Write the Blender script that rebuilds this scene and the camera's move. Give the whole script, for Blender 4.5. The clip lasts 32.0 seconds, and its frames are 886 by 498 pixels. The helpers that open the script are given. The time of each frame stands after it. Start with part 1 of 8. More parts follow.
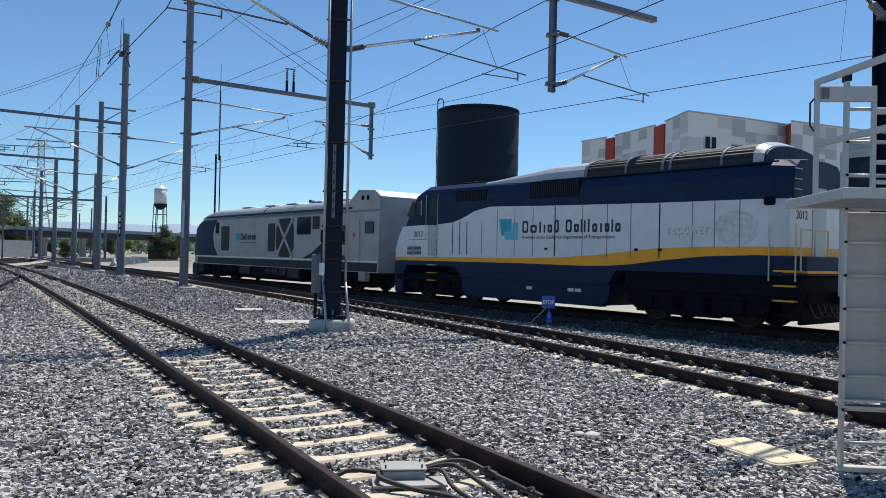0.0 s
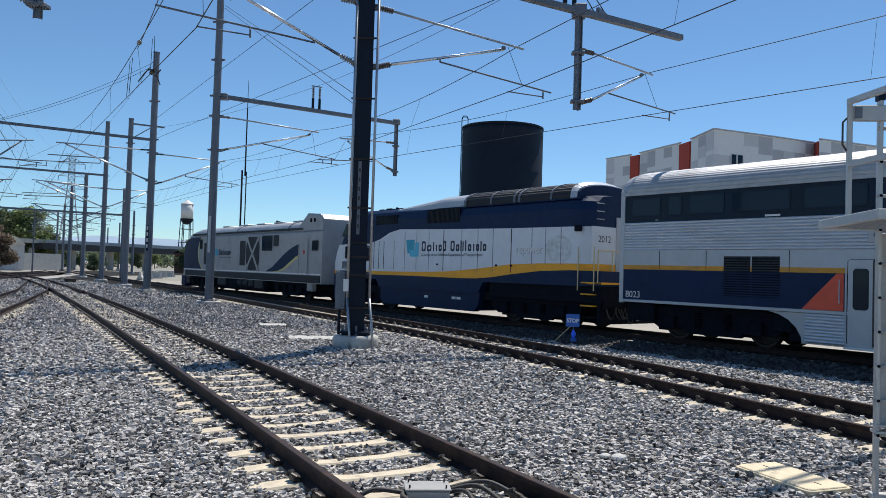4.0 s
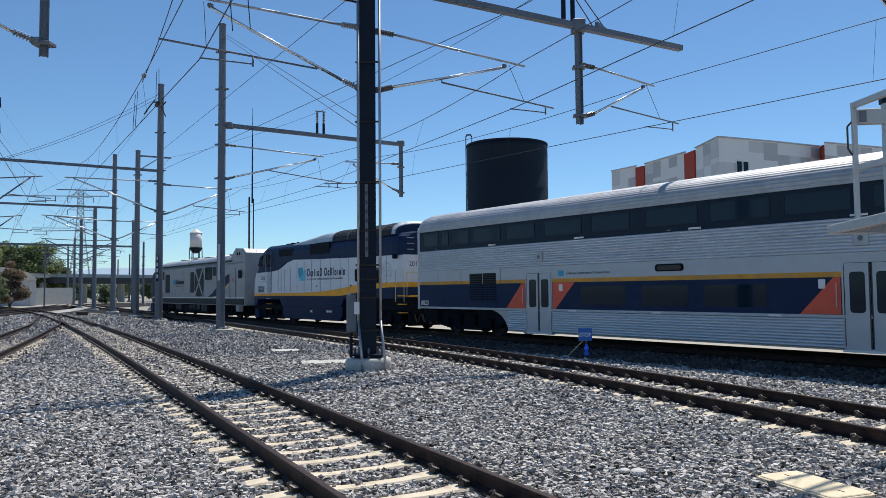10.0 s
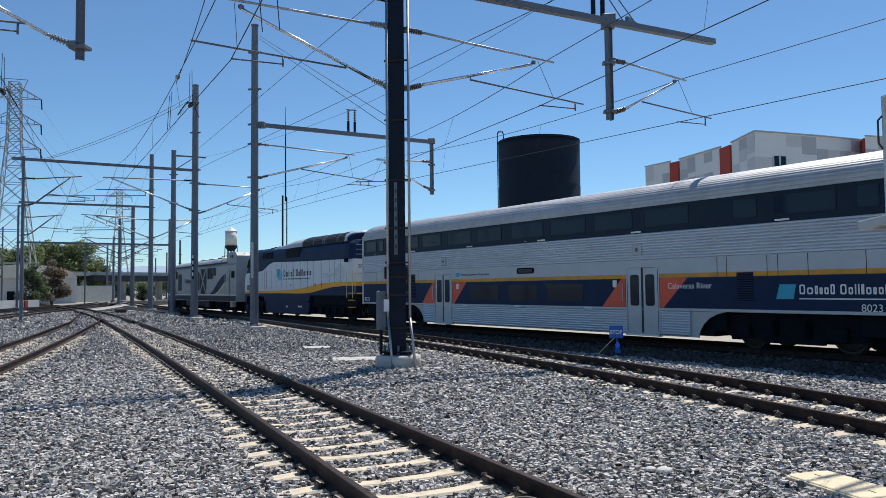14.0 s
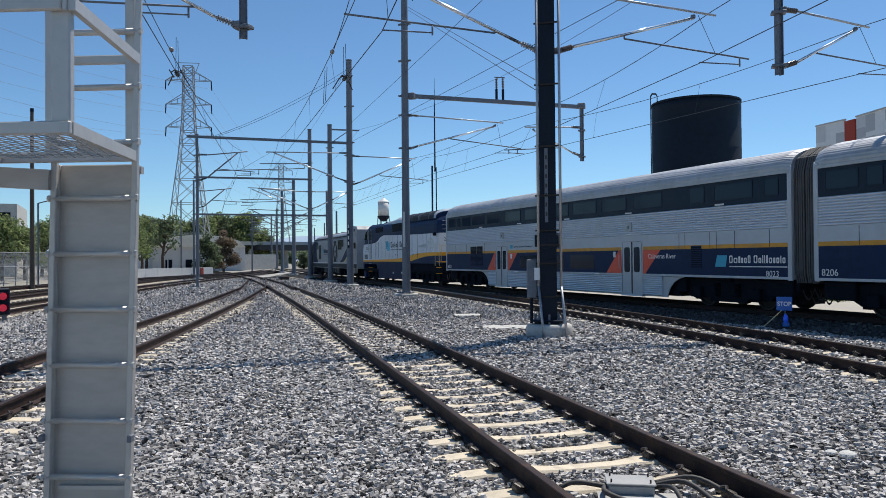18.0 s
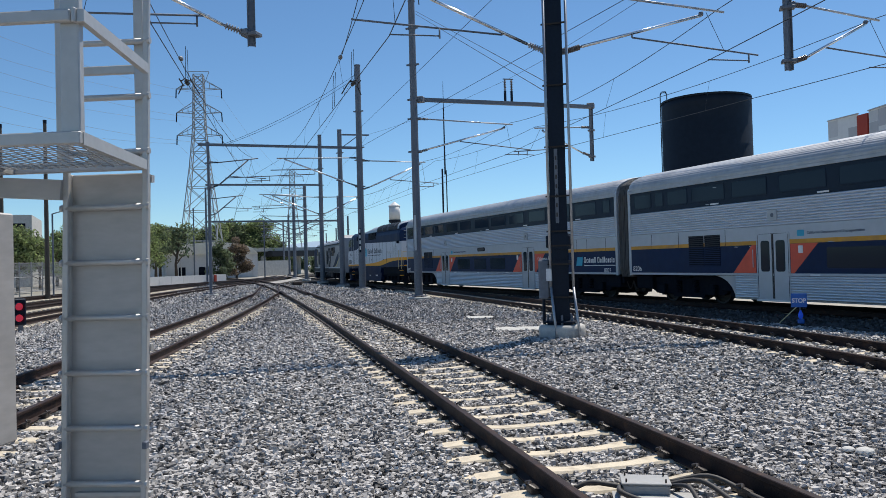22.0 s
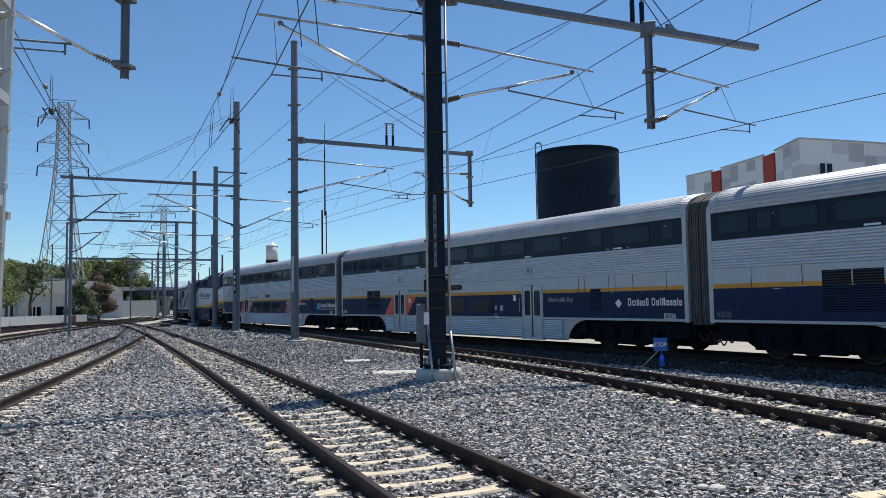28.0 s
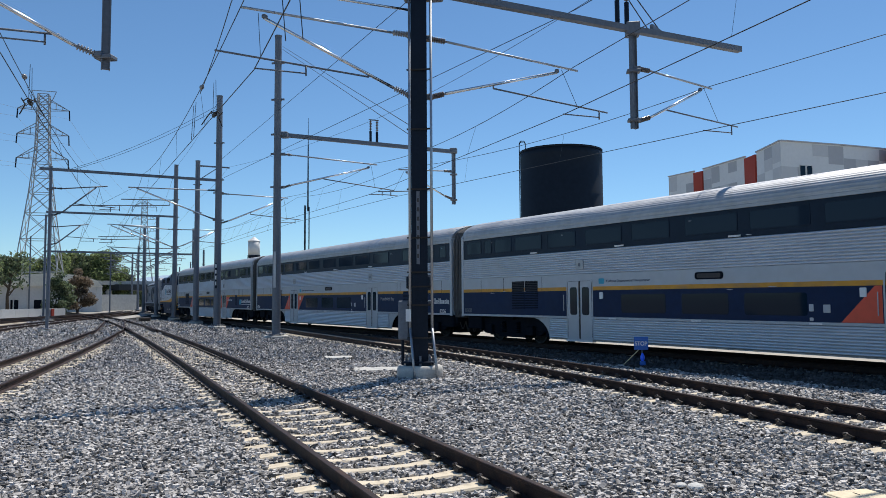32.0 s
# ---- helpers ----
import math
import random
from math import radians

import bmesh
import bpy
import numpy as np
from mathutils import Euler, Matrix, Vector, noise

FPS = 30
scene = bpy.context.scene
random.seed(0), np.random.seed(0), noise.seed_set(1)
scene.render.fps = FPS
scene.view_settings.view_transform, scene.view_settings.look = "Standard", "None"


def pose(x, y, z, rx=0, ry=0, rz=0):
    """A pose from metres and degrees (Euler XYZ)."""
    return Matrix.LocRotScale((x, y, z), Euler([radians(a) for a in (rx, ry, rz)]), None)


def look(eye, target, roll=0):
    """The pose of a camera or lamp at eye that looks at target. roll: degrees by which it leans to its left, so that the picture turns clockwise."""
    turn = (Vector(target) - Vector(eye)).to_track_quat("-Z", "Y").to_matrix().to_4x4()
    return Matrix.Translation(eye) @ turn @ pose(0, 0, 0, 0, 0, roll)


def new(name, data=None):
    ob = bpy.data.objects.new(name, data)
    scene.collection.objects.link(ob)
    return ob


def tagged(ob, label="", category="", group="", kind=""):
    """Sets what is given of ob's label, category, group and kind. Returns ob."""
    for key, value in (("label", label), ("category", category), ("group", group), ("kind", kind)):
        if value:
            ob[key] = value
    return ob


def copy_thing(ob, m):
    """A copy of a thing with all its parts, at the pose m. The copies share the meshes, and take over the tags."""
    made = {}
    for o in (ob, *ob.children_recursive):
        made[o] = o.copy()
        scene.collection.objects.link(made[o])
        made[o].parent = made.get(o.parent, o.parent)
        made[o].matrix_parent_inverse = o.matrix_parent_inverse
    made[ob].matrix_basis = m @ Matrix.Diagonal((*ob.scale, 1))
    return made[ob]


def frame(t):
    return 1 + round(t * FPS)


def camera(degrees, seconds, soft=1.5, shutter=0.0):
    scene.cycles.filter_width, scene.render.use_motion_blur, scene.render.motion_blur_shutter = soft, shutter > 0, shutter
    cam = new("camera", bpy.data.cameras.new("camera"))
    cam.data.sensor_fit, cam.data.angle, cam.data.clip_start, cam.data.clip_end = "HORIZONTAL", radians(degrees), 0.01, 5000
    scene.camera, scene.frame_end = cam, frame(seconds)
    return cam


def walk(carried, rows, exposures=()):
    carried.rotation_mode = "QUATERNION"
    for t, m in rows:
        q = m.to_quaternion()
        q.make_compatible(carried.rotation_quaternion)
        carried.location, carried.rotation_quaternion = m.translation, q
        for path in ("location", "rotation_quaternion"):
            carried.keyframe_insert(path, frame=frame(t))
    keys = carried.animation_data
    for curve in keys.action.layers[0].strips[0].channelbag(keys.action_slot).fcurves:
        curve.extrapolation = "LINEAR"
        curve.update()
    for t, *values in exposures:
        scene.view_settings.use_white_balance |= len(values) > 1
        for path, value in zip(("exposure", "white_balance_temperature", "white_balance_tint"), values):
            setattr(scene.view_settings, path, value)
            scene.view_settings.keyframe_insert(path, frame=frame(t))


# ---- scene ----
cam = camera(60.38, 32.0, soft=0.7)
PATH = [
    (0, 0.012, -0.070, 1.678, 90.535, -1.285, 0.427),
    (0.5, 0.015, -0.064, 1.685, 91.514, -1.757, 1.036),
    (1, 0.014, -0.074, 1.690, 92.013, -1.974, 1.435),
    (1.5, 0.010, -0.048, 1.693, 91.750, -1.884, 1.474),
    (2, 0.007, -0.037, 1.692, 91.071, -1.659, 1.326),
    (2.5, 0.005, -0.031, 1.691, 90.626, -1.602, 1.205),
    (3, -0.006, -0.047, 1.693, 90.764, -1.722, 1.419),
    (3.5, -0.016, -0.045, 1.694, 91.358, -1.933, 1.995),
    (5.5, -0.010, -0.072, 1.703, 92.013, -1.024, 1.746),
    (6, -0.009, -0.054, 1.705, 91.898, -0.784, 0.661),
    (6.5, -0.007, -0.055, 1.700, 91.957, -0.603, -0.114),
    (7, -0.010, -0.059, 1.703, 92.377, -0.418, -0.411),
    (7.5, -0.005, -0.047, 1.714, 93.033, -0.185, -0.212),
    (8, -0.005, -0.041, 1.718, 93.825, 0.097, 0.155),
    (8.5, -0.004, -0.057, 1.718, 94.364, 0.291, 0.501),
    (9, 0.003, -0.056, 1.715, 94.443, 0.404, 0.900),
    (9.5, -0.019, -0.044, 1.717, 93.962, 0.454, 1.635),
    (10, -0.023, -0.064, 1.709, 93.125, 0.493, 2.888),
    (10.5, -0.028, -0.056, 1.711, 92.194, 0.692, 4.421),
    (11, -0.041, -0.058, 1.703, 91.706, 0.915, 5.627),
    (11.5, -0.033, -0.069, 1.703, 91.737, 1.225, 6.119),
    (12, -0.021, -0.084, 1.715, 92.266, 1.501, 5.701),
    (12.5, -0.000, -0.082, 1.710, 92.763, 1.645, 4.647),
    (13, -0.001, -0.080, 1.705, 92.955, 1.457, 3.831),
    (13.5, 0.030, -0.073, 1.718, 92.969, 1.056, 4.008),
    (14, 0.066, -0.090, 1.712, 92.938, 0.577, 5.344),
    (14.5, 0.020, -0.076, 1.716, 93.096, 0.037, 7.211),
    (16.5, -0.020, 0.055, 1.704, 92.803, -0.046, 10.602),
    (17, -0.006, 0.075, 1.699, 92.195, 0.111, 12.409),
    (17.5, -0.001, 0.073, 1.703, 91.484, 0.297, 14.706),
    (18, -0.022, 0.075, 1.692, 90.714, 0.482, 16.440),
    (18.5, -0.023, 0.067, 1.690, 90.159, 0.787, 17.031),
    (19, -0.011, 0.079, 1.690, 90.047, 1.123, 16.447),
    (19.5, 0.009, 0.070, 1.690, 90.512, 1.371, 15.716),
    (20, 0.011, 0.077, 1.692, 91.097, 1.395, 15.341),
    (20.5, 0.001, 0.072, 1.688, 91.386, 1.377, 15.641),
    (21, -0.009, 0.076, 1.684, 91.273, 1.389, 16.259),
    (21.5, -0.012, 0.073, 1.684, 91.013, 1.439, 16.832),
    (22, -0.007, 0.070, 1.688, 90.948, 1.534, 17.340),
    (22.5, -0.009, 0.073, 1.690, 91.146, 1.433, 17.597),
    (23, -0.012, 0.075, 1.690, 91.518, 1.081, 17.614),
    (23.5, -0.014, 0.072, 1.694, 91.991, 0.620, 17.127),
    (24, -0.017, 0.051, 1.696, 92.535, 0.362, 16.074),
    (24.5, -0.001, 0.043, 1.698, 93.050, 0.414, 14.375),
    (25, -0.003, 0.047, 1.701, 93.409, 0.719, 12.519),
    (25.5, 0.003, 0.050, 1.702, 93.559, 1.089, 10.880),
    (27.5, 0.018, 0.012, 1.712, 93.864, 1.110, 8.361),
    (28, 0.019, 0.026, 1.708, 93.937, 0.925, 8.253),
    (28.5, 0.019, 0.028, 1.706, 93.902, 0.651, 8.182),
    (29, 0.015, 0.045, 1.705, 93.851, 0.537, 8.366),
    (29.5, 0.005, 0.046, 1.705, 93.819, 0.261, 8.538),
    (30, 0.006, 0.044, 1.711, 93.748, 0.137, 8.565),
    (30.5, 0.013, 0.039, 1.707, 93.691, 0.081, 8.320),
    (31, 0.020, 0.045, 1.706, 93.638, 0.112, 7.813),
    (31.5, 0.023, 0.049, 1.705, 93.647, 0.236, 7.355),
    (32, 0.023, 0.051, 1.706, 93.716, 0.354, 6.939),
]
walk(cam, [(t, pose(*p)) for t, *p in PATH])

# ---------------------------------------------------------------- world and light
SUN_AZ, SUN_EL = 21.5, 61.0         # degrees; azimuth to the right of straight ahead
world = bpy.data.worlds.new("sky")
scene.world = world
world.use_nodes = True
wn = world.node_tree
sky = wn.nodes.new("ShaderNodeTexSky")
sky.sky_type = "NISHITA"
sky.sun_disc = False
sky.sun_elevation, sky.sun_rotation = radians(SUN_EL), radians(SUN_AZ)
sky.air_density, sky.dust_density, sky.ozone_density = 1.0, 0.1, 4.0
sky.altitude = 1200
bg = wn.nodes["Background"]
tint = wn.nodes.new("ShaderNodeVectorMath")
tint.operation = "MULTIPLY"
tint.inputs[1].default_value = (0.805, 1.0, 1.075)
wn.links.new(sky.outputs[0], tint.inputs[0])
wn.links.new(tint.outputs[0], bg.inputs[0])
bg.inputs[1].default_value = 0.110

lamp = bpy.data.lights.new("sun", "SUN")
lamp.energy, lamp.angle, lamp.color = 5.0, radians(0.53), (1.0, 0.945, 0.86)
sun = new("sun", lamp)
_a, _e = radians(SUN_AZ), radians(SUN_EL)
_d = Vector((math.sin(_a) * math.cos(_e), math.cos(_a) * math.cos(_e), math.sin(_e)))
sun.matrix_basis = look(_d * 200, (0, 0, 0))
scene.view_settings.exposure = 0.0


# ---------------------------------------------------------------- materials
def mat(name, color, rough=0.6, metal=0.0, spread=0.15, grain=60.0, stain=1.2, bump=0.15, dirt=None, dirt_amount=0.0,
        coords="Object", per_object=0.0, per_island=0.0, streak=(1, 1, 1), emit=0.0, spec=0.5):
    """A surface with colour variation at two scales, optional dirt patches, fine relief."""
    m = bpy.data.materials.new(name)
    m.use_nodes = True
    nt = m.node_tree
    N, L = nt.nodes, nt.links
    b = N["Principled BSDF"]
    b.inputs["Roughness"].default_value = rough
    b.inputs["Metallic"].default_value = metal
    b.inputs["Specular IOR Level"].default_value = spec
    tc = N.new("ShaderNodeTexCoord")
    mp = N.new("ShaderNodeMapping")
    mp.inputs["Scale"].default_value = streak
    L.new(tc.outputs[coords], mp.inputs[0])
    big, fine = N.new("ShaderNodeTexNoise"), N.new("ShaderNodeTexNoise")
    big.inputs["Scale"].default_value, big.inputs["Detail"].default_value = stain, 5
    fine.inputs["Scale"].default_value, fine.inputs["Detail"].default_value = grain, 3
    for n in (big, fine):
        L.new(mp.outputs[0], n.inputs["Vector"])
    add = N.new("ShaderNodeMath")
    add.operation = "ADD"
    L.new(big.outputs["Fac"], add.inputs[0])
    L.new(fine.outputs["Fac"], add.inputs[1])
    val = add.outputs[0]
    if per_object or per_island:
        src = N.new("ShaderNodeObjectInfo").outputs["Random"] if per_object else N.new("ShaderNodeNewGeometry").outputs["Random Per Island"]
        ma = N.new("ShaderNodeMath")
        ma.operation = "MULTIPLY_ADD"
        L.new(src, ma.inputs[0])
        ma.inputs[1].default_value = 2 * (per_object or per_island)
        off = N.new("ShaderNodeMath")
        off.operation = "SUBTRACT"
        off.inputs[1].default_value = per_object or per_island
        L.new(val, ma.inputs[2])
        L.new(ma.outputs[0], off.inputs[0])
        val = off.outputs[0]
    rng = N.new("ShaderNodeMapRange")
    rng.inputs["From Min"].default_value, rng.inputs["From Max"].default_value = 0.6, 1.4
    rng.inputs["To Min"].default_value, rng.inputs["To Max"].default_value = 1 - spread, 1 + spread
    rng.clamp = False
    L.new(val, rng.inputs["Value"])
    mul = N.new("ShaderNodeVectorMath")
    mul.operation = "SCALE"
    mul.inputs[0].default_value = color
    L.new(rng.outputs[0], mul.inputs["Scale"])
    col = mul.outputs[0]
    if dirt:
        dn = N.new("ShaderNodeTexNoise")
        dn.inputs["Scale"].default_value, dn.inputs["Detail"].default_value = stain * 2.3, 8
        L.new(mp.outputs[0], dn.inputs["Vector"])
        dr = N.new("ShaderNodeMapRange")
        dr.inputs["From Min"].default_value, dr.inputs["From Max"].default_value = 0.5, 0.72
        dr.inputs["To Max"].default_value = dirt_amount
        L.new(dn.outputs["Fac"], dr.inputs["Value"])
        mx = N.new("ShaderNodeMix")
        mx.data_type = "RGBA"
        L.new(dr.outputs[0], mx.inputs["Factor"])
        L.new(col, mx.inputs["A"])
        mx.inputs["B"].default_value = (*dirt, 1)
        col = mx.outputs["Result"]
    L.new(col, b.inputs["Base Color"])
    if bump:
        bp = N.new("ShaderNodeBump")
        bp.inputs["Strength"].default_value = bump
        bp.inputs["Distance"].default_value = 0.01
        L.new(fine.outputs["Fac"], bp.inputs["Height"])
        L.new(bp.outputs[0], b.inputs["Normal"])
    rr = N.new("ShaderNodeMapRange")
    rr.inputs["To Min"].default_value, rr.inputs["To Max"].default_value = max(0.02, rough - 0.12), min(1, rough + 0.12)
    L.new(big.outputs["Fac"], rr.inputs["Value"])
    L.new(rr.outputs[0], b.inputs["Roughness"])
    if emit:
        b.inputs["Emission Color"].default_value = (*color, 1)
        b.inputs["Emission Strength"].default_value = emit
    return m


# bed coloured far below the stones: paints the shade in their gaps
M_BALLAST = mat("gap_shade_bed", (0.03, 0.029, 0.028), 0.9, spec=0.1, spread=0.3, grain=60, stain=0.8, bump=0.5)


def pebbled(m, scale):
    """Adds packed stones to a bed material: each cell its own tone and a domed relief."""
    nt = m.node_tree
    N, L = nt.nodes, nt.links
    b = N["Principled BSDF"]
    tc = N.new("ShaderNodeTexCoord")
    vo, ed = N.new("ShaderNodeTexVoronoi"), N.new("ShaderNodeTexVoronoi")
    ed.feature = "DISTANCE_TO_EDGE"
    for n in (vo, ed):
        n.inputs["Scale"].default_value = scale
        L.new(tc.outputs["Object"], n.inputs["Vector"])
    sep = N.new("ShaderNodeSeparateColor")
    L.new(vo.outputs["Color"], sep.inputs[0])
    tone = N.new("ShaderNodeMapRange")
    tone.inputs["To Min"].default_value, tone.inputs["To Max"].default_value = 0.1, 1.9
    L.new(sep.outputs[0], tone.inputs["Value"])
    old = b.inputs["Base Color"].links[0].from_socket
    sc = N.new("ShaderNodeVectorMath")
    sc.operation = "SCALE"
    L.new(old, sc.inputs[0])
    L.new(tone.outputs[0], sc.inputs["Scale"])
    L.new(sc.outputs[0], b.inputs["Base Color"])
    bp = N.new("ShaderNodeBump")
    bp.inputs["Strength"].default_value, bp.inputs["Distance"].default_value = 1.0, 0.03
    L.new(ed.outputs["Distance"], bp.inputs["Height"])
    L.new(bp.outputs[0], b.inputs["Normal"])


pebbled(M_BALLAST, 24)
M_STONE = mat("crushed_stone", (0.362, 0.346, 0.331), 0.72, spread=0.44, grain=45, stain=5, bump=0.3, per_island=0.72, spec=0.12)
# the train's shade is put into this stone colour; grime patches besides
M_STONE_DARK = mat("shade_dark_stone", (0.06, 0.059, 0.058), 0.75, spread=0.34, grain=40, stain=3, bump=0.3, per_island=0.65, dirt=(0.03, 0.028, 0.026), dirt_amount=0.6)
M_CONCRETE_TIE = mat("tie_concrete", (0.62, 0.54, 0.41), 0.85, spread=0.15, grain=50, stain=3, bump=0.3, dirt=(0.25, 0.21, 0.17), dirt_amount=0.5, per_object=0.2)
M_RAIL = mat("rail_rust", (0.030, 0.019, 0.018), 0.62, 0.1, spec=0.22, spread=0.4, grain=80, stain=4, bump=0.3, dirt=(0.12, 0.06, 0.03), dirt_amount=0.4)
M_CLIP = mat("clip_steel", (0.035, 0.028, 0.025), 0.6, 0.5, spread=0.4, grain=60)
M_SPRING = mat("worn_spring_steel", (0.05, 0.042, 0.038), 0.5, 0.3, spread=0.35, grain=60)
M_CONCRETE = mat("concrete", (0.5, 0.49, 0.46), 0.85, spread=0.2, grain=40, stain=2, bump=0.3, dirt=(0.3, 0.29, 0.27), dirt_amount=0.4)
M_GALV = mat("galvanised_steel", (0.42, 0.44, 0.47), 0.45, 0.75, spread=0.18, grain=25, stain=2, bump=0.05)
M_GALV_DULL = mat("weathered_zinc", (0.15, 0.168, 0.2), 0.6, 0.25, spread=0.2, grain=12, stain=1.5, bump=0.06)
M_BLACKPOLE = mat("black_painted_steel", (0.008, 0.015, 0.029), 0.5, 0.0, spread=0.25, grain=15, stain=1, bump=0.08, spec=0.18)
M_TUBE = mat("bright_aluminium_tube", (0.75, 0.76, 0.78), 0.22, 0.95, spread=0.08, grain=20, stain=2, bump=0.02)
M_INSUL = mat("insulator_brown", (0.16, 0.135, 0.125), 0.35, spread=0.2, grain=20)
M_INSUL_GREY = mat("insulator_grey", (0.25, 0.25, 0.26), 0.4, spread=0.15, grain=20)
M_WIRE = mat("wire", (0.035, 0.04, 0.045), 0.5, 0.4, spread=0.2)
M_ALU = mat("mill_aluminium", (0.52, 0.51, 0.49), 0.45, 0.4, spread=0.08, grain=20, stain=2, bump=0.04)
M_ALU_PANEL = mat("aluminium_sheet", (0.455, 0.435, 0.415), 0.5, 0.3, spread=0.14, grain=8, stain=1.5, bump=0.04, streak=(1, 1, 3))


# ---------------------------------------------------------------- mesh helpers
def tidy(me, smooth):
    for p in me.polygons:
        p.use_smooth = smooth


def link(name, me, material, parent=None, label="", m=None):
    if material is not None and not me.materials:
        me.materials.append(material)
    ob = new(name, me)
    if parent is not None:
        ob.parent = parent
    if m is not None:
        ob.matrix_basis = m
    if label:
        tagged(ob, label)
    return ob


def part(name, bm, material, parent=None, label="", smooth=False, m=None):
    me = bpy.data.meshes.new(name)
    bmesh.ops.recalc_face_normals(bm, faces=bm.faces)
    bm.to_mesh(me)
    bm.free()
    tidy(me, smooth)
    return link(name, me, material, parent, label, m)


def thing(name, label, category, m=None, group="", kind=""):
    ob = new(name)
    ob.empty_display_size = 0.2
    if m is not None:
        ob.matrix_basis = m
    return tagged(ob, label, category, group, kind)


def box(bm, x0, x1, y0, y1, z0, z1, bevel=0.0):
    r = bmesh.ops.create_cube(bm, size=1.0)
    vs = r["verts"]
    for v in vs:
        v.co = Vector(((x0 + x1) / 2 + v.co.x * (x1 - x0), (y0 + y1) / 2 + v.co.y * (y1 - y0), (z0 + z1) / 2 + v.co.z * (z1 - z0)))
    if bevel:
        es = list({e for v in vs for e in v.link_edges})
        bmesh.ops.bevel(bm, geom=es, offset=bevel, segments=1, affect="EDGES", profile=0.5)
    return bm


def boxes(*rows, bevel=0.0):
    bm = bmesh.new()
    for r in rows:
        box(bm, *r, bevel=bevel)
    return bm


def tube(bm, a, b, r, r2=None, n=10, caps=True):
    """A round bar from a to b."""
    a, b = Vector(a), Vector(b)
    d = b - a
    q = d.to_track_quat("Z", "Y")
    r2 = r if r2 is None else r2
    ra, rb = [], []
    for i in range(n):
        c = Vector((math.cos(2 * math.pi * i / n), math.sin(2 * math.pi * i / n), 0))
        ra.append(bm.verts.new(a + q @ (c * r)))
        rb.append(bm.verts.new(b + q @ (c * r2)))
    for i in range(n):
        j = (i + 1) % n
        bm.faces.new((ra[i], ra[j], rb[j], rb[i]))
    if caps:
        bm.faces.new(ra[::-1])
        bm.faces.new(rb)
    return bm


def bar(bm, a, b, w, h, up=(0, 0, 1)):
    """A square bar from a to b, w wide and h along up."""
    a, b, up = Vector(a), Vector(b), Vector(up)
    d = (b - a).normalized()
    s = d.cross(up)
    s = s.normalized() if s.length > 1e-4 else Vector((1, 0, 0))
    u = s.cross(d).normalized()
    v = []
    for p in (a, b):
        for i, j in ((-1, -1), (1, -1), (1, 1), (-1, 1)):
            v.append(bm.verts.new(p + s * (i * w / 2) + u * (j * h / 2)))
    for f in ((0, 1, 2, 3), (7, 6, 5, 4), (0, 4, 5, 1), (1, 5, 6, 2), (2, 6, 7, 3), (3, 7, 4, 0)):
        bm.faces.new([v[i] for i in f])
    return bm


def lathe(bm, rows, n=16, at=(0, 0, 0)):
    """A turned body: rows of (radius, z)."""
    at = Vector(at)
    rings = []
    for r, z in rows:
        rings.append([bm.verts.new(at + Vector((r * math.cos(2 * math.pi * i / n), r * math.sin(2 * math.pi * i / n), z))) for i in range(n)])
    for p, q in zip(rings, rings[1:]):
        for i in range(n):
            j = (i + 1) % n
            bm.faces.new((p[i], p[j], q[j], q[i]))
    bm.faces.new(rings[0][::-1])
    bm.faces.new(rings[-1])
    return bm


def turned(bm, a, b, rows, n=10):
    """A turned body laid from a to b: rows of (radius, share of the way)."""
    a, b = Vector(a), Vector(b)
    d = b - a
    q = d.to_track_quat("Z", "Y")
    rings = []
    for r, f in rows:
        rings.append([bm.verts.new(a + d * f + q @ Vector((r * math.cos(2 * math.pi * i / n), r * math.sin(2 * math.pi * i / n), 0))) for i in range(n)])
    for p, qq in zip(rings, rings[1:]):
        for i in range(n):
            j = (i + 1) % n
            bm.faces.new((p[i], p[j], qq[j], qq[i]))
    bm.faces.new(rings[0][::-1])
    bm.faces.new(rings[-1])
    return bm


def prism(bm, outline, y0, y1):
    """An outline of (x, z) points pushed from y0 to y1."""
    a = [bm.verts.new((x, y0, z)) for x, z in outline]
    b = [bm.verts.new((x, y1, z)) for x, z in outline]
    n = len(outline)
    for i in range(n):
        j = (i + 1) % n
        bm.faces.new((a[i], a[j], b[j], b[i]))
    bm.faces.new(a[::-1])
    bm.faces.new(b)
    return bm


def loft(bm, rings, closed=True, caps=True):
    vs = [[bm.verts.new(p) for p in r] for r in rings]
    n = len(vs[0])
    for p, q in zip(vs, vs[1:]):
        for i in range(n if closed else n - 1):
            j = (i + 1) % n
            bm.faces.new((p[i], p[j], q[j], q[i]))
    if caps and closed:
        bm.faces.new(vs[0][::-1])
        bm.faces.new(vs[-1])
    return bm


def text_mesh(name, body, size, material, parent, m, label="", squeeze=1.0, bold=0.0):
    """Raised lettering in the built-in font, turned into a mesh."""
    cu = bpy.data.curves.new(name, "FONT")
    cu.body, cu.size, cu.extrude, cu.align_x, cu.offset = body, size, 0.002, "LEFT", bold
    tmp = bpy.data.objects.new(name, cu)
    me = bpy.data.meshes.new_from_object(tmp)
    bpy.data.objects.remove(tmp)
    for v in me.vertices:
        v.co.x *= squeeze
    me.materials.clear()
    return link(name, me, material, parent, label, m)


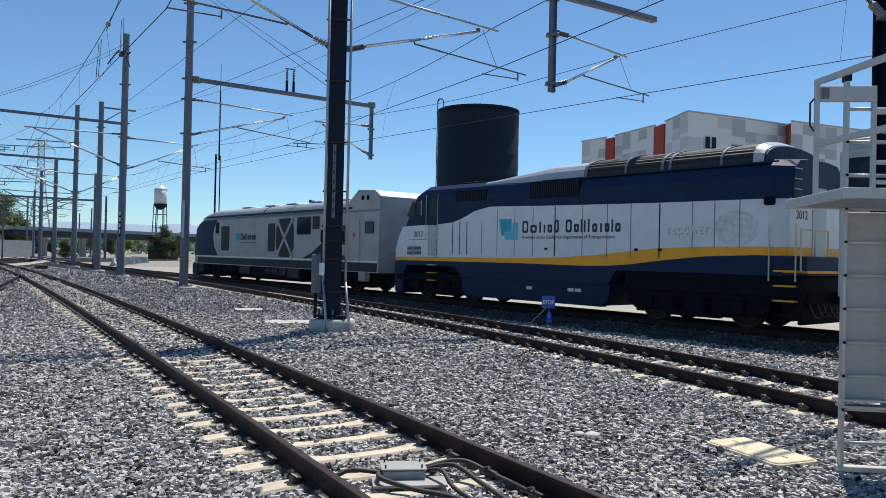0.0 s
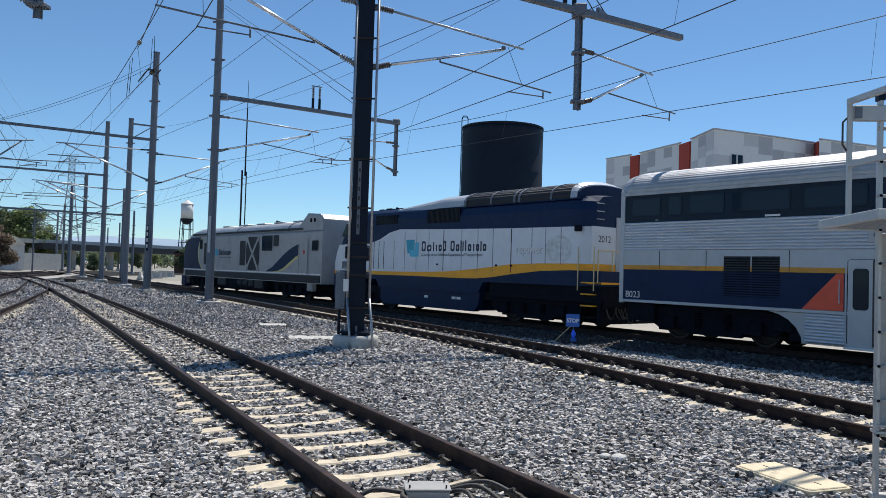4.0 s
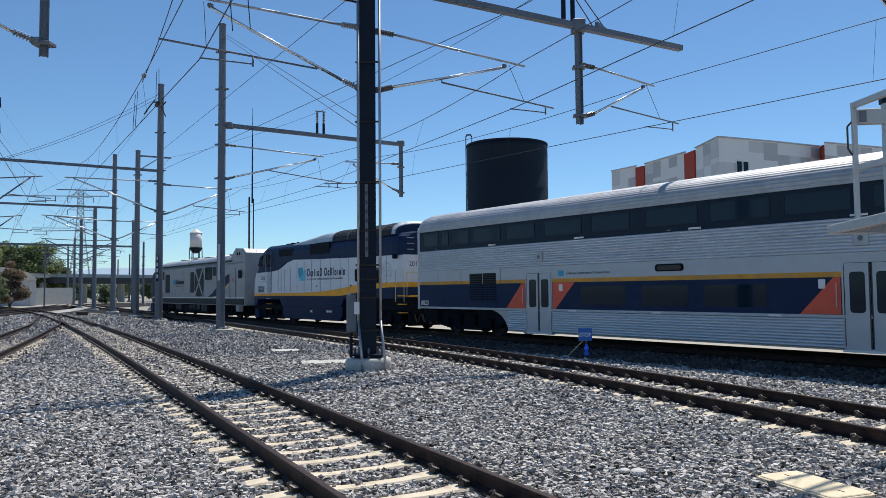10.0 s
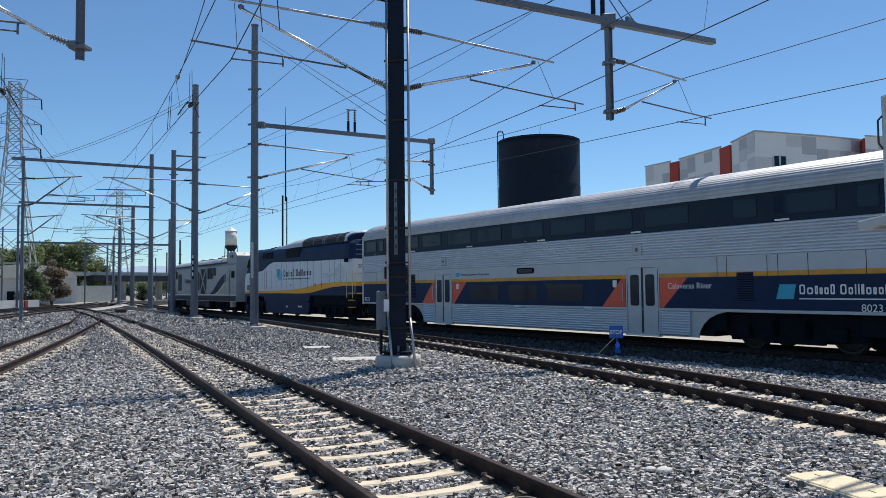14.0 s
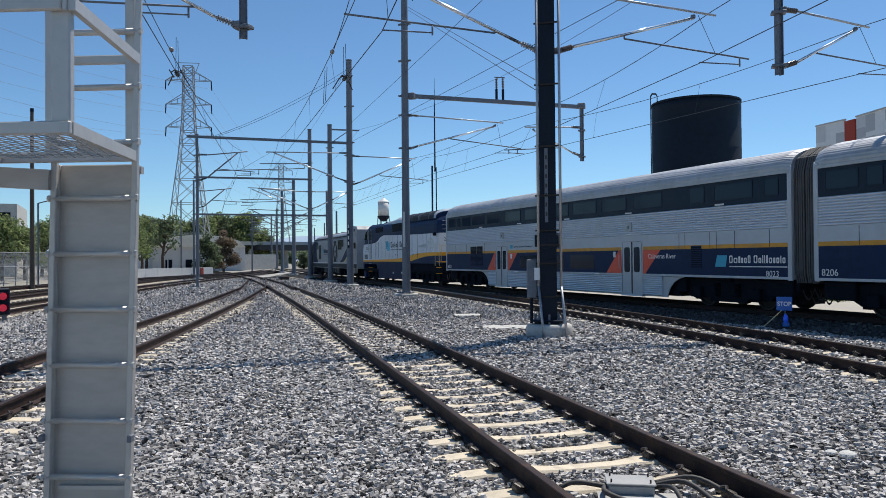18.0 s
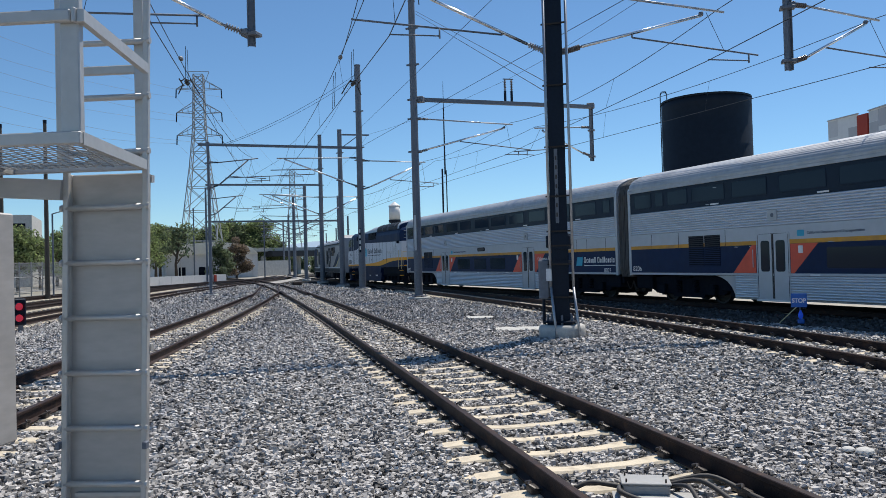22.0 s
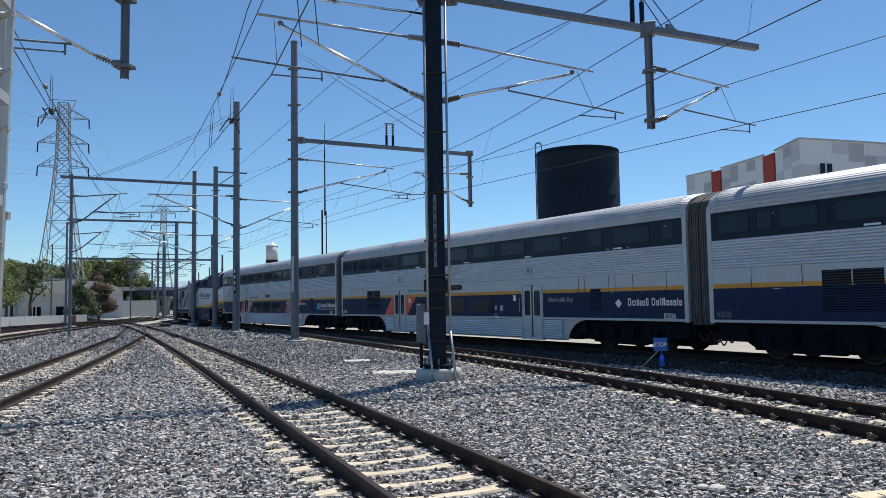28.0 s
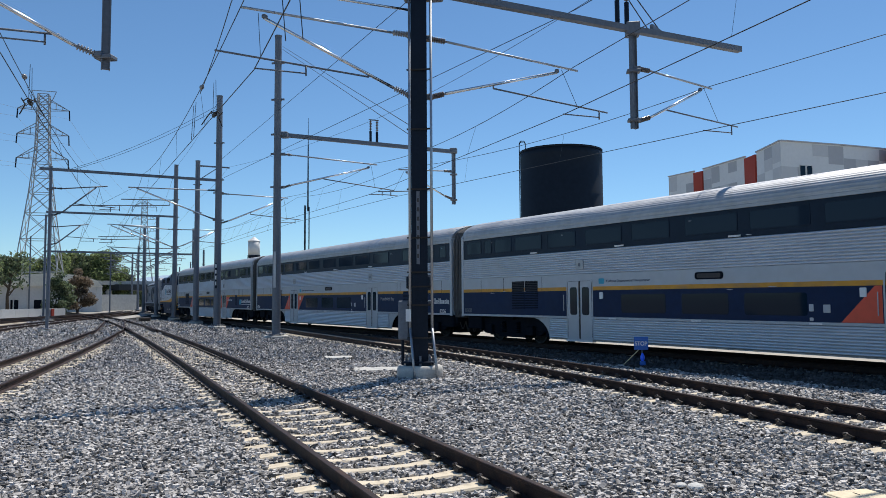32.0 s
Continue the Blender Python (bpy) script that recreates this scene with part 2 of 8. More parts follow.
def rect(y0, y1, z0, z1, r=0.0):
    if not r:
        return [(y0, z0), (y1, z0), (y1, z1), (y0, z1)]
    out = []
    for cy, cz, a0 in ((y1 - r, z0 + r, -90), (y1 - r, z1 - r, 0), (y0 + r, z1 - r, 90), (y0 + r, z0 + r, 180)):
        for k in range(4):
            a = radians(a0 + 30 * k)
            out.append((cy + r * math.cos(a), cz + r * math.sin(a)))
    return out


# ---------------------------------------------------------------- track lines
def course(x, y, heading, s0, s1, ds=0.5):
    """Points (s, x, y, heading) along a track; heading in degrees to the left of straight ahead."""
    pts = {0: (x, y, heading(0))}
    px, py = x, y
    for i in range(round(s1 / ds)):
        h = radians(heading((i + 0.5) * ds))
        px, py = px - math.sin(h) * ds, py + math.cos(h) * ds
        pts[i + 1] = (px, py, heading((i + 1) * ds))
    px, py = x, y
    for i in range(0, round(s0 / ds), -1):
        h = radians(heading((i - 0.5) * ds))
        px, py = px + math.sin(h) * ds, py - math.cos(h) * ds
        pts[i - 1] = (px, py, heading((i - 1) * ds))
    return [(k * ds, *pts[k]) for k in sorted(pts)]


def on(line, s):
    """Place and heading on a track line at s."""
    ds = line[1][0] - line[0][0]
    f = (s - line[0][0]) / ds
    i = max(0, min(len(line) - 2, int(f)))
    f -= i
    a, b = line[i], line[i + 1]
    return a[1] + f * (b[1] - a[1]), a[2] + f * (b[2] - a[2]), a[3] + f * (b[3] - a[3])


def beside(line, s, off, z=0.0):
    """A point off metres to the right of a track line."""
    x, y, h = on(line, s)
    h = radians(h)
    return Vector((x + off * math.cos(h), y + off * math.sin(h), z))


def bend(s):
    return 24.5 + 0.42 * s if 0 < s < 18 else (24.5 + 0.3 * s if s <= 0 else 32.1)


LINE_A = course(-0.45, 6.55, lambda s: 30.9 + 0.05 * min(s, 60) + max(0, s - 60) * 0.12, -30, 150)
LINE_B = course(4.85, 11.1, bend, -22, 150)
LINE_C = course(8.66, 20.0, lambda s: 39.3 if s < 45 else max(32.5, 39.3 - 0.18 * (s - 45)), -80, 150)


# ---------------------------------------------------------------- ground, ballast and tracks
M_DIRT = mat("pale_dirt", (0.27, 0.25, 0.215), 0.95, spread=0.22, grain=3, stain=0.15, bump=0.3, dirt=(0.34, 0.33, 0.22), dirt_amount=0.5)
M_PALE_GRAVEL = mat("pale_gravel", (0.21, 0.2, 0.19), 0.9, spread=0.5, grain=9, stain=0.7, bump=0.8)
M_BOX_STEEL = mat("grey_painted_box", (0.38, 0.375, 0.36), 0.5, 0.2, spread=0.1, grain=20)
M_CABLE = mat("black_rubber_hose", (0.05, 0.045, 0.042), 0.65, spread=0.3, grain=30)
M_LID = mat("cream_lid", (0.70, 0.60, 0.42), 0.8, spread=0.12, grain=25, stain=2.5, bump=0.25, dirt=(0.45, 0.38, 0.28), dirt_amount=0.45)
M_WHITE_STONE = mat("white_stone", (0.55, 0.54, 0.51), 0.8, spread=0.12, grain=12)
GROUND_Z = -0.225


def polyline(points, ds=0.5):
    """A track line (s, x, y, heading) through a few points, rounded."""
    pts = [Vector(p) for p in points]
    out, s, last = [], 0.0, None
    dense = []
    for i in range(len(pts) - 1):
        p0, p1, p2, p3 = pts[max(0, i - 1)], pts[i], pts[i + 1], pts[min(len(pts) - 1, i + 2)]
        n = max(2, int((p2 - p1).length * 4))
        for k in range(n):
            t = k / n
            dense.append(0.5 * ((2 * p1) + (p2 - p0) * t + (2 * p0 - 5 * p1 + 4 * p2 - p3) * t * t + (3 * p1 - p0 - 3 * p2 + p3) * t ** 3))
    dense.append(pts[-1])
    acc, want = 0.0, 0.0
    for a, b in zip(dense, dense[1:]):
        seg = (b - a).length
        while want <= acc + seg and seg > 0:
            p = a + (b - a) * ((want - acc) / seg)
            out.append([want, p.x, p.y, math.degrees(math.atan2(-(b.x - a.x), b.y - a.y))])
            want += ds
        acc += seg
    return [tuple(r) for r in out]


_d0 = course(-11.0, 12.9, lambda s: 24.0 + 0.085 * s if s > 0 else 24.0 + 0.05 * s, -26, 36)
_pts = [(_d0[i][1], _d0[i][2]) for i in range(0, len(_d0), 8)]
for _s in (64, 70, 76, 84):
    _x, _y, _h = on(LINE_A, _s)
    _pts.append((_x - (0.35 if _s == 64 else 0.1 if _s == 70 else 0.0), _y))
LINE_D = polyline(_pts)
LINE_E = polyline([(-14.5, 3), (-20, 15), (-25.7, 26.4), (-31, 38), (-36.3, 50), (-43, 67), (-50, 84), (-57, 101), (-68, 122)])
LINE_F = polyline([(-26.5, 19), (-34.4, 35.4), (-41, 50), (-46.5, 63), (-51, 76), (-55, 89), (-60, 103), (-70, 125)])
LINE_G = polyline([(-36, 24), (-43, 42), (-48.5, 58), (-52, 71), (-54.2, 82), (-56.5, 92.5), (-60, 103)])


def near_line(px, py, line):
    """Along and across coordinates of many points on a track line."""
    arr = np.array(line)
    best = np.full(len(px), 1e9)
    s, off = np.zeros(len(px)), np.zeros(len(px))
    for r in arr:
        h = radians(r[3])
        dx, dy = px - r[1], py - r[2]
        along, across = -math.sin(h) * dx + math.cos(h) * dy, math.cos(h) * dx + math.sin(h) * dy
        d = dx * dx + dy * dy
        m = d < best
        best[m], s[m], off[m] = d[m], r[0] + along[m], across[m]
    return s, off


bm = bmesh.new()
bmesh.ops.create_grid(bm, x_segments=1, y_segments=1, size=3000)
tagged(part("ground", bm, M_DIRT, m=pose(0, 0, -0.34)), "pale dry dirt ground around the yard", "ground", kind="structure")

# ballast bed between the leftmost yard tracks and the far side of the train's track
bm = bmesh.new()
rows = []
ys = [-14 + 0.7 * i for i in range(36)] + [11.5 + 1.6 * i for i in range(90)]


def edge_x(line, y, off):
    """Where the line moved sideways by off crosses y."""
    best = min(line, key=lambda r: abs(r[2] + off * math.sin(radians(r[3])) - y))
    return best[1] + off * math.cos(radians(best[3]))


def dip(off):
    """How far the ground sinks between the ballast shoulder and the train's track."""
    return 0.085 * np.interp(off, [-4.8, -3.7, -2.4, -1.7], [0, 1, 1, 0])


for y in ys:
    xl, xr = edge_x(LINE_D, y, -7.0) - (0 if y > 0 else 6), edge_x(LINE_C, y, 2.4)
    n = 100
    row = []
    for k in range(n + 1):
        x = xl + (xr - xl) * k / n
        z = GROUND_Z - 0.03 + 0.018 * noise.noise((x * 0.5, y * 0.5, 0)) + 0.012 * noise.noise((x * 1.7, y * 1.7, 4)) - dip((x - xr) * math.cos(radians(39.3)) + 2.4)
        if k in (0, n):
            z = -0.36
        row.append(bm.verts.new((x, y, z)))
    rows.append(row)
for a, b in zip(rows, rows[1:]):
    for k in range(len(a) - 1):
        bm.faces.new((a[k], a[k + 1], b[k + 1], b[k]))
tagged(part("ballast", bm, M_BALLAST, smooth=True), "crushed stone ballast bed, coloured near black for gap shade", "ballast", kind="structure")

# pale gravel and the beds of the tracks further left
bm = bmesh.new()
for line, half, dz in ((LINE_E, 3.4, 0.0), (LINE_F, 4.4, -0.006), (LINE_G, 4.6, -0.012)):
    prev = None
    for r in line[::6]:
        h = radians(r[3])
        row = [bm.verts.new((r[1] + o * math.cos(h), r[2] + o * math.sin(h), z)) for o, z in ((-half, -0.35), (-half + 0.5, -0.25), (half - 0.5, -0.25), (half, -0.35))]
        if prev:
            for k in range(3):
                bm.faces.new((prev[k], prev[k + 1], row[k + 1], row[k]))
        prev = row
tagged(part("gravel_bed", bm, M_PALE_GRAVEL), "grey gravel bed under the yard tracks", "gravel", kind="structure")
M_WHITE_GRAVEL = mat("whitish_gravel", (0.34, 0.325, 0.3), 0.9, spread=0.45, grain=11, stain=0.9, bump=0.8)
bm = bmesh.new()
prev = None
for r in LINE_E[8::4]:
    h = radians(r[3])
    wv = 0.5 * noise.noise((r[0] * 0.25, 0, 0))
    row = [bm.verts.new((r[1] + o * math.cos(h), r[2] + o * math.sin(h), z)) for o, z in ((1.5, -0.26), (1.8, -0.215), (2.7 + wv, -0.21), (3.3 + wv, -0.27))]
    if prev:
        for k in range(3):
            bm.faces.new((prev[k], prev[k + 1], row[k + 1], row[k]))
    prev = row
tagged(part("gravel_strip", bm, M_WHITE_GRAVEL), "whitish gravel strip beside the yard track", "gravel", kind="structure")

RAIL_PROFILE = [(-0.030, 0.0), (0.030, 0.0), (0.036, -0.006), (0.036, -0.034), (0.010, -0.048), (0.009, -0.145), (0.073, -0.168), (0.073, -0.18),
                (-0.073, -0.18), (-0.073, -0.168), (-0.009, -0.145), (-0.010, -0.048), (-0.036, -0.034), (-0.036, -0.006)]
TIE_PITCH = 0.61


def tie_mesh():
    bm = bmesh.new()
    rings = []
    for x, top, w in ((-1.28, -0.215, 0.13), (-1.26, -0.195, 0.14), (-0.95, -0.178, 0.14), (-0.55, -0.178, 0.14), (-0.3, -0.196, 0.115), (0.3, -0.196, 0.115),
                      (0.55, -0.178, 0.14), (0.95, -0.178, 0.14), (1.26, -0.195, 0.14), (1.28, -0.215, 0.13)):
        rings.append([(x, -w, -0.38), (x, w, -0.38), (x, w - 0.025, top - 0.02), (x, w - 0.045, top), (x, -w + 0.045, top), (x, -w + 0.025, top - 0.02)])
    loft(bm, rings)
    me = bpy.data.meshes.new("tie")
    bmesh.ops.recalc_face_normals(bm, faces=bm.faces)
    bm.to_mesh(me)
    bm.free()
    me.materials.append(M_CONCRETE_TIE)
    return me


def clip_mesh():
    """Shoulder, spring clip and insulator pad beside the rail foot."""
    bm = bmesh.new()
    box(bm, 0.075, 0.15, -0.06, 0.06, -0.18, -0.12, bevel=0.008)
    pts = [Vector(p) for p in [(0.05, -0.055, -0.158), (0.11, -0.07, -0.135), (0.15, -0.045, -0.115), (0.12, -0.01, -0.10), (0.15, 0.035, -0.115), (0.11, 0.07, -0.14), (0.05, 0.055, -0.158)]]
    for a, b in zip(pts, pts[1:]):
        tube(bm, a + Vector((0.01, 0, 0.012)), b + Vector((0.01, 0, 0.012)), 0.014, n=5)
    me = bpy.data.meshes.new("clip")
    bmesh.ops.recalc_face_normals(bm, faces=bm.faces)
    bm.to_mesh(me)
    bm.free()
    me.materials.append(M_SPRING)
    return me


TIE, CLIP = tie_mesh(), clip_mesh()


def track(name, line, s0, s1, label, ties=(), clips=(), step=1.0):
    t = thing(name, label, "railway track", kind="structure")
    for off in (-0.7525, 0.7525):
        bm = bmesh.new()
        s, rings = s0, []
        while s <= s1:
            x, y, h = on(line, s)
            h = radians(h)
            rings.append([(x + (off + a) * math.cos(h), y + (off + a) * math.sin(h), z) for a, z in RAIL_PROFILE])
            s += step
        loft(bm, rings)
        part("rail", bm, M_RAIL, t, "rusty brown steel rail")
    if ties:
        rnd = random.Random(name)
        k = math.ceil(ties[0] / TIE_PITCH)
        while k * TIE_PITCH < ties[1]:
            s = k * TIE_PITCH
            x, y, h = on(line, s)
            tie = link("tie", TIE, None, t, m=pose(x, y, rnd.uniform(-0.006, 0.004), 0, 0, h + rnd.uniform(-0.8, 0.8)))
            if clips and clips[0] <= s <= clips[1]:
                for off in (-0.7525, 0.7525):
                    link("clip", CLIP, None, tie, m=pose(off, 0, 0))
                    link("clip", CLIP, None, tie, m=pose(off, 0, 0, 0, 0, 180))
            k += 1
    return t


track("track_near", LINE_A, -28, 150, "single track with rusty rails on concrete ties", (-9, 62), (-6, 30))
track("track_middle", LINE_B, -21, 66, "curved track with rusty rails on concrete ties", (-12, 44), (-9, 22))
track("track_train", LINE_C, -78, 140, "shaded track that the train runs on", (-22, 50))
track("track_left", LINE_D, 0, LINE_D[-1][0] - 6, "converging track on concrete ties", (0, 46), (4, 22))
track("track_yard", LINE_E, 0, LINE_E[-1][0] - 1, "rusty yard track further off", (4, 60), step=2)
track("track_yard", LINE_F, 0, LINE_F[-1][0] - 1, "rusty yard track further left", (4, 50), step=2)
track("track_yard", LINE_G, 0, LINE_G[-1][0] - 1, "rusty yard track by the low wall", (4, 40), step=2)

# the frog and guard rails where two of the tracks join
frog = thing("rail_frog", "cast steel frog where two tracks cross", "rail frog", kind="structure")
for s, off in ((45.0, 0.68), (45.0, -0.68)):
    bm = bmesh.new()
    rings = []
    for k in range(8):
        p = beside(LINE_A, s - 3 + k * 0.85, off - (0.05 if 0 < k < 7 else 0.0) * (1 if off > 0 else -1))
        h = radians(on(LINE_A, s)[2])
        rings.append([(p.x + a * math.cos(h), p.y + a * math.sin(h), z) for a, z in ((-0.03, 0), (0.03, 0), (0.03, -0.18), (-0.03, -0.18))])
    loft(bm, rings)
    part("guard_rail", bm, M_RAIL, frog)

# switch machine and its rods beyond the frog
sw = thing("switch_machine", "low dark switch machine beside the turnout", "switch machine", Matrix.Translation(beside(LINE_A, 66, 2.3, GROUND_Z)) @ pose(0, 0, 0, 0, 0, 34))
part("housing", boxes((-0.4, 0.4, -0.9, 0.9, 0.05, 0.42), bevel=0.04), M_CLIP, sw)
part("slab", boxes((-0.7, 1.6, -1.2, -0.95, -0.05, 0.1)), M_CONCRETE, sw)
part("throw_rod", tube(bmesh.new(), (-0.4, 0, 0.15), (-2.2, 0, 0.15), 0.03), M_CLIP, sw)


# loose crushed stone lying over the bed; clear of the flush slabs and foundations
CLEAR = [(3.143, 7.54, -67, 0.49, 0.28), (-6.45, 24.7, 20, 0.4, 0.35), (-4.2, 20.6, 10, 0.55, 0.35), (-0.33, 6.3, 8, 0.27, 0.19), (-2.83, 18.73, 0, 0.5, 0.5)]
def stones(name, label, pitch, r0, r1, seed, train_bed=False, arc=(-37, 56), low=False):
    """Flat-topped angular stones packed side by side in a ring sector round the viewpoint, with dark gaps between them."""
    rng = np.random.default_rng(seed)
    k = int(r1 / pitch / 0.88) + 1
    gy = np.arange(-k, k + 1) * pitch * 0.88
    gx = np.arange(-k, k + 1) * pitch
    px, py = (q.ravel() for q in np.meshgrid(gx, gy))
    px = px + np.repeat(np.arange(len(gy)) % 2, len(gx)) * pitch * 0.5
    rad, ang = np.hypot(px, py), np.degrees(np.arctan2(-px, py)) % 360
    keep = (rad >= r0) & (rad < r1) & (((ang - arc[0]) % 360) < arc[1] - arc[0])
    px, py = px[keep], py[keep]
    px, py = px + rng.uniform(-0.42, 0.42, len(px)) * pitch, py + rng.uniform(-0.42, 0.42, len(px)) * pitch
    count = len(px)
    ok = np.ones(count, bool)
    lift = np.zeros(count)
    for line, mid_cover, right in ((LINE_A, 0.05, 0.75), (LINE_B, 0.12, 0.7), (LINE_D, 0.12, 0.1)):
        s, off = near_line(px, py, line)
        ds = np.abs((s / TIE_PITCH) - np.round(s / TIE_PITCH)) * TIE_PITCH
        rail = np.abs(np.abs(off) - 0.7525) < 0.095
        on_tie = (ds < np.where(np.abs(off) < 0.5, 0.125, 0.148)) & (np.abs(off) < 1.28)
        mid = on_tie & (np.abs(off + 0.05) < 0.42)
        cover = np.where(mid, mid_cover, np.where(off > 0.98, right, np.where(off < -1.16, 0.6, 0.03)))
        ok &= ~rail & (~on_tie | (rng.random(count) < cover))
        near = np.abs(off) < 1.3
        lift += np.where(near & ~on_tie, 0.016, np.clip((2.0 - np.abs(off)) / 0.7, 0, 1) * 0.016 * ~on_tie)
        lift += np.where(mid, 0.022, 0) + np.where(on_tie & (off > 0.98), 0.04, 0) + np.where(on_tie & (off < -1.16), 0.03, 0)
    for cx, cy, rz, hx, hy in CLEAR:
        c, s_ = math.cos(radians(rz)), math.sin(radians(rz))
        u, w_ = (px - cx) * c + (py - cy) * s_, -(px - cx) * s_ + (py - cy) * c
        ok &= ~((np.abs(u) < hx) & (np.abs(w_) < hy))
    s, off = near_line(px, py, LINE_C)
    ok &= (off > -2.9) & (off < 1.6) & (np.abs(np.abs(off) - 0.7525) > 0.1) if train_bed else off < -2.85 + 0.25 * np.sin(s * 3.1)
    lift -= dip(off)
    s, off = near_line(px, py, LINE_D)
    ok &= off > -6.8
    px, py, lift = px[ok], py[ok], lift[ok]
    n = len(px)
    base = np.array([(-1, -1, -1), (1, -1, -1), (1, 1, -1), (-1, 1, -1), (-1, -1, 1), (1, -1, 1), (1, 1, 1), (-1, 1, 1)], float) * 0.5
    tri = np.array([(0, 2, 1), (0, 3, 2), (4, 5, 6), (4, 6, 7), (0, 1, 5), (0, 5, 4), (1, 2, 6), (1, 6, 5), (2, 3, 7), (2, 7, 6), (3, 0, 4), (3, 4, 7)])
    tri = tri[2:]
    if low:
        # small far stones: three-sided, with a low off-centre top
        base = np.array([(-0.6, -0.45, -0.4), (0.6, -0.4, -0.4), (0.0, 0.62, -0.4), (0.05, 0.0, 0.5)])
        tri = np.array([(0, 1, 3), (1, 2, 3), (2, 0, 3)])
    nv = len(base)
    jit = base[None] + rng.uniform(-0.25, 0.25, (n, nv, 3)) * (1, 1, 0.5)
    jit[:, 4:, :2] *= rng.uniform(0.72, 1.0, (n, 1, 1))
    long = rng.uniform(0.85, 1.45, n)
    sc = np.stack([long, rng.uniform(0.6, 1.0, n), rng.uniform(0.65, 1.05, n)], axis=1) * pitch * rng.uniform(0.8, 1.2, n)[:, None]
    v = jit * sc[:, None, :]
    ax = rng.normal(size=(n, 3)) * (1, 1, 0.3)
    ax /= np.linalg.norm(ax, axis=1)[:, None]
    an = rng.normal(0, 0.36, n)
    c, sn = np.cos(an)[:, None, None], np.sin(an)[:, None, None]
    axb = ax[:, None, :]
    v = v * c + np.cross(np.broadcast_to(axb, v.shape), v) * sn + axb * np.sum(axb * v, axis=2, keepdims=True) * (1 - c)
    yaw = rng.uniform(0, 2 * np.pi, n)
    cy, sy = np.cos(yaw)[:, None], np.sin(yaw)[:, None]
    x, y = v[:, :, 0] * cy - v[:, :, 1] * sy, v[:, :, 0] * sy + v[:, :, 1] * cy
    z = v[:, :, 2] + (GROUND_Z - 0.004 + lift + rng.normal(0, 0.3, n) * pitch)[:, None]
    co = np.stack([x + px[:, None], y + py[:, None], z], axis=2).reshape(-1, 3)
    idx = (tri[None] + (np.arange(n) * nv)[:, None, None]).reshape(-1)
    me = bpy.data.meshes.new(name)
    me.vertices.add(len(co))
    me.vertices.foreach_set("co", co.ravel())
    me.loops.add(len(idx))
    me.loops.foreach_set("vertex_index", idx)
    me.polygons.add(len(idx) // 3)
    me.polygons.foreach_set("loop_start", np.arange(0, len(idx), 3))
    me.polygons.foreach_set("use_smooth", np.zeros(len(idx) // 3, bool))
    me.update(calc_edges=True)
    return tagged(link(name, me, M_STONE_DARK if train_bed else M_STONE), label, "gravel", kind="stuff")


stones("ballast_stones", "angular grey crushed stones near the track", 0.038, 2.6, 7.5, 1)
stones("ballast_stones", "angular grey crushed stones round the masts", 0.044, 7.5, 13.0, 2)
stones("ballast_stones", "angular grey crushed stones further along", 0.056, 13.0, 24.0, 3)
stones("ballast_stones", "angular grey crushed stones far along", 0.08, 24.0, 44.0, 4, low=True)
stones("ballast_stones", "angular grey crushed stones at the far masts", 0.15, 44.0, 80.0, 8, arc=(-2, 44), low=True)
stones("ballast_stones", "angular grey crushed stones behind the ladder cabinets", 0.11, 0.2, 11.0, 6, arc=(56, 323))
stones("ballast_stones", "angular grey crushed stones underfoot", 0.055, 0.0, 2.6, 7)
# darker stones paint the train's shadow along its own track
stones("shade_dark_stones", "stones along the train's track, darkened for its shade", 0.085, 15.0, 40.0, 5, True)

# junction box between the rails, with its hoses
jb = thing("junction_box", "grey steel junction box bolted between the rails", "junction box", pose(-0.33, 6.3, -0.185, 0, 0, 8))
part("housing", boxes((-0.18, 0.18, -0.12, 0.12, 0.02, 0.10), bevel=0.012), M_BOX_STEEL, jb)
part("lid", boxes((-0.19, 0.19, -0.13, 0.13, 0.10, 0.114), bevel=0.005), M_BOX_STEEL, jb, "flat lid with four studs")
part("foot_plate", boxes((-0.26, 0.34, -0.3, -0.05, 0.012, 0.03)), M_BOX_STEEL, jb)
for x in (-0.15, 0.15):
    for y in (-0.09, 0.09):
        part("stud", tube(bmesh.new(), (x, y, 0.114), (x, y, 0.14), 0.007, n=6), M_CLIP, jb)


def hose(name, pts, r, parent, label=""):
    bm = bmesh.new()
    dense = [Vector(p[:3]) for p in pts]
    out = []
    for i in range(len(dense) - 1):
        p0, p1, p2, p3 = dense[max(0, i - 1)], dense[i], dense[i + 1], dense[min(len(dense) - 1, i + 2)]
        for k in range(5):
            t = k / 5
            out.append(0.5 * ((2 * p1) + (p2 - p0) * t + (2 * p0 - 5 * p1 + 4 * p2 - p3) * t * t + (3 * p1 - p0 - 3 * p2 + p3) * t ** 3))
    out.append(dense[-1])
    rings = []
    for i, p_ in enumerate(out):
        q = (out[min(i + 1, len(out) - 1)] - out[max(i - 1, 0)]).to_track_quat("Z", "Y")
        rings.append([p_ + q @ Vector((r * math.cos(2 * math.pi * j / 7), r * math.sin(2 * math.pi * j / 7), 0)) for j in range(7)])
    loft(bm, rings)
    return part(name, bm, M_CABLE, parent, label, smooth=True)


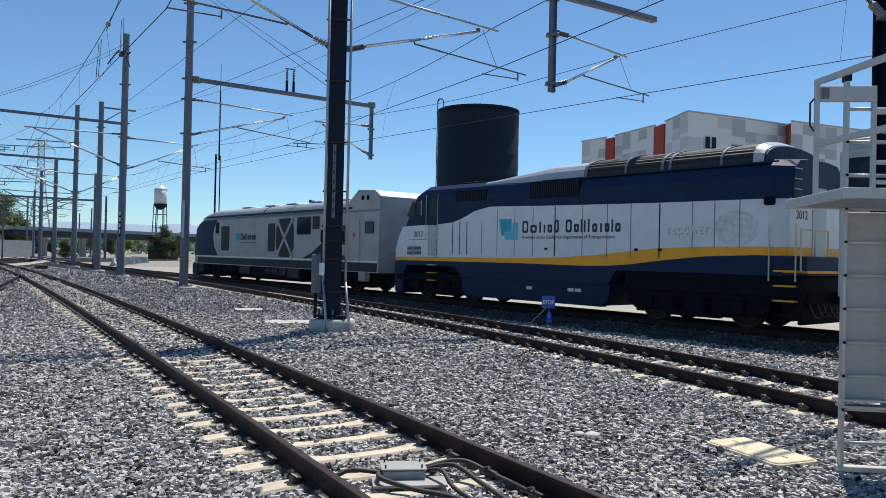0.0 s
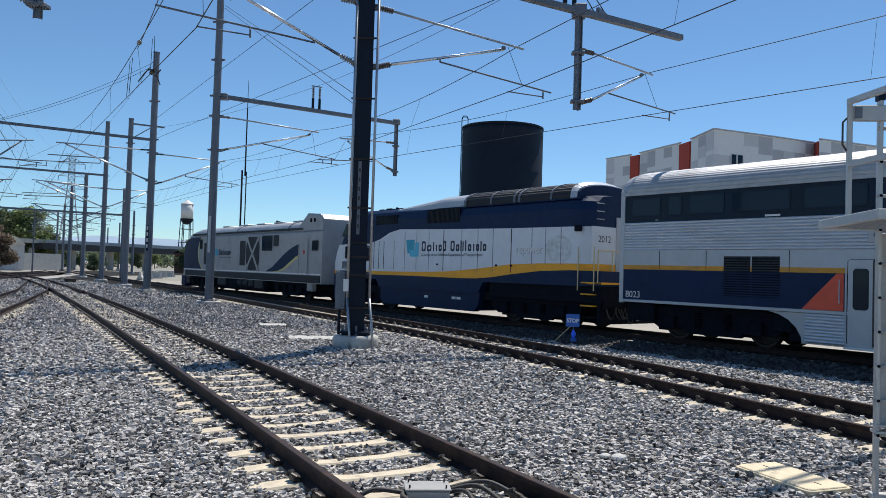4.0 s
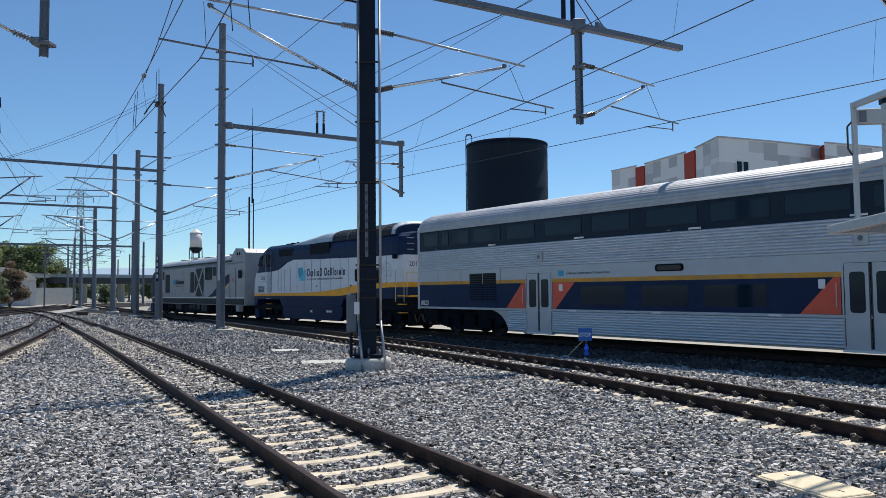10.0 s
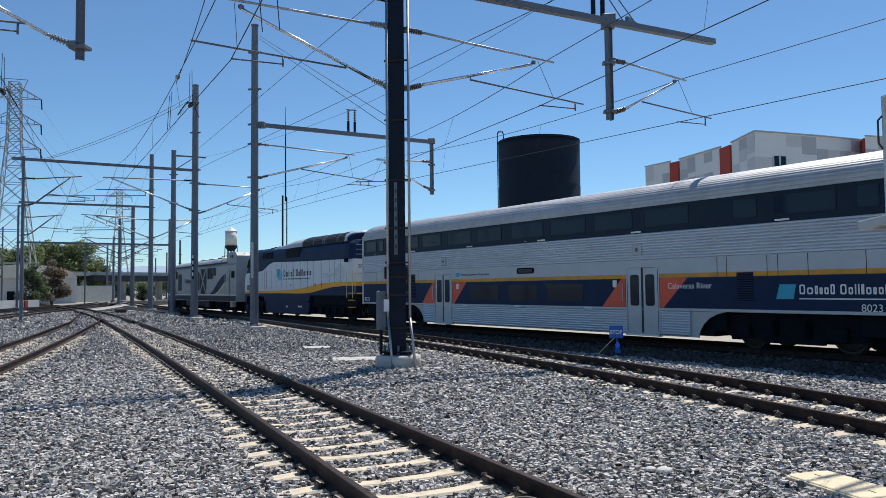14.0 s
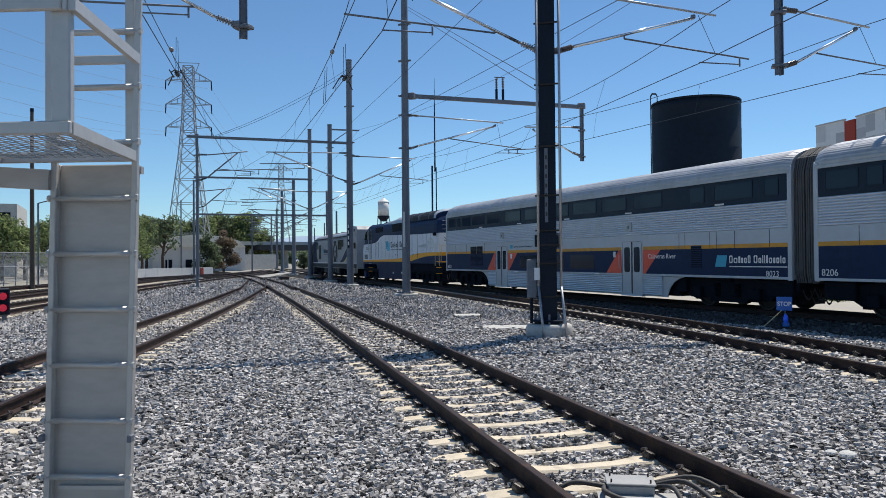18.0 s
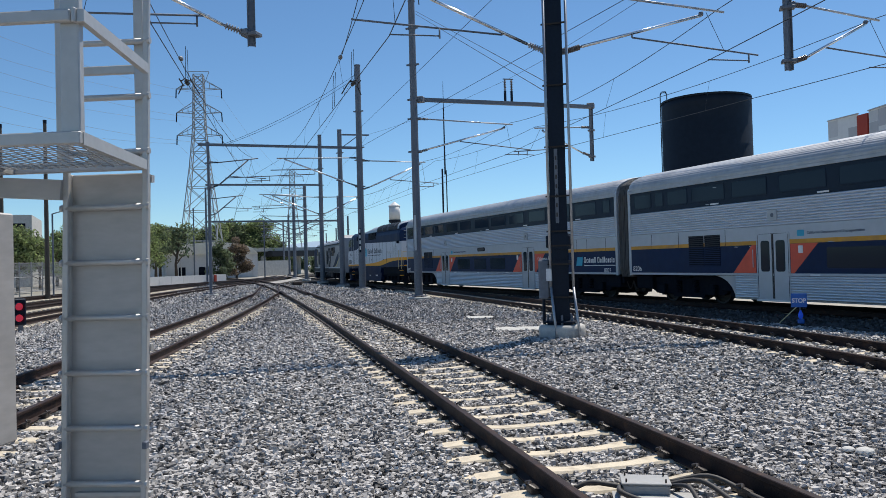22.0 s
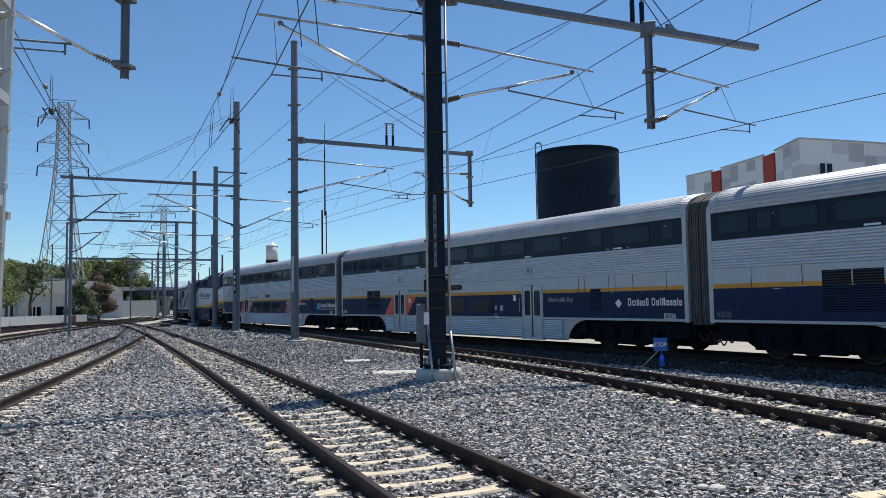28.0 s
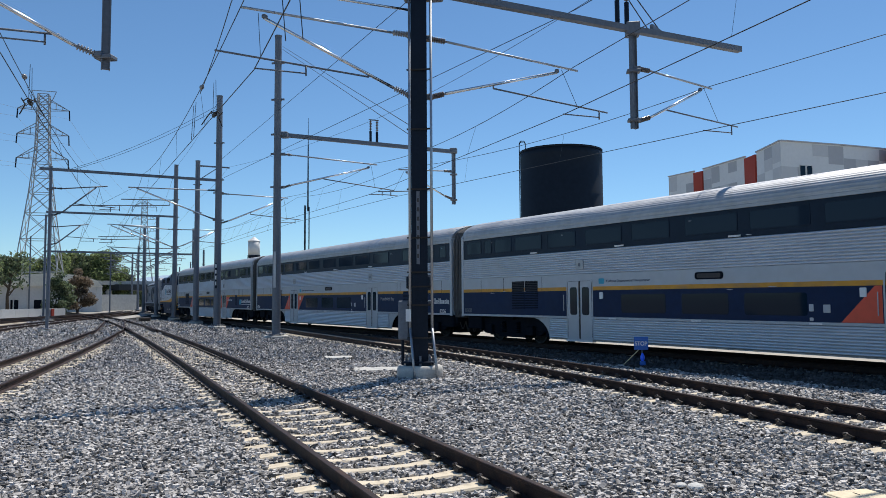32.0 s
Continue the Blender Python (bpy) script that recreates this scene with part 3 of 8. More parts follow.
hose("hose", [(0.18, 0.05, 0.06), (0.42, 0.0, 0.11), (0.6, -0.25, 0.04), (0.72, -0.6, 0.02), (0.8, -0.95, 0.03)], 0.021, jb, "black rubber cable hose")
hose("hose", [(0.18, 0.1, 0.06), (0.5, 0.1, 0.12), (0.75, -0.1, 0.05), (0.95, -0.5, 0.03), (1.0, -0.95, 0.03)], 0.021, jb, "black rubber cable hose")
hose("hose", [(-0.18, 0.02, 0.06), (-0.2, -0.25, 0.08), (0.05, -0.42, 0.04), (0.35, -0.62, 0.03), (0.5, -0.9, 0.03)], 0.021, jb, "black rubber cable hose")
hose("hose", [(0.18, 0.0, 0.06), (0.3, -0.2, 0.12), (0.36, -0.45, 0.06), (0.48, -0.7, 0.03)], 0.018, jb, "black rubber cable hose")
hose("hose", [(-0.18, 0.0, 0.05), (-0.42, 0.03, 0.07), (-0.55, 0.0, 0.03)], 0.02, jb, "black rubber cable hose")

# cream handhole lid, pads and white stones
lid = thing("handhole_cover", "cream handhole lid set flush in the ballast", "handhole cover", pose(3.143, 7.54, -0.185, 0, 0, -67))
def rounded_slab(hx, hy, r, z0, z1):
    o = rect(-hx, hx, -hy, hy, r)
    return loft(bmesh.new(), [[(x, y, z0) for x, y in o], [(x, y, z1 - 0.006) for x, y in o], [(x * (1 - 0.008 / hx), y * (1 - 0.008 / hy), z1) for x, y in o]])


part("slab", rounded_slab(0.465, 0.25, 0.06, -0.05, 0.016), M_LID, lid)
part("rim", rounded_slab(0.485, 0.27, 0.07, -0.08, 0.004), M_LID, lid)
part("lift_slot", boxes((-0.36, -0.28, -0.006, 0.006, 0.014, 0.019)), M_CLIP, lid)
part("lift_slot", boxes((0.28, 0.36, -0.006, 0.006, 0.014, 0.019)), M_CLIP, lid)
for x, y, w, d, rz in ((-6.45, 24.7, 0.9, 0.8, 20), (-4.2, 20.6, 1.5, 1.0, 10), (-1.9, 18.15, 0.5, 0.2, 0), (-2.6, 17.8, 0.45, 0.15, 10), (-1.1, 18.6, 0.35, 0.2, 30)):
    tagged(part("concrete_pad", boxes((-w / 2, w / 2, -d / 2, d / 2, -0.1, 0.04), bevel=0.015), M_CONCRETE, m=pose(x, y, GROUND_Z, 0, 0, rz)), "pale concrete pad flush with the ballast", "concrete pad")
for x, y, r in ((1.57, 8.0, 0.085), (1.44, 8.06, 0.06), (0.1, 8.2, 0.03), (-15.9, 19.3, 0.2), (-15.5, 19.6, 0.12)):
    bm = bmesh.new()
    bmesh.ops.create_icosphere(bm, subdivisions=2, radius=r)
    for v in bm.verts:
        v.co *= 1 + 0.35 * noise.noise(v.co * (4 / r * 0.1) + Vector((x, y, 0)))
        v.co.z *= 0.45
    tagged(part("stone", bm, M_WHITE_STONE, m=pose(x, y, -0.18)), "white stone lying on the grey ballast", "stone")
# thin dark tubes lying across the ballast
for pts in ([(-9.3, 26.9), (-8.0, 27.4), (-6.8, 28.6), (-5.4, 29.6)], [(-12.6, 30.1), (-11.5, 30.6), (-10.2, 30.5), (-9.0, 31.5)]):
    ob = hose("ground_tube", [(x, y, GROUND_Z + 0.008) for x, y in pts], 0.025, None)
    tagged(ob, "thin dark tube lying across the ballast", "cable")


# ---------------------------------------------------------------- the train
M_STEEL = mat("stainless_sheet", (0.62, 0.66, 0.71), 0.42, 0.55, spread=0.06, grain=6, stain=0.7, bump=0.008, dirt=(0.42, 0.42, 0.42), dirt_amount=0.25, streak=(1, 0.6, 2))
M_STEEL_ROOF = mat("stainless_roof", (0.43, 0.44, 0.455), 0.48, 0.45, spread=0.15, grain=5, stain=0.6, bump=0.03, dirt=(0.3, 0.29, 0.28), dirt_amount=0.45)
M_SILVER = mat("silver_paint", (0.45, 0.48, 0.52), 0.4, 0.12, spread=0.08, grain=4, stain=0.6, bump=0.02, dirt=(0.42, 0.41, 0.40), dirt_amount=0.3)
M_LOCO_WHITE = mat("pale_loco_paint", (0.70, 0.73, 0.78), 0.42, 0.0, spread=0.07, grain=4, stain=0.6, bump=0.02, dirt=(0.62, 0.63, 0.64), dirt_amount=0.35, spec=0.4)
M_GREYPAINT = mat("grey_loco_paint", (0.40, 0.40, 0.405), 0.45, 0.1, spread=0.08, grain=4, stain=0.6, bump=0.02, dirt=(0.17, 0.17, 0.17), dirt_amount=0.3, spec=0.25)
M_NAVY = mat("navy_paint", (0.006, 0.021, 0.068), 0.5, 0.0, spread=0.2, grain=5, stain=0.8, bump=0.02, dirt=(0.014, 0.03, 0.075), dirt_amount=0.4, spec=0.2)
M_NAVY_BAND = mat("navy_window_band", (0.008, 0.020, 0.040), 0.40, 0.0, spread=0.2, grain=5, stain=0.6, bump=0.02, spec=0.2)
M_YELLOW = mat("yellow_paint", (0.95, 0.42, 0.012), 0.45, 0.0, spread=0.1, grain=6, stain=1, bump=0.02, dirt=(0.6, 0.28, 0.03), dirt_amount=0.3)
M_STRIPE = mat("dull_yellow_stripe", (0.66, 0.31, 0.03), 0.55, 0.0, spread=0.2, grain=8, stain=1.5, bump=0.02, dirt=(0.3, 0.2, 0.1), dirt_amount=0.6, streak=(1, 0.5, 1))
M_ORANGE = mat("orange_paint", (0.74, 0.095, 0.045), 0.45, 0.0, spread=0.1, grain=6, stain=1, bump=0.02)
M_WHITE_SIGN = mat("white_lettering", (0.78, 0.78, 0.78), 0.5, spread=0.05)
M_DARK_TEXT = mat("navy_lettering", (0.02, 0.03, 0.06), 0.5, spread=0.1)
M_TEAL = mat("teal_emblem", (0.03, 0.36, 0.52), 0.45, spread=0.1, grain=5)
M_TEAL_PALE = mat("pale_teal_emblem", (0.10, 0.50, 0.68), 0.45, spread=0.1, grain=5)
M_BELLOWS = mat("worn_grey_bellows", (0.075, 0.074, 0.074), 0.75, spread=0.25, grain=5, stain=0.7)
M_PALE_YELLOW = mat("pale_yellow_paint", (0.62, 0.55, 0.22), 0.45, spread=0.1, grain=5)
# near black: grime, plus underbody and recess shade put into the colour
M_UNDER = mat("grime_and_shade_black", (0.006, 0.009, 0.016), 0.8, 0.0, spread=0.4, grain=12, stain=2, bump=0.2, dirt=(0.018, 0.018, 0.02), dirt_amount=0.5, spec=0.12)
M_WHEEL = mat("wheel_steel", (0.03, 0.028, 0.027), 0.6, 0.2, spread=0.3, grain=12)
M_DIAPHRAGM = mat("dark_trim_and_deck_shade", (0.032, 0.035, 0.04), 0.7, spread=0.25, grain=6, stain=0.8)
M_RADIATOR = mat("radiator_screen", (0.020, 0.021, 0.024), 0.6, 0.2, spread=0.4, grain=25, stain=1.5, bump=0.4)
M_SILL = mat("dark_grey_sill", (0.034, 0.037, 0.042), 0.6, spread=0.3, grain=6, stain=1, spec=0.25)
M_RED = mat("red_lens", (0.5, 0.03, 0.03), 0.3, spread=0.1)
M_CREAM = mat("cream_rail_paint", (0.66, 0.55, 0.30), 0.5, spread=0.12)


def glass(name, tint, rough=0.06):
    m = bpy.data.materials.new(name)
    m.use_nodes = True
    b = m.node_tree.nodes["Principled BSDF"]
    b.inputs["Base Color"].default_value = (*tint, 1)
    b.inputs["Roughness"].default_value = rough
    b.inputs["IOR"].default_value = 1.5
    b.inputs["Specular IOR Level"].default_value = 0.16
    n = m.node_tree.nodes.new("ShaderNodeTexNoise")
    n.inputs["Scale"].default_value = 0.6
    bp = m.node_tree.nodes.new("ShaderNodeBump")
    bp.inputs["Strength"].default_value = 0.04
    m.node_tree.links.new(n.outputs["Fac"], bp.inputs["Height"])
    m.node_tree.links.new(bp.outputs[0], b.inputs["Normal"])
    return m


M_GLASS = glass("dark_window_glass", (0.006, 0.020, 0.038))
# upper panes: paler copy, with their reflection put into the tint
M_PANE = glass("upper_window_glass", (0.018, 0.032, 0.052))
M_GLASS2 = glass("cab_window_glass", (0.012, 0.018, 0.026))


def plate(bm, outline, x, thick=0.012, side=-1):
    """A flat plate on a car side: outline of (y, z), outer face at side * x."""
    a = [bm.verts.new((side * x, y, z)) for y, z in outline]
    b = [bm.verts.new((side * (x - thick), y, z)) for y, z in outline]
    n = len(outline)
    for i in range(n):
        j = (i + 1) % n
        bm.faces.new((a[i], a[j], b[j], b[i]))
    bm.faces.new(a)
    bm.faces.new(b[::-1])
    return bm


def fluted(y0, y1, z0, z1, x, n, side, depth=0.042):
    """Corrugated sheet: n rounded ribs along the car on one side."""
    prof = [(x - 0.1, z0)]
    for k in range(n):
        za, h = z0 + (z1 - z0) * k / n, (z1 - z0) / n
        prof += [(x - depth * (1 - math.sin(math.pi * q) ** 0.4), za + h * q) for q in (0.01, 0.05, 0.14, 0.3, 0.5, 0.7, 0.86, 0.95, 0.99)]
    prof.append((x - 0.1, z1))
    return prism(bmesh.new(), [(side * px, pz) for px, pz in prof], y0, y1)


def ringy(outline, x, t=0.01, frame_w=0.03, side=-1):
    """A thin frame round an outline on the car side."""
    bm = bmesh.new()
    cy, cz = sum(p[0] for p in outline) / len(outline), sum(p[1] for p in outline) / len(outline)
    inner = [(y + math.copysign(min(frame_w, abs(cy - y)), cy - y), z + math.copysign(min(frame_w, abs(cz - z)), cz - z)) for y, z in outline]
    n = len(outline)
    rows = [[bm.verts.new((side * xx, y, z)) for y, z in o] for o, xx in ((outline, x), (inner, x), (inner, x - t), (outline, x - t))]
    for a, b in zip(rows, rows[1:] + rows[:1]):
        for i in range(n):
            j = (i + 1) % n
            bm.faces.new((a[i], a[j], b[j], b[i]))
    return bm


def word_blocks(name, parent, material, x, y, z, size, widths, label=""):
    """A brand name as a row of plain open blocks, running towards the tail as read from outside."""
    yy = y
    for w, h in widths:
        if w > 0 and h > 0:
            g = w * size * 0.06
            o = rect(yy - w * size + g, yy - g, z, z + h * size * 0.92, min(0.25 * w, 0.3) * size)
            stroke = size * 0.15
            bm = ringy(o, x + 0.008, 0.006, stroke) if w > 0.32 else plate(bmesh.new(), rect(yy - w * size * 0.5 - stroke * 0.5, yy - w * size * 0.5 + stroke * 0.5, z, z + h * size * 0.92), x + 0.008, 0.006)
            part(name, bm, material, parent, label)
        yy -= (abs(w) + 0.14) * size


def side_text(name, body, parent, material, x, y, z, size, squeeze=1.0):
    """Lettering on the side that faces out to the left of travel, read from front to tail."""
    m = Matrix(((0, 0, -1, -(x + 0.004)), (-1, 0, 0, y), (0, 1, 0, z), (0, 0, 0, 1)))
    return text_mesh(name, body, size, material, parent, m, squeeze=squeeze)


WHEELS = []   # (wheelset, y, radius)


def wheelset(parent, y, r=0.457, gauge=1.435):
    bm = bmesh.new()
    tube(bm, (-0.95, 0, 0), (0.95, 0, 0), 0.08, n=10)
    for sd in (-1, 1):
        x0 = sd * gauge / 2
        rows = [(r * 0.25, 0), (r * 0.3, 0.09), (r * 0.8, 0.05), (r * 0.86, 0.0), (r + 0.028, 0.0), (r + 0.028, 0.03), (r, 0.035), (r - 0.004, 0.135), (r * 0.86, 0.135), (r * 0.8, 0.09), (r * 0.3, 0.14), (r * 0.2, 0.14)]
        turned(bm, (x0 - sd * 0.02, 0, 0), (x0 + sd * 0.98, 0, 0), rows, n=24)
    w = part("wheelset", bm, M_WHEEL, parent, "worn steel wheels on an axle")
    w.matrix_basis = pose(0, y, r)
    part("axle_cap", tube(bmesh.new(), (-0.91, 0, 0), (-0.88, 0, 0), 0.16, 0.19, n=12), M_UNDER, w)
    WHEELS.append((w, y, r))
    return w


def truck(parent, y, wb=2.6, r=0.457):
    for dy in (-wb / 2, wb / 2):
        wheelset(parent, y + dy, r)
    bm = bmesh.new()
    for sd in (-1, 1):
        o = [(-wb / 2 - 0.78, 0.5), (-wb / 2 - 0.45, 0.31), (-wb / 2 + 0.45, 0.31), (-0.8, 0.2), (0.8, 0.2), (wb / 2 - 0.45, 0.31), (wb / 2 + 0.45, 0.31), (wb / 2 + 0.78, 0.5),
             (wb / 2 + 0.78, 0.86), (0.7, 1.0), (-0.7, 1.0), (-wb / 2 - 0.78, 0.86)]
        plate(bm, [(y + a, b) for a, b in o], 1.18, 0.16, sd)
    box(bm, -1.1, 1.1, y - 0.25, y + 0.25, 0.5, 0.95)
    # filler box added to close the see-through space between the wheels
    box(bm, -0.64, 0.64, y - wb / 2 - 0.85, y + wb / 2 + 0.85, 0.2, 1.0)
    fr = part("truck_frame", bm, M_UNDER, parent, "grimy cast steel truck frame, colour darkened for shade")
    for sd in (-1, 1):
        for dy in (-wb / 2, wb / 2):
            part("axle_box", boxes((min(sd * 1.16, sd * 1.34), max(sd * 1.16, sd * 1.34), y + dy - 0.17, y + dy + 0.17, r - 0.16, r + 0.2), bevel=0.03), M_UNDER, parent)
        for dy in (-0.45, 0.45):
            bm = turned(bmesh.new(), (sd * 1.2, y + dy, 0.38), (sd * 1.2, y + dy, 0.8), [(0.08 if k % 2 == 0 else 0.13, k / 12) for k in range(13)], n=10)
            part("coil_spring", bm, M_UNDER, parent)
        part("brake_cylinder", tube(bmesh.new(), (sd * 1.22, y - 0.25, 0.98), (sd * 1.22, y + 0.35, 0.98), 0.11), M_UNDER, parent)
    return fr


# the row of upper windows, and the brand name as block widths and heights
UPPER_WINDOWS = ((0.75, 1.8), (2.0, 2.5), (2.7, 3.8), (4.0, 5.6), (5.9, 7.4), (7.85, 9.55), (9.95, 11.5), (12.05, 13.85), (14.2, 15.95), (16.3, 17.95), (18.4, 20.05), (21.45, 22.2), (22.65, 24.3), (24.75, 25.3))
BRAND = [(0.75, 1.2), (0.8, 0.84), (0.4, 1.05), (0.4, 0.84), (0.55, 0.84), (0.55, 1.2), (-0.25, 0), (0.75, 1.2), (0.55, 0.84), (0.2, 1.2), (0.2, 1.2), (0.35, 1.2), (0.6, 0.84), (0.4, 0.84), (0.55, 0.84), (0.2, 1.1), (0.55, 0.84)]


def coach(name, label, front_wedges, rear_wedges, style):
    """A bi-level coach, 26.15 m between joints; y forward, z from the rail top, the left side is the one with lettering."""
    L, W = 26.15, 1.55
    F = L / 2
    t = thing(name, label, "railway coach", group="coaches of the train")
    Y = lambda d: F - d
    ends = 0.43
    y0, y1 = -F + ends, F - ends
    # core and underframe
    part("core", boxes((-W + 0.07, W - 0.07, y0 + 0.02, y1 - 0.02, 0.98, 4.1)), M_NAVY_BAND, t)
    arch = lambda f: [(Y(f(5.9)), 0.25), (Y(f(5.88)), 0.4), (Y(f(5.75)), 0.62), (Y(f(5.55)), 0.8), (Y(f(5.3)), 0.92), (Y(f(5.0)), 0.985)]
    sk = bmesh.new()
    for sd in (-1, 1):
        o = arch(lambda d: d)
        p = arch(lambda d: L - d)
        plate(sk, [(y, z) for y, z in o] + [(Y(5.0), 1.02), (Y(L - 5.0), 1.02)] + [(y, z) for y, z in reversed(p)], W - 0.075, 0.03, sd)
    part("skirt", sk, M_SILVER, t, "smooth silver skirt round the truck arches")
    for sd in (-1, 1):
        part("lower_fluting", fluted(Y(L - 6.15), Y(8.2), 0.29, 0.985, W, 9, sd), M_STEEL, t, "fluted stainless lower panel")
        part("lower_fluting", fluted(Y(6.92), Y(6.0), 0.29, 0.985, W, 9, sd), M_STEEL, t)
    part("sill", boxes((-W - 0.006, W + 0.006, y0, y1, 0.99, 1.07), bevel=0.008), M_SILVER, t, "pale sill moulding")
    # painted bands
    for nm, z0, z1, m, x in (("blue_band", 1.07, 1.945, M_NAVY, W), ("yellow_stripe", 1.945, 2.07, M_STRIPE, W + 0.003), ("plain_panel", 2.07, 2.5, M_SILVER, W)):
        bm = bmesh.new()
        for sd in (-1, 1):
            plate(bm, rect(y0, y1, z0, z1), x, 0.08, sd)
        part(nm, bm, m, t)
    for sd in (-1, 1):
        part("upper_fluting", fluted(y0, y1, 2.5, 3.31, W, 10, sd, 0.05), M_STEEL, t, "fluted stainless upper panel")
    bm = bmesh.new()
    for sd in (-1, 1):
        plate(bm, rect(y0 + 0.08, y1 - 0.08, 3.32, 4.10), W - 0.02, 0.06, sd)
    part("window_band", bm, M_NAVY_BAND, t, "dark upper window band")
    # roof with shallow ribs
    prof = []
    n = 64
    for k in range(n + 1):
        a = math.pi * k / n
        rr = 1.0 + (0.005 if k % 2 else 0.0)
        prof.append((math.cos(a) * W * rr * (1 if abs(math.cos(a)) > 0.99 else 1), 4.2 + 0.72 * (math.sin(a) ** 0.75) * rr))
    prof = [(W + 0.005, 4.10)] + prof + [(-W - 0.005, 4.10)]
    bm = bmesh.new()
    rings = [[(x * 0.97, y1 + 0.02, z - 0.04) for x, z in prof]] + [[(x, y, z) for x, z in prof] for y in (y1 - 0.25, 0, y0 + 0.25)] + [[(x * 0.97, y0 - 0.02, z - 0.04) for x, z in prof]]
    loft(bm, rings)
    part("roof", bm, M_STEEL_ROOF, t, "ribbed stainless roof")
    for sd in (-1, 1):
        part("cornice", boxes((min(sd * W, sd * (W + 0.02)), max(sd * W, sd * (W + 0.02)), y0, y1, 4.09, 4.19), bevel=0.008), M_STEEL_ROOF, t)
    # ends and gangways
    for sg in (-1, 1):
        ye = sg * (F - ends)
        bm = bmesh.new()
        box(bm, -W, W, min(ye, ye + sg * 0.04), max(ye, ye + sg * 0.04), 1.0, 4.3, bevel=0.015)
        part("end_wall", bm, M_STEEL, t)
        part("corner_post", boxes((-W - 0.01, -W + 0.06, min(ye - sg * 0.1, ye + sg * 0.05), max(ye - sg * 0.1, ye + sg * 0.05), 0.96, 4.25), bevel=0.012), M_SILVER, t)
        bm = bmesh.new()
        for k in range(5):
            a, b = ye + sg * (0.05 + 0.075 * k), ye + sg * (0.105 + 0.075 * k)
            o = [(-1.4, 0.9), (1.4, 0.9), (1.47, 1.2), (1.47, 4.1), (1.35, 4.5), (0.8, 4.82), (-0.8, 4.82), (-1.35, 4.5), (-1.47, 4.1), (-1.47, 1.2)]
            g2 = 0.985 if k % 2 else 0.98
            prism(bm, [(x * g2, z) for x, z in o], min(a, b), max(a, b))
        if style > 1 or sg < 0:
            part("gangway_bellows", bm, M_BELLOWS, t, "grey rubber gangway bellows")
        part("coupler", boxes((-0.15, 0.15, min(ye, ye + sg * 0.34), max(ye, ye + sg * 0.43), 0.7, 1.0), bevel=0.03), M_UNDER, t)
        part("buffer_beam", boxes((-1.25, 1.25, min(ye - sg * 0.25, ye + sg * 0.02), max(ye - sg * 0.25, ye + sg * 0.02), 0.62, 0.97), bevel=0.02), M_UNDER, t)
        for k, (x, sag) in enumerate(((-1.1, 0.3), (-0.8, 0.42), (-0.45, 0.36))):
            bm = bmesh.new()
            pts = [Vector((x, ye + sg * 0.42 * q / 8, 0.72 - sag * math.sin(math.pi * q / 8))) for q in range(9)]
            loft(bm, [[p_ + Vector((0.028 * math.cos(2 * math.pi * j / 6), 0, 0.028 * math.sin(2 * math.pi * j / 6))) for j in range(6)] for p_ in pts])
            part("brake_hose", bm, M_CABLE, t)
    # underfloor gear and trucks; boxes are added to block the view beneath
    for d in (3.3, L - 3.3):
        truck(t, Y(d))
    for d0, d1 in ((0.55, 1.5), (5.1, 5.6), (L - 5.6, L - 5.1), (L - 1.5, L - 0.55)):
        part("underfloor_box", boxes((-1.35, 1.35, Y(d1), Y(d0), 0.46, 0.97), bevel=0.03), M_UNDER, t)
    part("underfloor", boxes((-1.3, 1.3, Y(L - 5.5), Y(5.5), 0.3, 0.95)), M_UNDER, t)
    # upper windows
    for a, b in UPPER_WINDOWS:
        o = rect(Y(b), Y(a), 3.47, 4.02, 0.06)
        w = part("window", ringy(o, W - 0.008, 0.02, 0.035), M_NAVY_BAND, t)
        part("pane", plate(bmesh.new(), o, W - 0.014, 0.006), M_PANE, w)
    for d in (5.15, 9.45, 13.75, 18.1, 22.9):
        part("number_tag", plate(bmesh.new(), rect(Y(d) - 0.2, Y(d) + 0.2, 3.33, 3.38), W + 0.004, 0.008), M_WHITE_SIGN, t)
    # lower windows in the blue band
    for a, b in ((9.5, 11.3), (11.9, 13.5), (14.0, 15.8)):
        part("lower_window", plate(bmesh.new(), rect(Y(b), Y(a), 1.22, 1.8, 0.07), W + 0.004, 0.01), M_GLASS, t)
    # doors
    for d0, wedges, sp in ((6.98, front_wedges, 7.6), (17.71, rear_wedges, 18.12)):
        dy0, dy1 = Y(d0 + 1.19), Y(d0)
        part("door_frame", ringy(rect(dy0 - 0.05, dy1 + 0.05, 0.27, 2.31, 0.09), W + 0.012, 0.06, 0.04), M_SILVER, t, "silver door surround")
        part("door_recess", plate(bmesh.new(), rect(dy0, dy1, 0.3, 2.27), W + 0.004, 0.03), M_UNDER, t)
        for k in range(2):
            a, b = (dy0 + 0.015, (dy0 + dy1) / 2 - 0.012) if k else ((dy0 + dy1) / 2 + 0.012, dy1 - 0.015)
            leaf = part("door_leaf", plate(bmesh.new(), rect(a, b, 0.31, 2.26, 0.05), W + 0.009, 0.012), M_SILVER, t, "silver sliding door leaf")
            part("door_window", plate(bmesh.new(), rect(a + 0.11, b - 0.11, 1.12, 2.06, 0.08), W + 0.013, 0.006), M_GLASS, leaf, "tall dark door window")
            part("door_edge", plate(bmesh.new(), rect(b - 0.03 if k else a, b if k else a + 0.03, 0.33, 2.24), W + 0.0125, 0.006), M_CABLE, leaf)
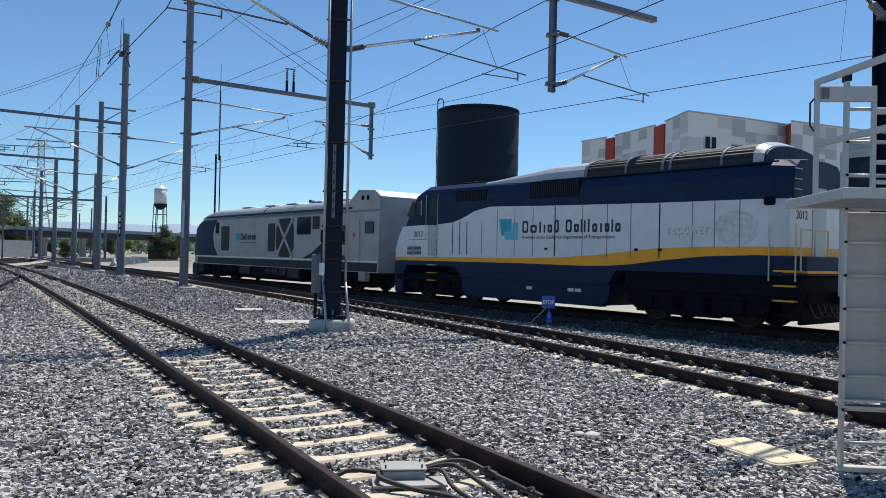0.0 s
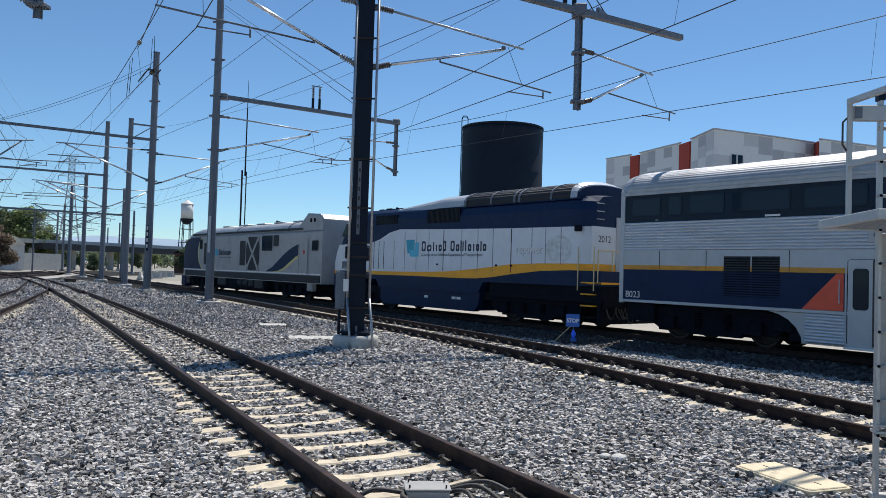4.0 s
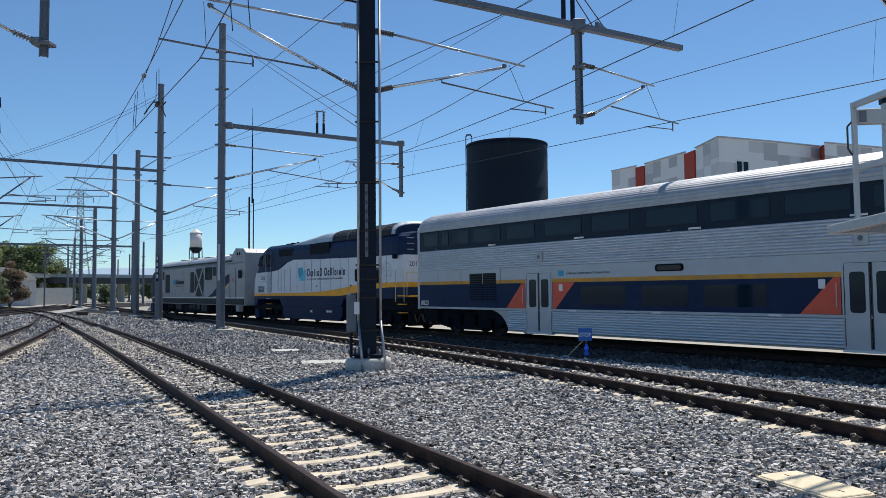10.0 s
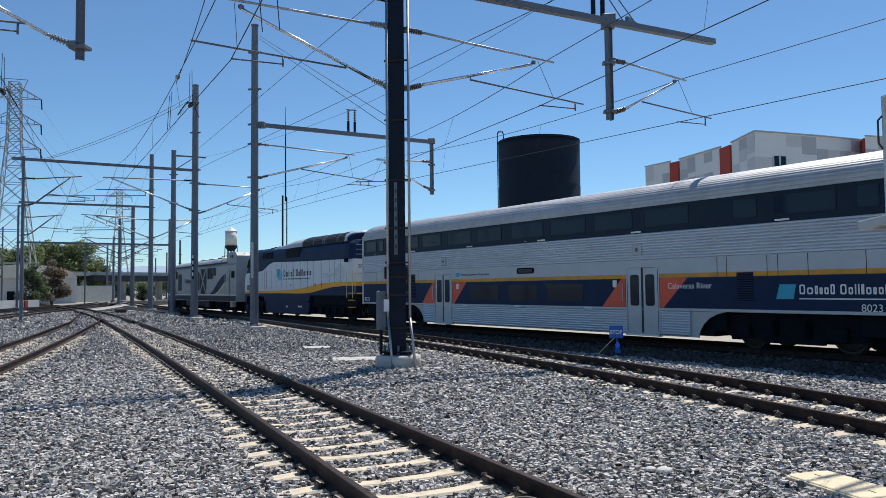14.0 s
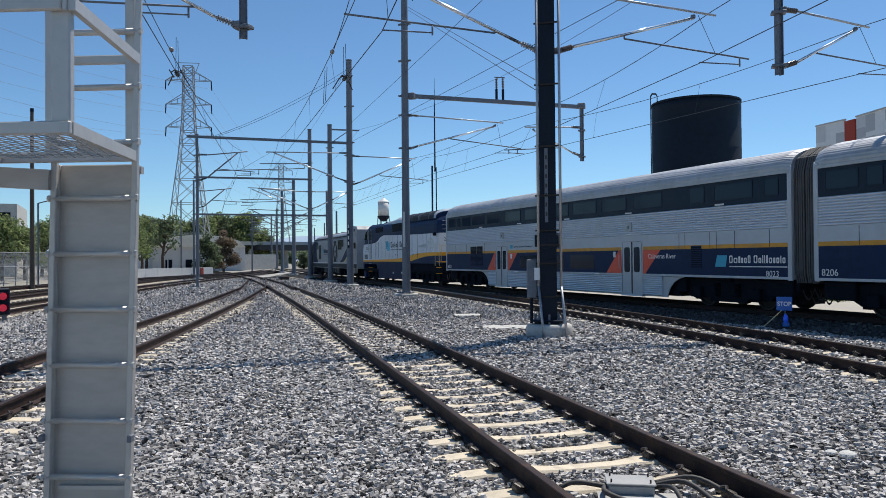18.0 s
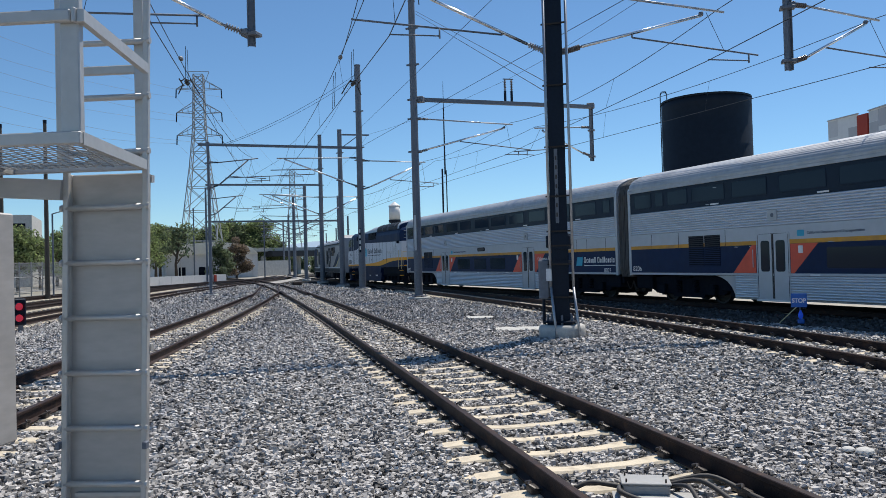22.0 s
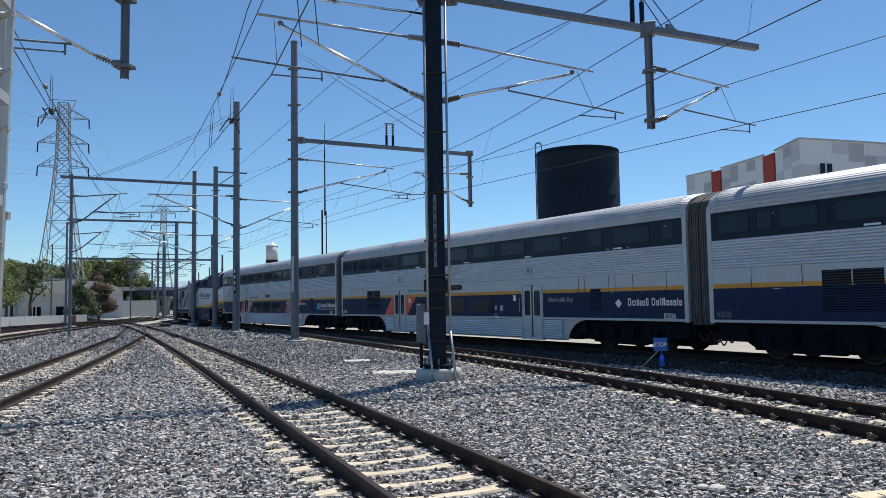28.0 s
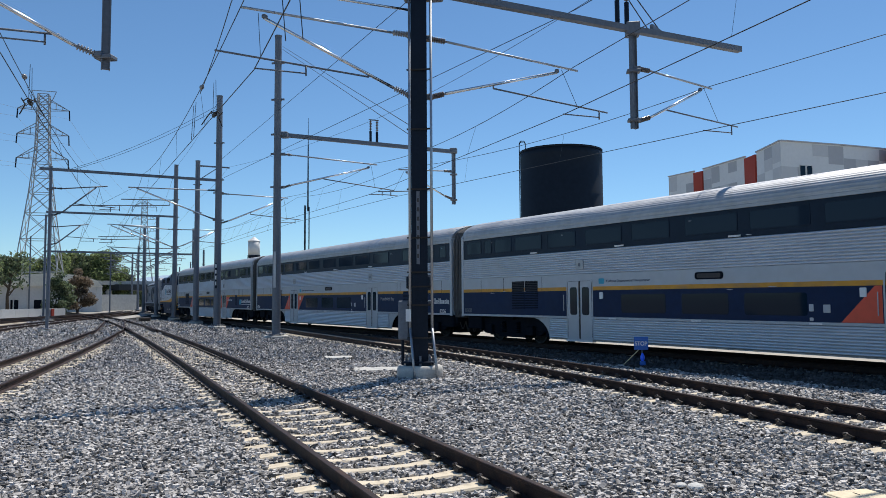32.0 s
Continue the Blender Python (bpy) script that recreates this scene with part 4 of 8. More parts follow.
        part("door_step", boxes((-W - 0.05, -W + 0.1, dy0 - 0.05, dy1 + 0.05, 0.22, 0.27)), M_STEEL, t)
        if "f" in wedges:
            part("orange_wedge", plate(bmesh.new(), [(Y(d0 - 0.08), 1.075), (Y(d0 - 0.08), 1.94), (Y(d0 - 0.24), 1.94), (Y(d0 - 1.06), 1.075)], W + 0.005, 0.01), M_ORANGE, t, "orange slanted wedge beside the door")
        if "r" in wedges:
            part("orange_wedge", plate(bmesh.new(), [(Y(d0 + 1.26), 1.075), (Y(d0 + 1.38), 1.075), (Y(d0 + 2.25), 1.94), (Y(d0 + 1.26), 1.94)], W + 0.005, 0.01), M_ORANGE, t, "orange slanted wedge beside the door")
        part("grab_rail", tube(bmesh.new(), (-W - 0.05, Y(d0 - 0.16), 1.25), (-W - 0.05, Y(d0 - 0.16), 1.8), 0.013, n=6), M_SILVER, t)
        part("speaker_box", plate(bmesh.new(), rect(Y(sp + 0.18), Y(sp - 0.18), 2.66, 2.98, 0.03), W + 0.02, 0.03), M_STEEL_ROOF, t)
        part("speaker_grille", plate(bmesh.new(), rect(Y(sp + 0.06), Y(sp - 0.06), 2.76, 2.88, 0.05), W + 0.024, 0.006), M_GALV_DULL, t)
    sgn = part("destination_sign", plate(bmesh.new(), rect(Y(13.36), Y(12.4), 2.2, 2.41, 0.08), W + 0.02, 0.03), M_UNDER, t, "rounded black destination sign housing")
    part("sign_glass", plate(bmesh.new(), rect(Y(13.28), Y(12.48), 2.24, 2.37, 0.05), W + 0.024, 0.006), M_CABLE, sgn)
    # louvres
    for d0, d1, z0, z1, m in ((3.83, 4.58, 1.94, 2.33, M_SILL), (4.62, 5.36, 1.94, 2.33, M_SILL), (3.83, 4.58, 1.3, 1.93, M_NAVY), (4.62, 5.36, 1.3, 1.93, M_NAVY), (L - 4.6, L - 4.1, 1.3, 2.05, M_NAVY)):
        gr = part("louvre", plate(bmesh.new(), rect(Y(d1), Y(d0), z0, z1), W + 0.005, 0.006), M_UNDER, t)
        n = int((z1 - z0) / 0.06)
        bm = bmesh.new()
        for k in range(n):
            z = z0 + (z1 - z0) * (k + 0.5) / n
            plate(bm, [(Y(d1), z - 0.016), (Y(d0), z - 0.016), (Y(d0), z + 0.016), (Y(d1), z + 0.016)], W + 0.014, 0.01)
        part("slats", bm, m, gr)
    # panel seams and small plates
    for d in (1.8, 3.3, 5.6, L - 5.2, L - 4.9, L - 3.7, L - 3.4, L - 2.6, L - 1.2):
        part("panel_seam", plate(bmesh.new(), rect(Y(d) - 0.008, Y(d) + 0.008, 1.95, 2.48), W + 0.004, 0.006), M_UNDER, t)
    for d, z in ((8.62, 1.78), (17.2, 1.8)):
        part("call_box", plate(bmesh.new(), rect(Y(d) - 0.08, Y(d) + 0.08, z - 0.12, z + 0.1, 0.02), W + 0.02, 0.025), M_WHITE_SIGN if style != 3 else M_STEEL, t)
    if style != 1:
        for d, z, w_, h_ in ((15.9, 1.42, 0.06, 0.09), (16.3, 1.40, 0.09, 0.1), (15.9, 1.14, 0.05, 0.04)):
            part("sticker", plate(bmesh.new(), rect(Y(d) - w_, Y(d) + w_, z - h_, z + h_, 0.02), W + 0.006, 0.006), M_SILVER, t, "pale notice sticker")
    rc = random.Random(style)
    for k in range(14 if style > 1 else 4):
        d, z = rc.uniform(1.0, 25.0), rc.choice((1.9, 1.96, 2.06, 3.36, 3.9))
        w_ = rc.uniform(0.03, 0.16)
        part("paint_chip", plate(bmesh.new(), [(Y(d) - w_, z), (Y(d) - w_ * 0.2, z - 0.012), (Y(d) + w_, z - 0.004), (Y(d) + w_ * 0.4, z + 0.014)], W + 0.0062 if z < 3 else W - 0.012, 0.004), M_SILVER, t)
    for d in (9.1, 12.4, 16.0):
        part("tag", plate(bmesh.new(), rect(Y(d) - 0.17, Y(d) + 0.17, 1.0, 1.05), W + 0.009, 0.006), M_WHITE_SIGN, t)
    # small teal mark and line of print over the blue band
    part("emblem", plate(bmesh.new(), rect(Y(8.75), Y(8.5), 2.15, 2.33, 0.03), W + 0.005, 0.006), M_TEAL, t)
    side_text("small_print", "California Department of Transportation", t, M_NAVY, W, Y(8.85), 2.2, 0.115, 0.98)
    number = {1: "8023", 2: "8206", 3: "8808"}[style]
    if style == 3:
        side_text("number", number, t, M_GALV_DULL, W, Y(0.62), 1.13, 0.25)
    else:
        side_text("number", number, t, M_WHITE_SIGN, W, Y(0.62), 1.13, 0.27)
        side_text("number", number, t, M_WHITE_SIGN, W, Y(L - 1.35), 1.07, 0.25)
    side_text("coach_name", "Calaveras River" if style == 1 else "Humboldt Bay", t, M_WHITE_SIGN if style == 1 else M_GREYPAINT, W, Y(19.25), 1.63, 0.24)
    yb = Y(L - 2.95)
    if style == 1:
        bm = bmesh.new()
        plate(bm, [(yb + 0.05, 1.35), (yb + 0.52, 1.35), (yb + 0.42, 1.72), (yb - 0.02, 1.72)], W + 0.006, 0.006)
        part("emblem", bm, M_TEAL, t, "teal slanted emblem")
    else:
        part("emblem", plate(bmesh.new(), [(yb + 0.32, 1.4), (yb + 0.47, 1.55), (yb + 0.32, 1.7), (yb + 0.17, 1.55)], W + 0.006, 0.006), M_WHITE_SIGN, t)
    word_blocks("brand_block", t, M_WHITE_SIGN, W, yb - 0.1, 1.47, 0.218,
                BRAND,
                "white plain block of the brand lettering")
    if style == 1:
        part("small_print", plate(bmesh.new(), rect(yb - 2.4, yb - 0.1, 1.345, 1.375), W + 0.006, 0.005), M_WHITE_SIGN, t)
    return t


def shift(rows, d):
    return [(a + d, b) for a, b in rows]


def skin(bm, edge_lo, edge_hi, w, out=0.006, thick=0.012, sides=(-1, 1)):
    """A side panel between two edges given as (y, z) rows at the same y values, following the half width w(y)."""
    for sd in sides:
        lo = [(sd * (w(y) + out), y, z) for y, z in edge_lo]
        hi = [(sd * (w(y) + out), y, z) for y, z in edge_hi]
        lo2 = [(sd * (w(y) + out - thick), y, z) for y, z in edge_lo]
        hi2 = [(sd * (w(y) + out - thick), y, z) for y, z in edge_hi]
        loft(bm, [[a, b, c, d] for a, b, c, d in zip(lo, hi, hi2, lo2)])
    return bm


def lerp_rows(rows, ys):
    rows = sorted(rows)
    return [(y, float(np.interp(y, [r[0] for r in rows], [r[1] for r in rows]))) for y in ys]


def rear_locomotive():
    """Streamlined white, navy and yellow diesel, 17.9 m between joints; d is measured from its tail joint."""
    L = 17.9
    t = thing("diesel_locomotive", "white navy and yellow streamlined diesel locomotive", "locomotive")
    Y = lambda d: d - L / 2
    wrow = [(0.8, 1.28), (1.26, 1.54), (15.6, 1.54), (16.4, 1.5), (16.9, 1.43), (17.4, 1.28), (17.72, 1.05)]
    w = lambda y: float(np.interp(y + L / 2, [r[0] for r in wrow], [r[1] for r in wrow]))
    top = [(0.8, 4.28), (1.6, 4.34), (9.0, 4.34), (11.2, 4.4), (15.2, 4.42), (15.75, 4.22), (16.1, 3.75), (16.5, 3.15), (16.9, 2.75), (17.4, 2.1), (17.72, 1.55)]
    ds = [0.8, 1.2, 1.6, 4, 5.9, 6.2, 9, 10, 11.2, 12.9, 13.2, 14, 15.2, 15.5, 15.75, 15.95, 16.1, 16.3, 16.5, 16.9, 17.15, 17.4, 17.6, 17.72]
    rings = []
    for d in ds:
        y, tz = Y(d), float(np.interp(d, [r[0] for r in top], [r[1] for r in top]))
        ww = w(y)
        sh = min(0.5, (tz - 1.0) * 0.3)
        zb = 1.38 if d < 6 else 0.95 if d < 13 else 1.3 if d < 16.4 else 0.95
        rings.append([(-ww, y, zb), (-ww, y, tz - sh), (-ww * 0.93, y, tz - sh * 0.45), (-ww * 0.78, y, tz - sh * 0.12), (-ww * 0.4, y, tz), (ww * 0.4, y, tz), (ww * 0.78, y, tz - sh * 0.12), (ww * 0.93, y, tz - sh * 0.45), (ww, y, tz - sh), (ww, y, zb)])
    part("car_body", loft(bmesh.new(), rings), M_NAVY, t, "navy car body", smooth=False)
    ys = [Y(d) for d in (0.82, 1.2, 1.6, 3, 4.5, 5.4, 6.3, 7.2, 8.2, 10, 11.4, 12.2, 12.6, 13.0, 13.4, 14.2, 15.2, 15.6, 16.0, 16.4, 16.7)]
    ylo = lerp_rows([(Y(0.5), 1.86), (Y(1.7), 1.88), (Y(3.2), 1.82), (Y(4.5), 1.68), (Y(5.6), 1.54), (Y(6.6), 1.48), (Y(10.5), 1.50), (Y(17.8), 1.48)], ys)
    yhi = lerp_rows([(Y(0.5), 2.08), (Y(1.7), 2.09), (Y(3.2), 2.08), (Y(4.5), 2.03), (Y(5.6), 1.92), (Y(6.6), 1.82), (Y(8.5), 1.70), (Y(10.5), 1.66), (Y(17.8), 1.62)], ys)
    wtop = lerp_rows([(Y(0.5), 3.26), (Y(4.5), 3.29), (Y(8.4), 3.36), (Y(11.6), 3.44), (Y(12.0), 3.38), (Y(12.8), 3.08), (Y(13.3), 2.94), (Y(14), 2.88), (Y(16.2), 2.84), (Y(16.7), 2.82)], ys)
    part("yellow_stripe", skin(bmesh.new(), ylo, yhi, w, 0.008), M_YELLOW, t, "curving yellow stripe")
    part("white_side", skin(bmesh.new(), yhi, wtop, w, 0.006), M_LOCO_WHITE, t, "pale grey side panel")
    # nose skin in the same colours
    ys2 = [Y(d) for d in (16.7, 16.9, 17.1, 17.3, 17.5, 17.65)]
    wl = lerp_rows([(Y(16.7), 1.62), (Y(17.8), 1.6)], ys2)
    wt = lerp_rows([(Y(16.7), 2.75), (Y(16.9), 2.5), (Y(17.3), 2.0), (Y(17.65), 1.62)], ys2)
    for sd in (-1, 1):
        part("nose_panel", skin(bmesh.new(), wl, wt, w, 0.008, sides=(sd,)), M_LOCO_WHITE, t, "pale nose panel")
    part("nose_stripe", skin(bmesh.new(), lerp_rows([(Y(16.7), 1.48), (Y(17.7), 1.45)], ys2), wl, w, 0.009), M_YELLOW, t)
    part("pilot", boxes((-1.2, 1.2, Y(17.0), Y(17.55), 0.15, 0.98), bevel=0.08), M_NAVY, t, "navy front pilot")
    # side doors and seams on the hood
    for d, dark in ((2.05, 0), (2.75, 0), (3.4, 0), (4.43, 1), (5.4, 0), (6.25, 0), (7.2, 0), (8.33, 1), (9.3, 0), (10.15, 0), (11.0, 0), (11.8, 0), (12.6, 1), (13.0, 1), (13.4, 1)):
        z1 = 3.27 if d < 5 else 3.33 if d < 11.5 else 2.95
        part("panel_seam", plate(bmesh.new(), rect(Y(d) - 0.012 - 0.006 * dark, Y(d) + 0.012 + 0.006 * dark, 2.05 if d < 4 else 1.75, z1), 1.552, 0.006), M_UNDER if dark else M_GALV_DULL, t)
    for d in (5.2, 8.7, 4.4):
        part("latch", plate(bmesh.new(), rect(Y(d) - 0.06, Y(d) + 0.06, 1.95, 2.02), 1.556, 0.008), M_UNDER, t)
    # roof: intake hump, radiator screens with straps, tail cap
    def hump(nm, d0, d1, z0, z1, half, m, zs=None, label="", n=14):
        rings = []
        for d in (d0, d1):
            zz = z1 if zs is None or d == d1 else zs
            rings.append([(math.cos(math.pi * k / n) * half, Y(d), z0 + (zz - z0) * math.sin(math.pi * k / n) ** 0.6) for k in range(n + 1)])
        return part(nm, loft(bmesh.new(), rings), m, t, label, smooth=False)
    hump("intake_hood", 11.9, 9.0, 4.2, 4.76, 1.36, M_SILVER, 4.42, "sloping silver intake hood")
    hump("roof_hood", 9.0, 7.2, 4.2, 4.8, 1.4, M_SILVER, 4.77, "weathered metal roof hood")
    bm = bmesh.new()
    n = 40
    rings = []
    for d in (7.2, 1.78):
        rings.append([(math.cos(math.pi * k / n) * (1.45 if k % 2 else 1.425), Y(d), 4.18 + (0.64 if k % 2 else 0.625) * math.sin(math.pi * k / n) ** 0.6) for k in range(n + 1)])
    part("radiator_screen", loft(bm, rings), M_RADIATOR, t, "dark ribbed radiator screen")
    for d, wd in ((7.2, 0.06), (5.7, 0.04), (4.45, 0.05), (4.2, 0.05), (2.65, 0.04)):
        rings = [[(math.cos(math.pi * k / 16) * 1.465, Y(d) + o, 4.16 + 0.68 * math.sin(math.pi * k / 16) ** 0.6) for k in range(17)] for o in (-wd, wd)]
        part("roof_strap", loft(bmesh.new(), rings), M_GALV_DULL, t)
    hump("tail_cap", 1.78, 1.5, 4.18, 4.72, 1.46, M_SILVER, 4.84, "sloping silver tail cap")
    hump("radiator_end", 1.5, 1.44, 4.18, 4.68, 1.43, M_NAVY, 4.69, "dark end of the radiator hood")
    part("roof_edge", boxes((-1.475, -1.44, Y(1.1), Y(9.0), 4.16, 4.2), (1.44, 1.475, Y(1.1), Y(9.0), 4.16, 4.2)), M_NAVY, t)
    for d, z in ((14.9, 4.46), (14.3, 4.48)):
        part("roof_vent", boxes((-0.3, 0.3, Y(d) - 0.18, Y(d) + 0.18, z - 0.08, z + 0.07), bevel=0.02), M_UNDER, t)
    part("horn", turned(bmesh.new(), (-0.2, Y(13.2), 4.5), (-0.2, Y(13.7), 4.5), [(0.03, 0), (0.03, 0.6), (0.09, 1)], n=8), M_UNDER, t)
    part("beacon", tube(bmesh.new(), (0.2, Y(12.8), 4.4), (0.2, Y(12.8), 4.6), 0.07), M_UNDER, t)
    # grilles in the dark band
    for d0, d1, z0, z1 in ((11.6, 13.3, 3.68, 4.05), (7.35, 9.45, 3.62, 4.16)):
        g2 = part("air_grille", plate(bmesh.new(), rect(Y(d0), Y(d1), z0, z1), 1.555, 0.05), M_UNDER, t, "recessed dark air grille")
        bm = bmesh.new()
        k = int((d1 - d0) / 0.08)
        for i in range(k):
            yy = Y(d0) + (d1 - d0) * (i + 0.5) / k
            plate(bm, rect(yy - 0.01, yy + 0.01, z0 + 0.02, z1 - 0.02), 1.56, 0.01)
        part("slats", bm, M_RADIATOR, g2)
    # cab: windscreen, side windows, door, ladder
    bm = bmesh.new()
    v = [bm.verts.new(p) for p in ((-1.22, Y(16.42), 3.3), (1.22, Y(16.42), 3.3), (1.1, Y(15.95), 4.02), (-1.1, Y(15.95), 4.02))]
    v2 = [bm.verts.new(x.co + Vector((0, 0.06, 0.03))) for x in v]
    for i in range(4):
        j = (i + 1) % 4
        bm.faces.new((v[i], v[j], v2[j], v2[i]))
    bm.faces.new(v[::-1]), bm.faces.new(v2)
    part("windscreen", bm, M_GLASS2, t)
    wn2 = part("cab_window", ringy([(Y(14.98), 3.22), (Y(15.7), 3.22), (Y(15.7), 3.84), (Y(14.98), 3.84)], 1.556, 0.02, 0.03), M_UNDER, t)
    part("pane", plate(bmesh.new(), rect(Y(15.0), Y(15.68), 3.24, 3.82), 1.549, 0.006), M_GLASS2, wn2)
    part("mullion", plate(bmesh.new(), rect(Y(15.32), Y(15.36), 3.22, 3.84), 1.558, 0.008), M_SILVER, wn2)
    part("quarter_window", plate(bmesh.new(), [(Y(15.78), 3.22), (Y(16.3), 3.22), (Y(15.95), 3.78), (Y(15.78), 3.82)], 1.535, 0.008), M_GLASS2, t)
    dr = part("cab_door", plate(bmesh.new(), rect(Y(14.3), Y(14.85), 1.7, 4.0, 0.05), 1.556, 0.015), M_NAVY, t, "narrow navy cab door")
    part("door_window", plate(bmesh.new(), rect(Y(14.4), Y(14.75), 3.15, 3.85, 0.06), 1.56, 0.006), M_GLASS2, dr)
    part("door_panel", plate(bmesh.new(), rect(Y(14.32), Y(14.83), 1.72, 2.85), 1.561, 0.006), M_SILVER, dr)
    for d in (14.22, 14.93):
        part("handrail", tube(bmesh.new(), (-1.62, Y(d), 2.3), (-1.62, Y(d), 4.0), 0.014, n=6), M_SILVER, t, "silver handrail")
    for k in range(8):
        z = 0.45 + 0.29 * k
        part("cab_step", boxes((-1.64, -1.5, Y(14.35), Y(14.8), z, z + 0.035)), M_YELLOW if k in (1, 2) else M_SILVER if k > 2 else M_UNDER, t)
    part("headlight", tube(bmesh.new(), (-0.3, Y(16.9), 2.85), (-0.3, Y(17.02), 2.8), 0.13), M_GLASS2, t)
    lv = part("louvre", plate(bmesh.new(), rect(Y(15.3), Y(15.75), 1.7, 2.05), 1.553, 0.006), M_UNDER, t)
    lv2 = part("louvre", plate(bmesh.new(), rect(Y(15.8), Y(16.2), 1.7, 2.05), 1.548, 0.006), M_UNDER, t)
    for lo_, a, b in ((lv, 15.3, 15.75), (lv2, 15.8, 16.2)):
        bm = bmesh.new()
        for k in range(7):
            plate(bm, rect(Y(a), Y(b), 1.71 + 0.05 * k, 1.735 + 0.05 * k), 1.562, 0.01)
        part("slats", bm, M_SILVER, lo_)
    side_text("number", "2012", t, M_DARK_TEXT, 1.552, Y(15.78), 2.42, 0.3)
    part("number_line", plate(bmesh.new(), rect(Y(14.95), Y(16.1), 2.3, 2.315), 1.552, 0.006), M_DARK_TEXT, t)
    # lettering and emblems
    bm = bmesh.new()
    plate(bm, [(Y(10.3), 2.42), (Y(10.78), 2.42), (Y(10.9), 2.98), (Y(10.3), 2.98)], 1.552, 0.006)
    part("emblem", bm, M_TEAL, t, "teal slanted emblem")
    part("emblem", plate(bmesh.new(), [(Y(10.0), 2.28), (Y(10.6), 2.28), (Y(10.66), 2.56), (Y(10.26), 2.56), (Y(10.24), 2.86), (Y(9.98), 2.86)], 1.556, 0.006), M_TEAL_PALE, t, "pale teal half of the emblem")
    word_blocks("brand_block", t, M_DARK_TEXT, 1.545, Y(9.8), 2.5, 0.44,
                [(0.7, 1), (0.75, 0.65), (0.3, 0.9), (0.3, 0.65), (0.5, 0.65), (0.5, 1), (-0.3, 0), (0.65, 1), (0.5, 0.65), (0.14, 1), (0.14, 0.9), (0.3, 1), (0.5, 0.65), (0.3, 0.65), (0.45, 0.65), (0.14, 0.9), (0.5, 0.65)],
                "dark plain block of the brand lettering")
    side_text("small_print", "A service of the California Department of Transportation", t, M_DARK_TEXT, 1.548, Y(9.8), 2.31, 0.155, 1.06)
    side_text("slogan_shadow", "repower", t, M_SILVER, 1.549, Y(4.16), 2.4, 0.43, 0.86)
    side_text("slogan", "repower", t, M_WHITE_SIGN, 1.553, Y(4.2), 2.43, 0.42, 0.85)
    bm = bmesh.new()
    plate(bm, [(Y(2.15) + 0.6 * math.cos(2 * math.pi * k / 28), 2.55 + 0.46 * math.sin(2 * math.pi * k / 28)) for k in range(28)], 1.551, 0.005)
    part("globe_emblem", bm, mat("faded_globe_print", (0.62, 0.65, 0.67), 0.5, spread=0.3, grain=9, stain=3), t, "faded round globe print")
    # lower body: tank, trucks, tail steps
    o = [(Y(6.25), 0.5), (Y(6.5), 0.27), (Y(12.7), 0.27), (Y(12.9), 0.5), (Y(12.9), 1.2), (Y(13.1), 1.48), (Y(5.6), 1.48), (Y(6.1), 1.2)]
    bm = bmesh.new()
    prism_y = [(a, b) for a, b in o]
    for sd in (-1, 1):
        plate(bm, prism_y, 1.46, 0.25, sd)
    box(bm, -1.25, 1.25, Y(6.5), Y(12.7), 0.3, 1.0)
    part("fuel_tank", bm, M_NAVY, t, "navy fuel tank skirt")
    for d, z in ((7.4, 1.02), (7.7, 1.02), (7.4, 0.72), (7.7, 0.72), (9.5, 1.0), (9.5, 0.7)):
        part("placard", plate(bmesh.new(), rect(Y(d) - 0.12, Y(d) + 0.12, z - 0.05, z + 0.05), 1.466, 0.006), M_WHITE_SIGN, t)
    for d in (10.6, 8.8):
        part("filler_cap", tube(bmesh.new(), (-1.45, Y(d), 1.1), (-1.5, Y(d), 1.1), 0.09), M_UNDER, t)
    part("tail_frame", boxes((-1.5, 1.5, Y(0.35), Y(5.7), 1.4, 1.86)), M_NAVY, t)
    part("tail_gear", boxes((-1.42, 1.42, Y(0.45), Y(5.7), 0.85, 1.4), bevel=0.03), M_UNDER, t)
    for nm, z0, z1, o, m in (("tail_panel", 2.09, 3.27, 0.012, M_LOCO_WHITE), ("tail_stripe", 1.87, 2.09, 0.016, M_YELLOW)):
        part(nm, boxes((-1.49, 1.49, Y(0.8) - o, Y(0.8) + 0.01, z0, z1), bevel=0.004), m, t)
    part("tail_door", boxes((-0.36, 0.36, Y(0.8) - 0.03, Y(0.8) - 0.012, 1.75, 3.6), bevel=0.006), M_SILVER, t, "grey door in the tail")
    text_mesh("number", "2012", 0.3, M_DARK_TEXT, t, Matrix(((1, 0, 0, -1.2), (0, 0, -1, Y(0.8) - 0.016), (0, 1, 0, 2.78), (0, 0, 0, 1))))
    part("frame_beam", boxes((-1.3, 1.3, Y(0.4), Y(17.2), 0.72, 1.0)), M_UNDER, t)
    truck(t, Y(3.6), 2.75, 0.508)
    truck(t, Y(14.4), 2.75, 0.508)
    for k in range(4):
        z = 0.4 + 0.36 * k
        part("tail_step", boxes((-1.56, -1.15, Y(0.62), Y(1.15), z, z + 0.04)), M_YELLOW if k else M_UNDER, t, "yellow edged tail step")
    part("tail_platform", boxes((-1.5, 1.5, Y(0.3), Y(0.95), 1.46, 1.52)), M_YELLOW, t)
    for d in (0.58, 1.24):
        part("handrail", tube(bmesh.new(), (-1.6, Y(d), 1.25), (-1.6, Y(d), 2.62), 0.018, n=6), M_CREAM, t)
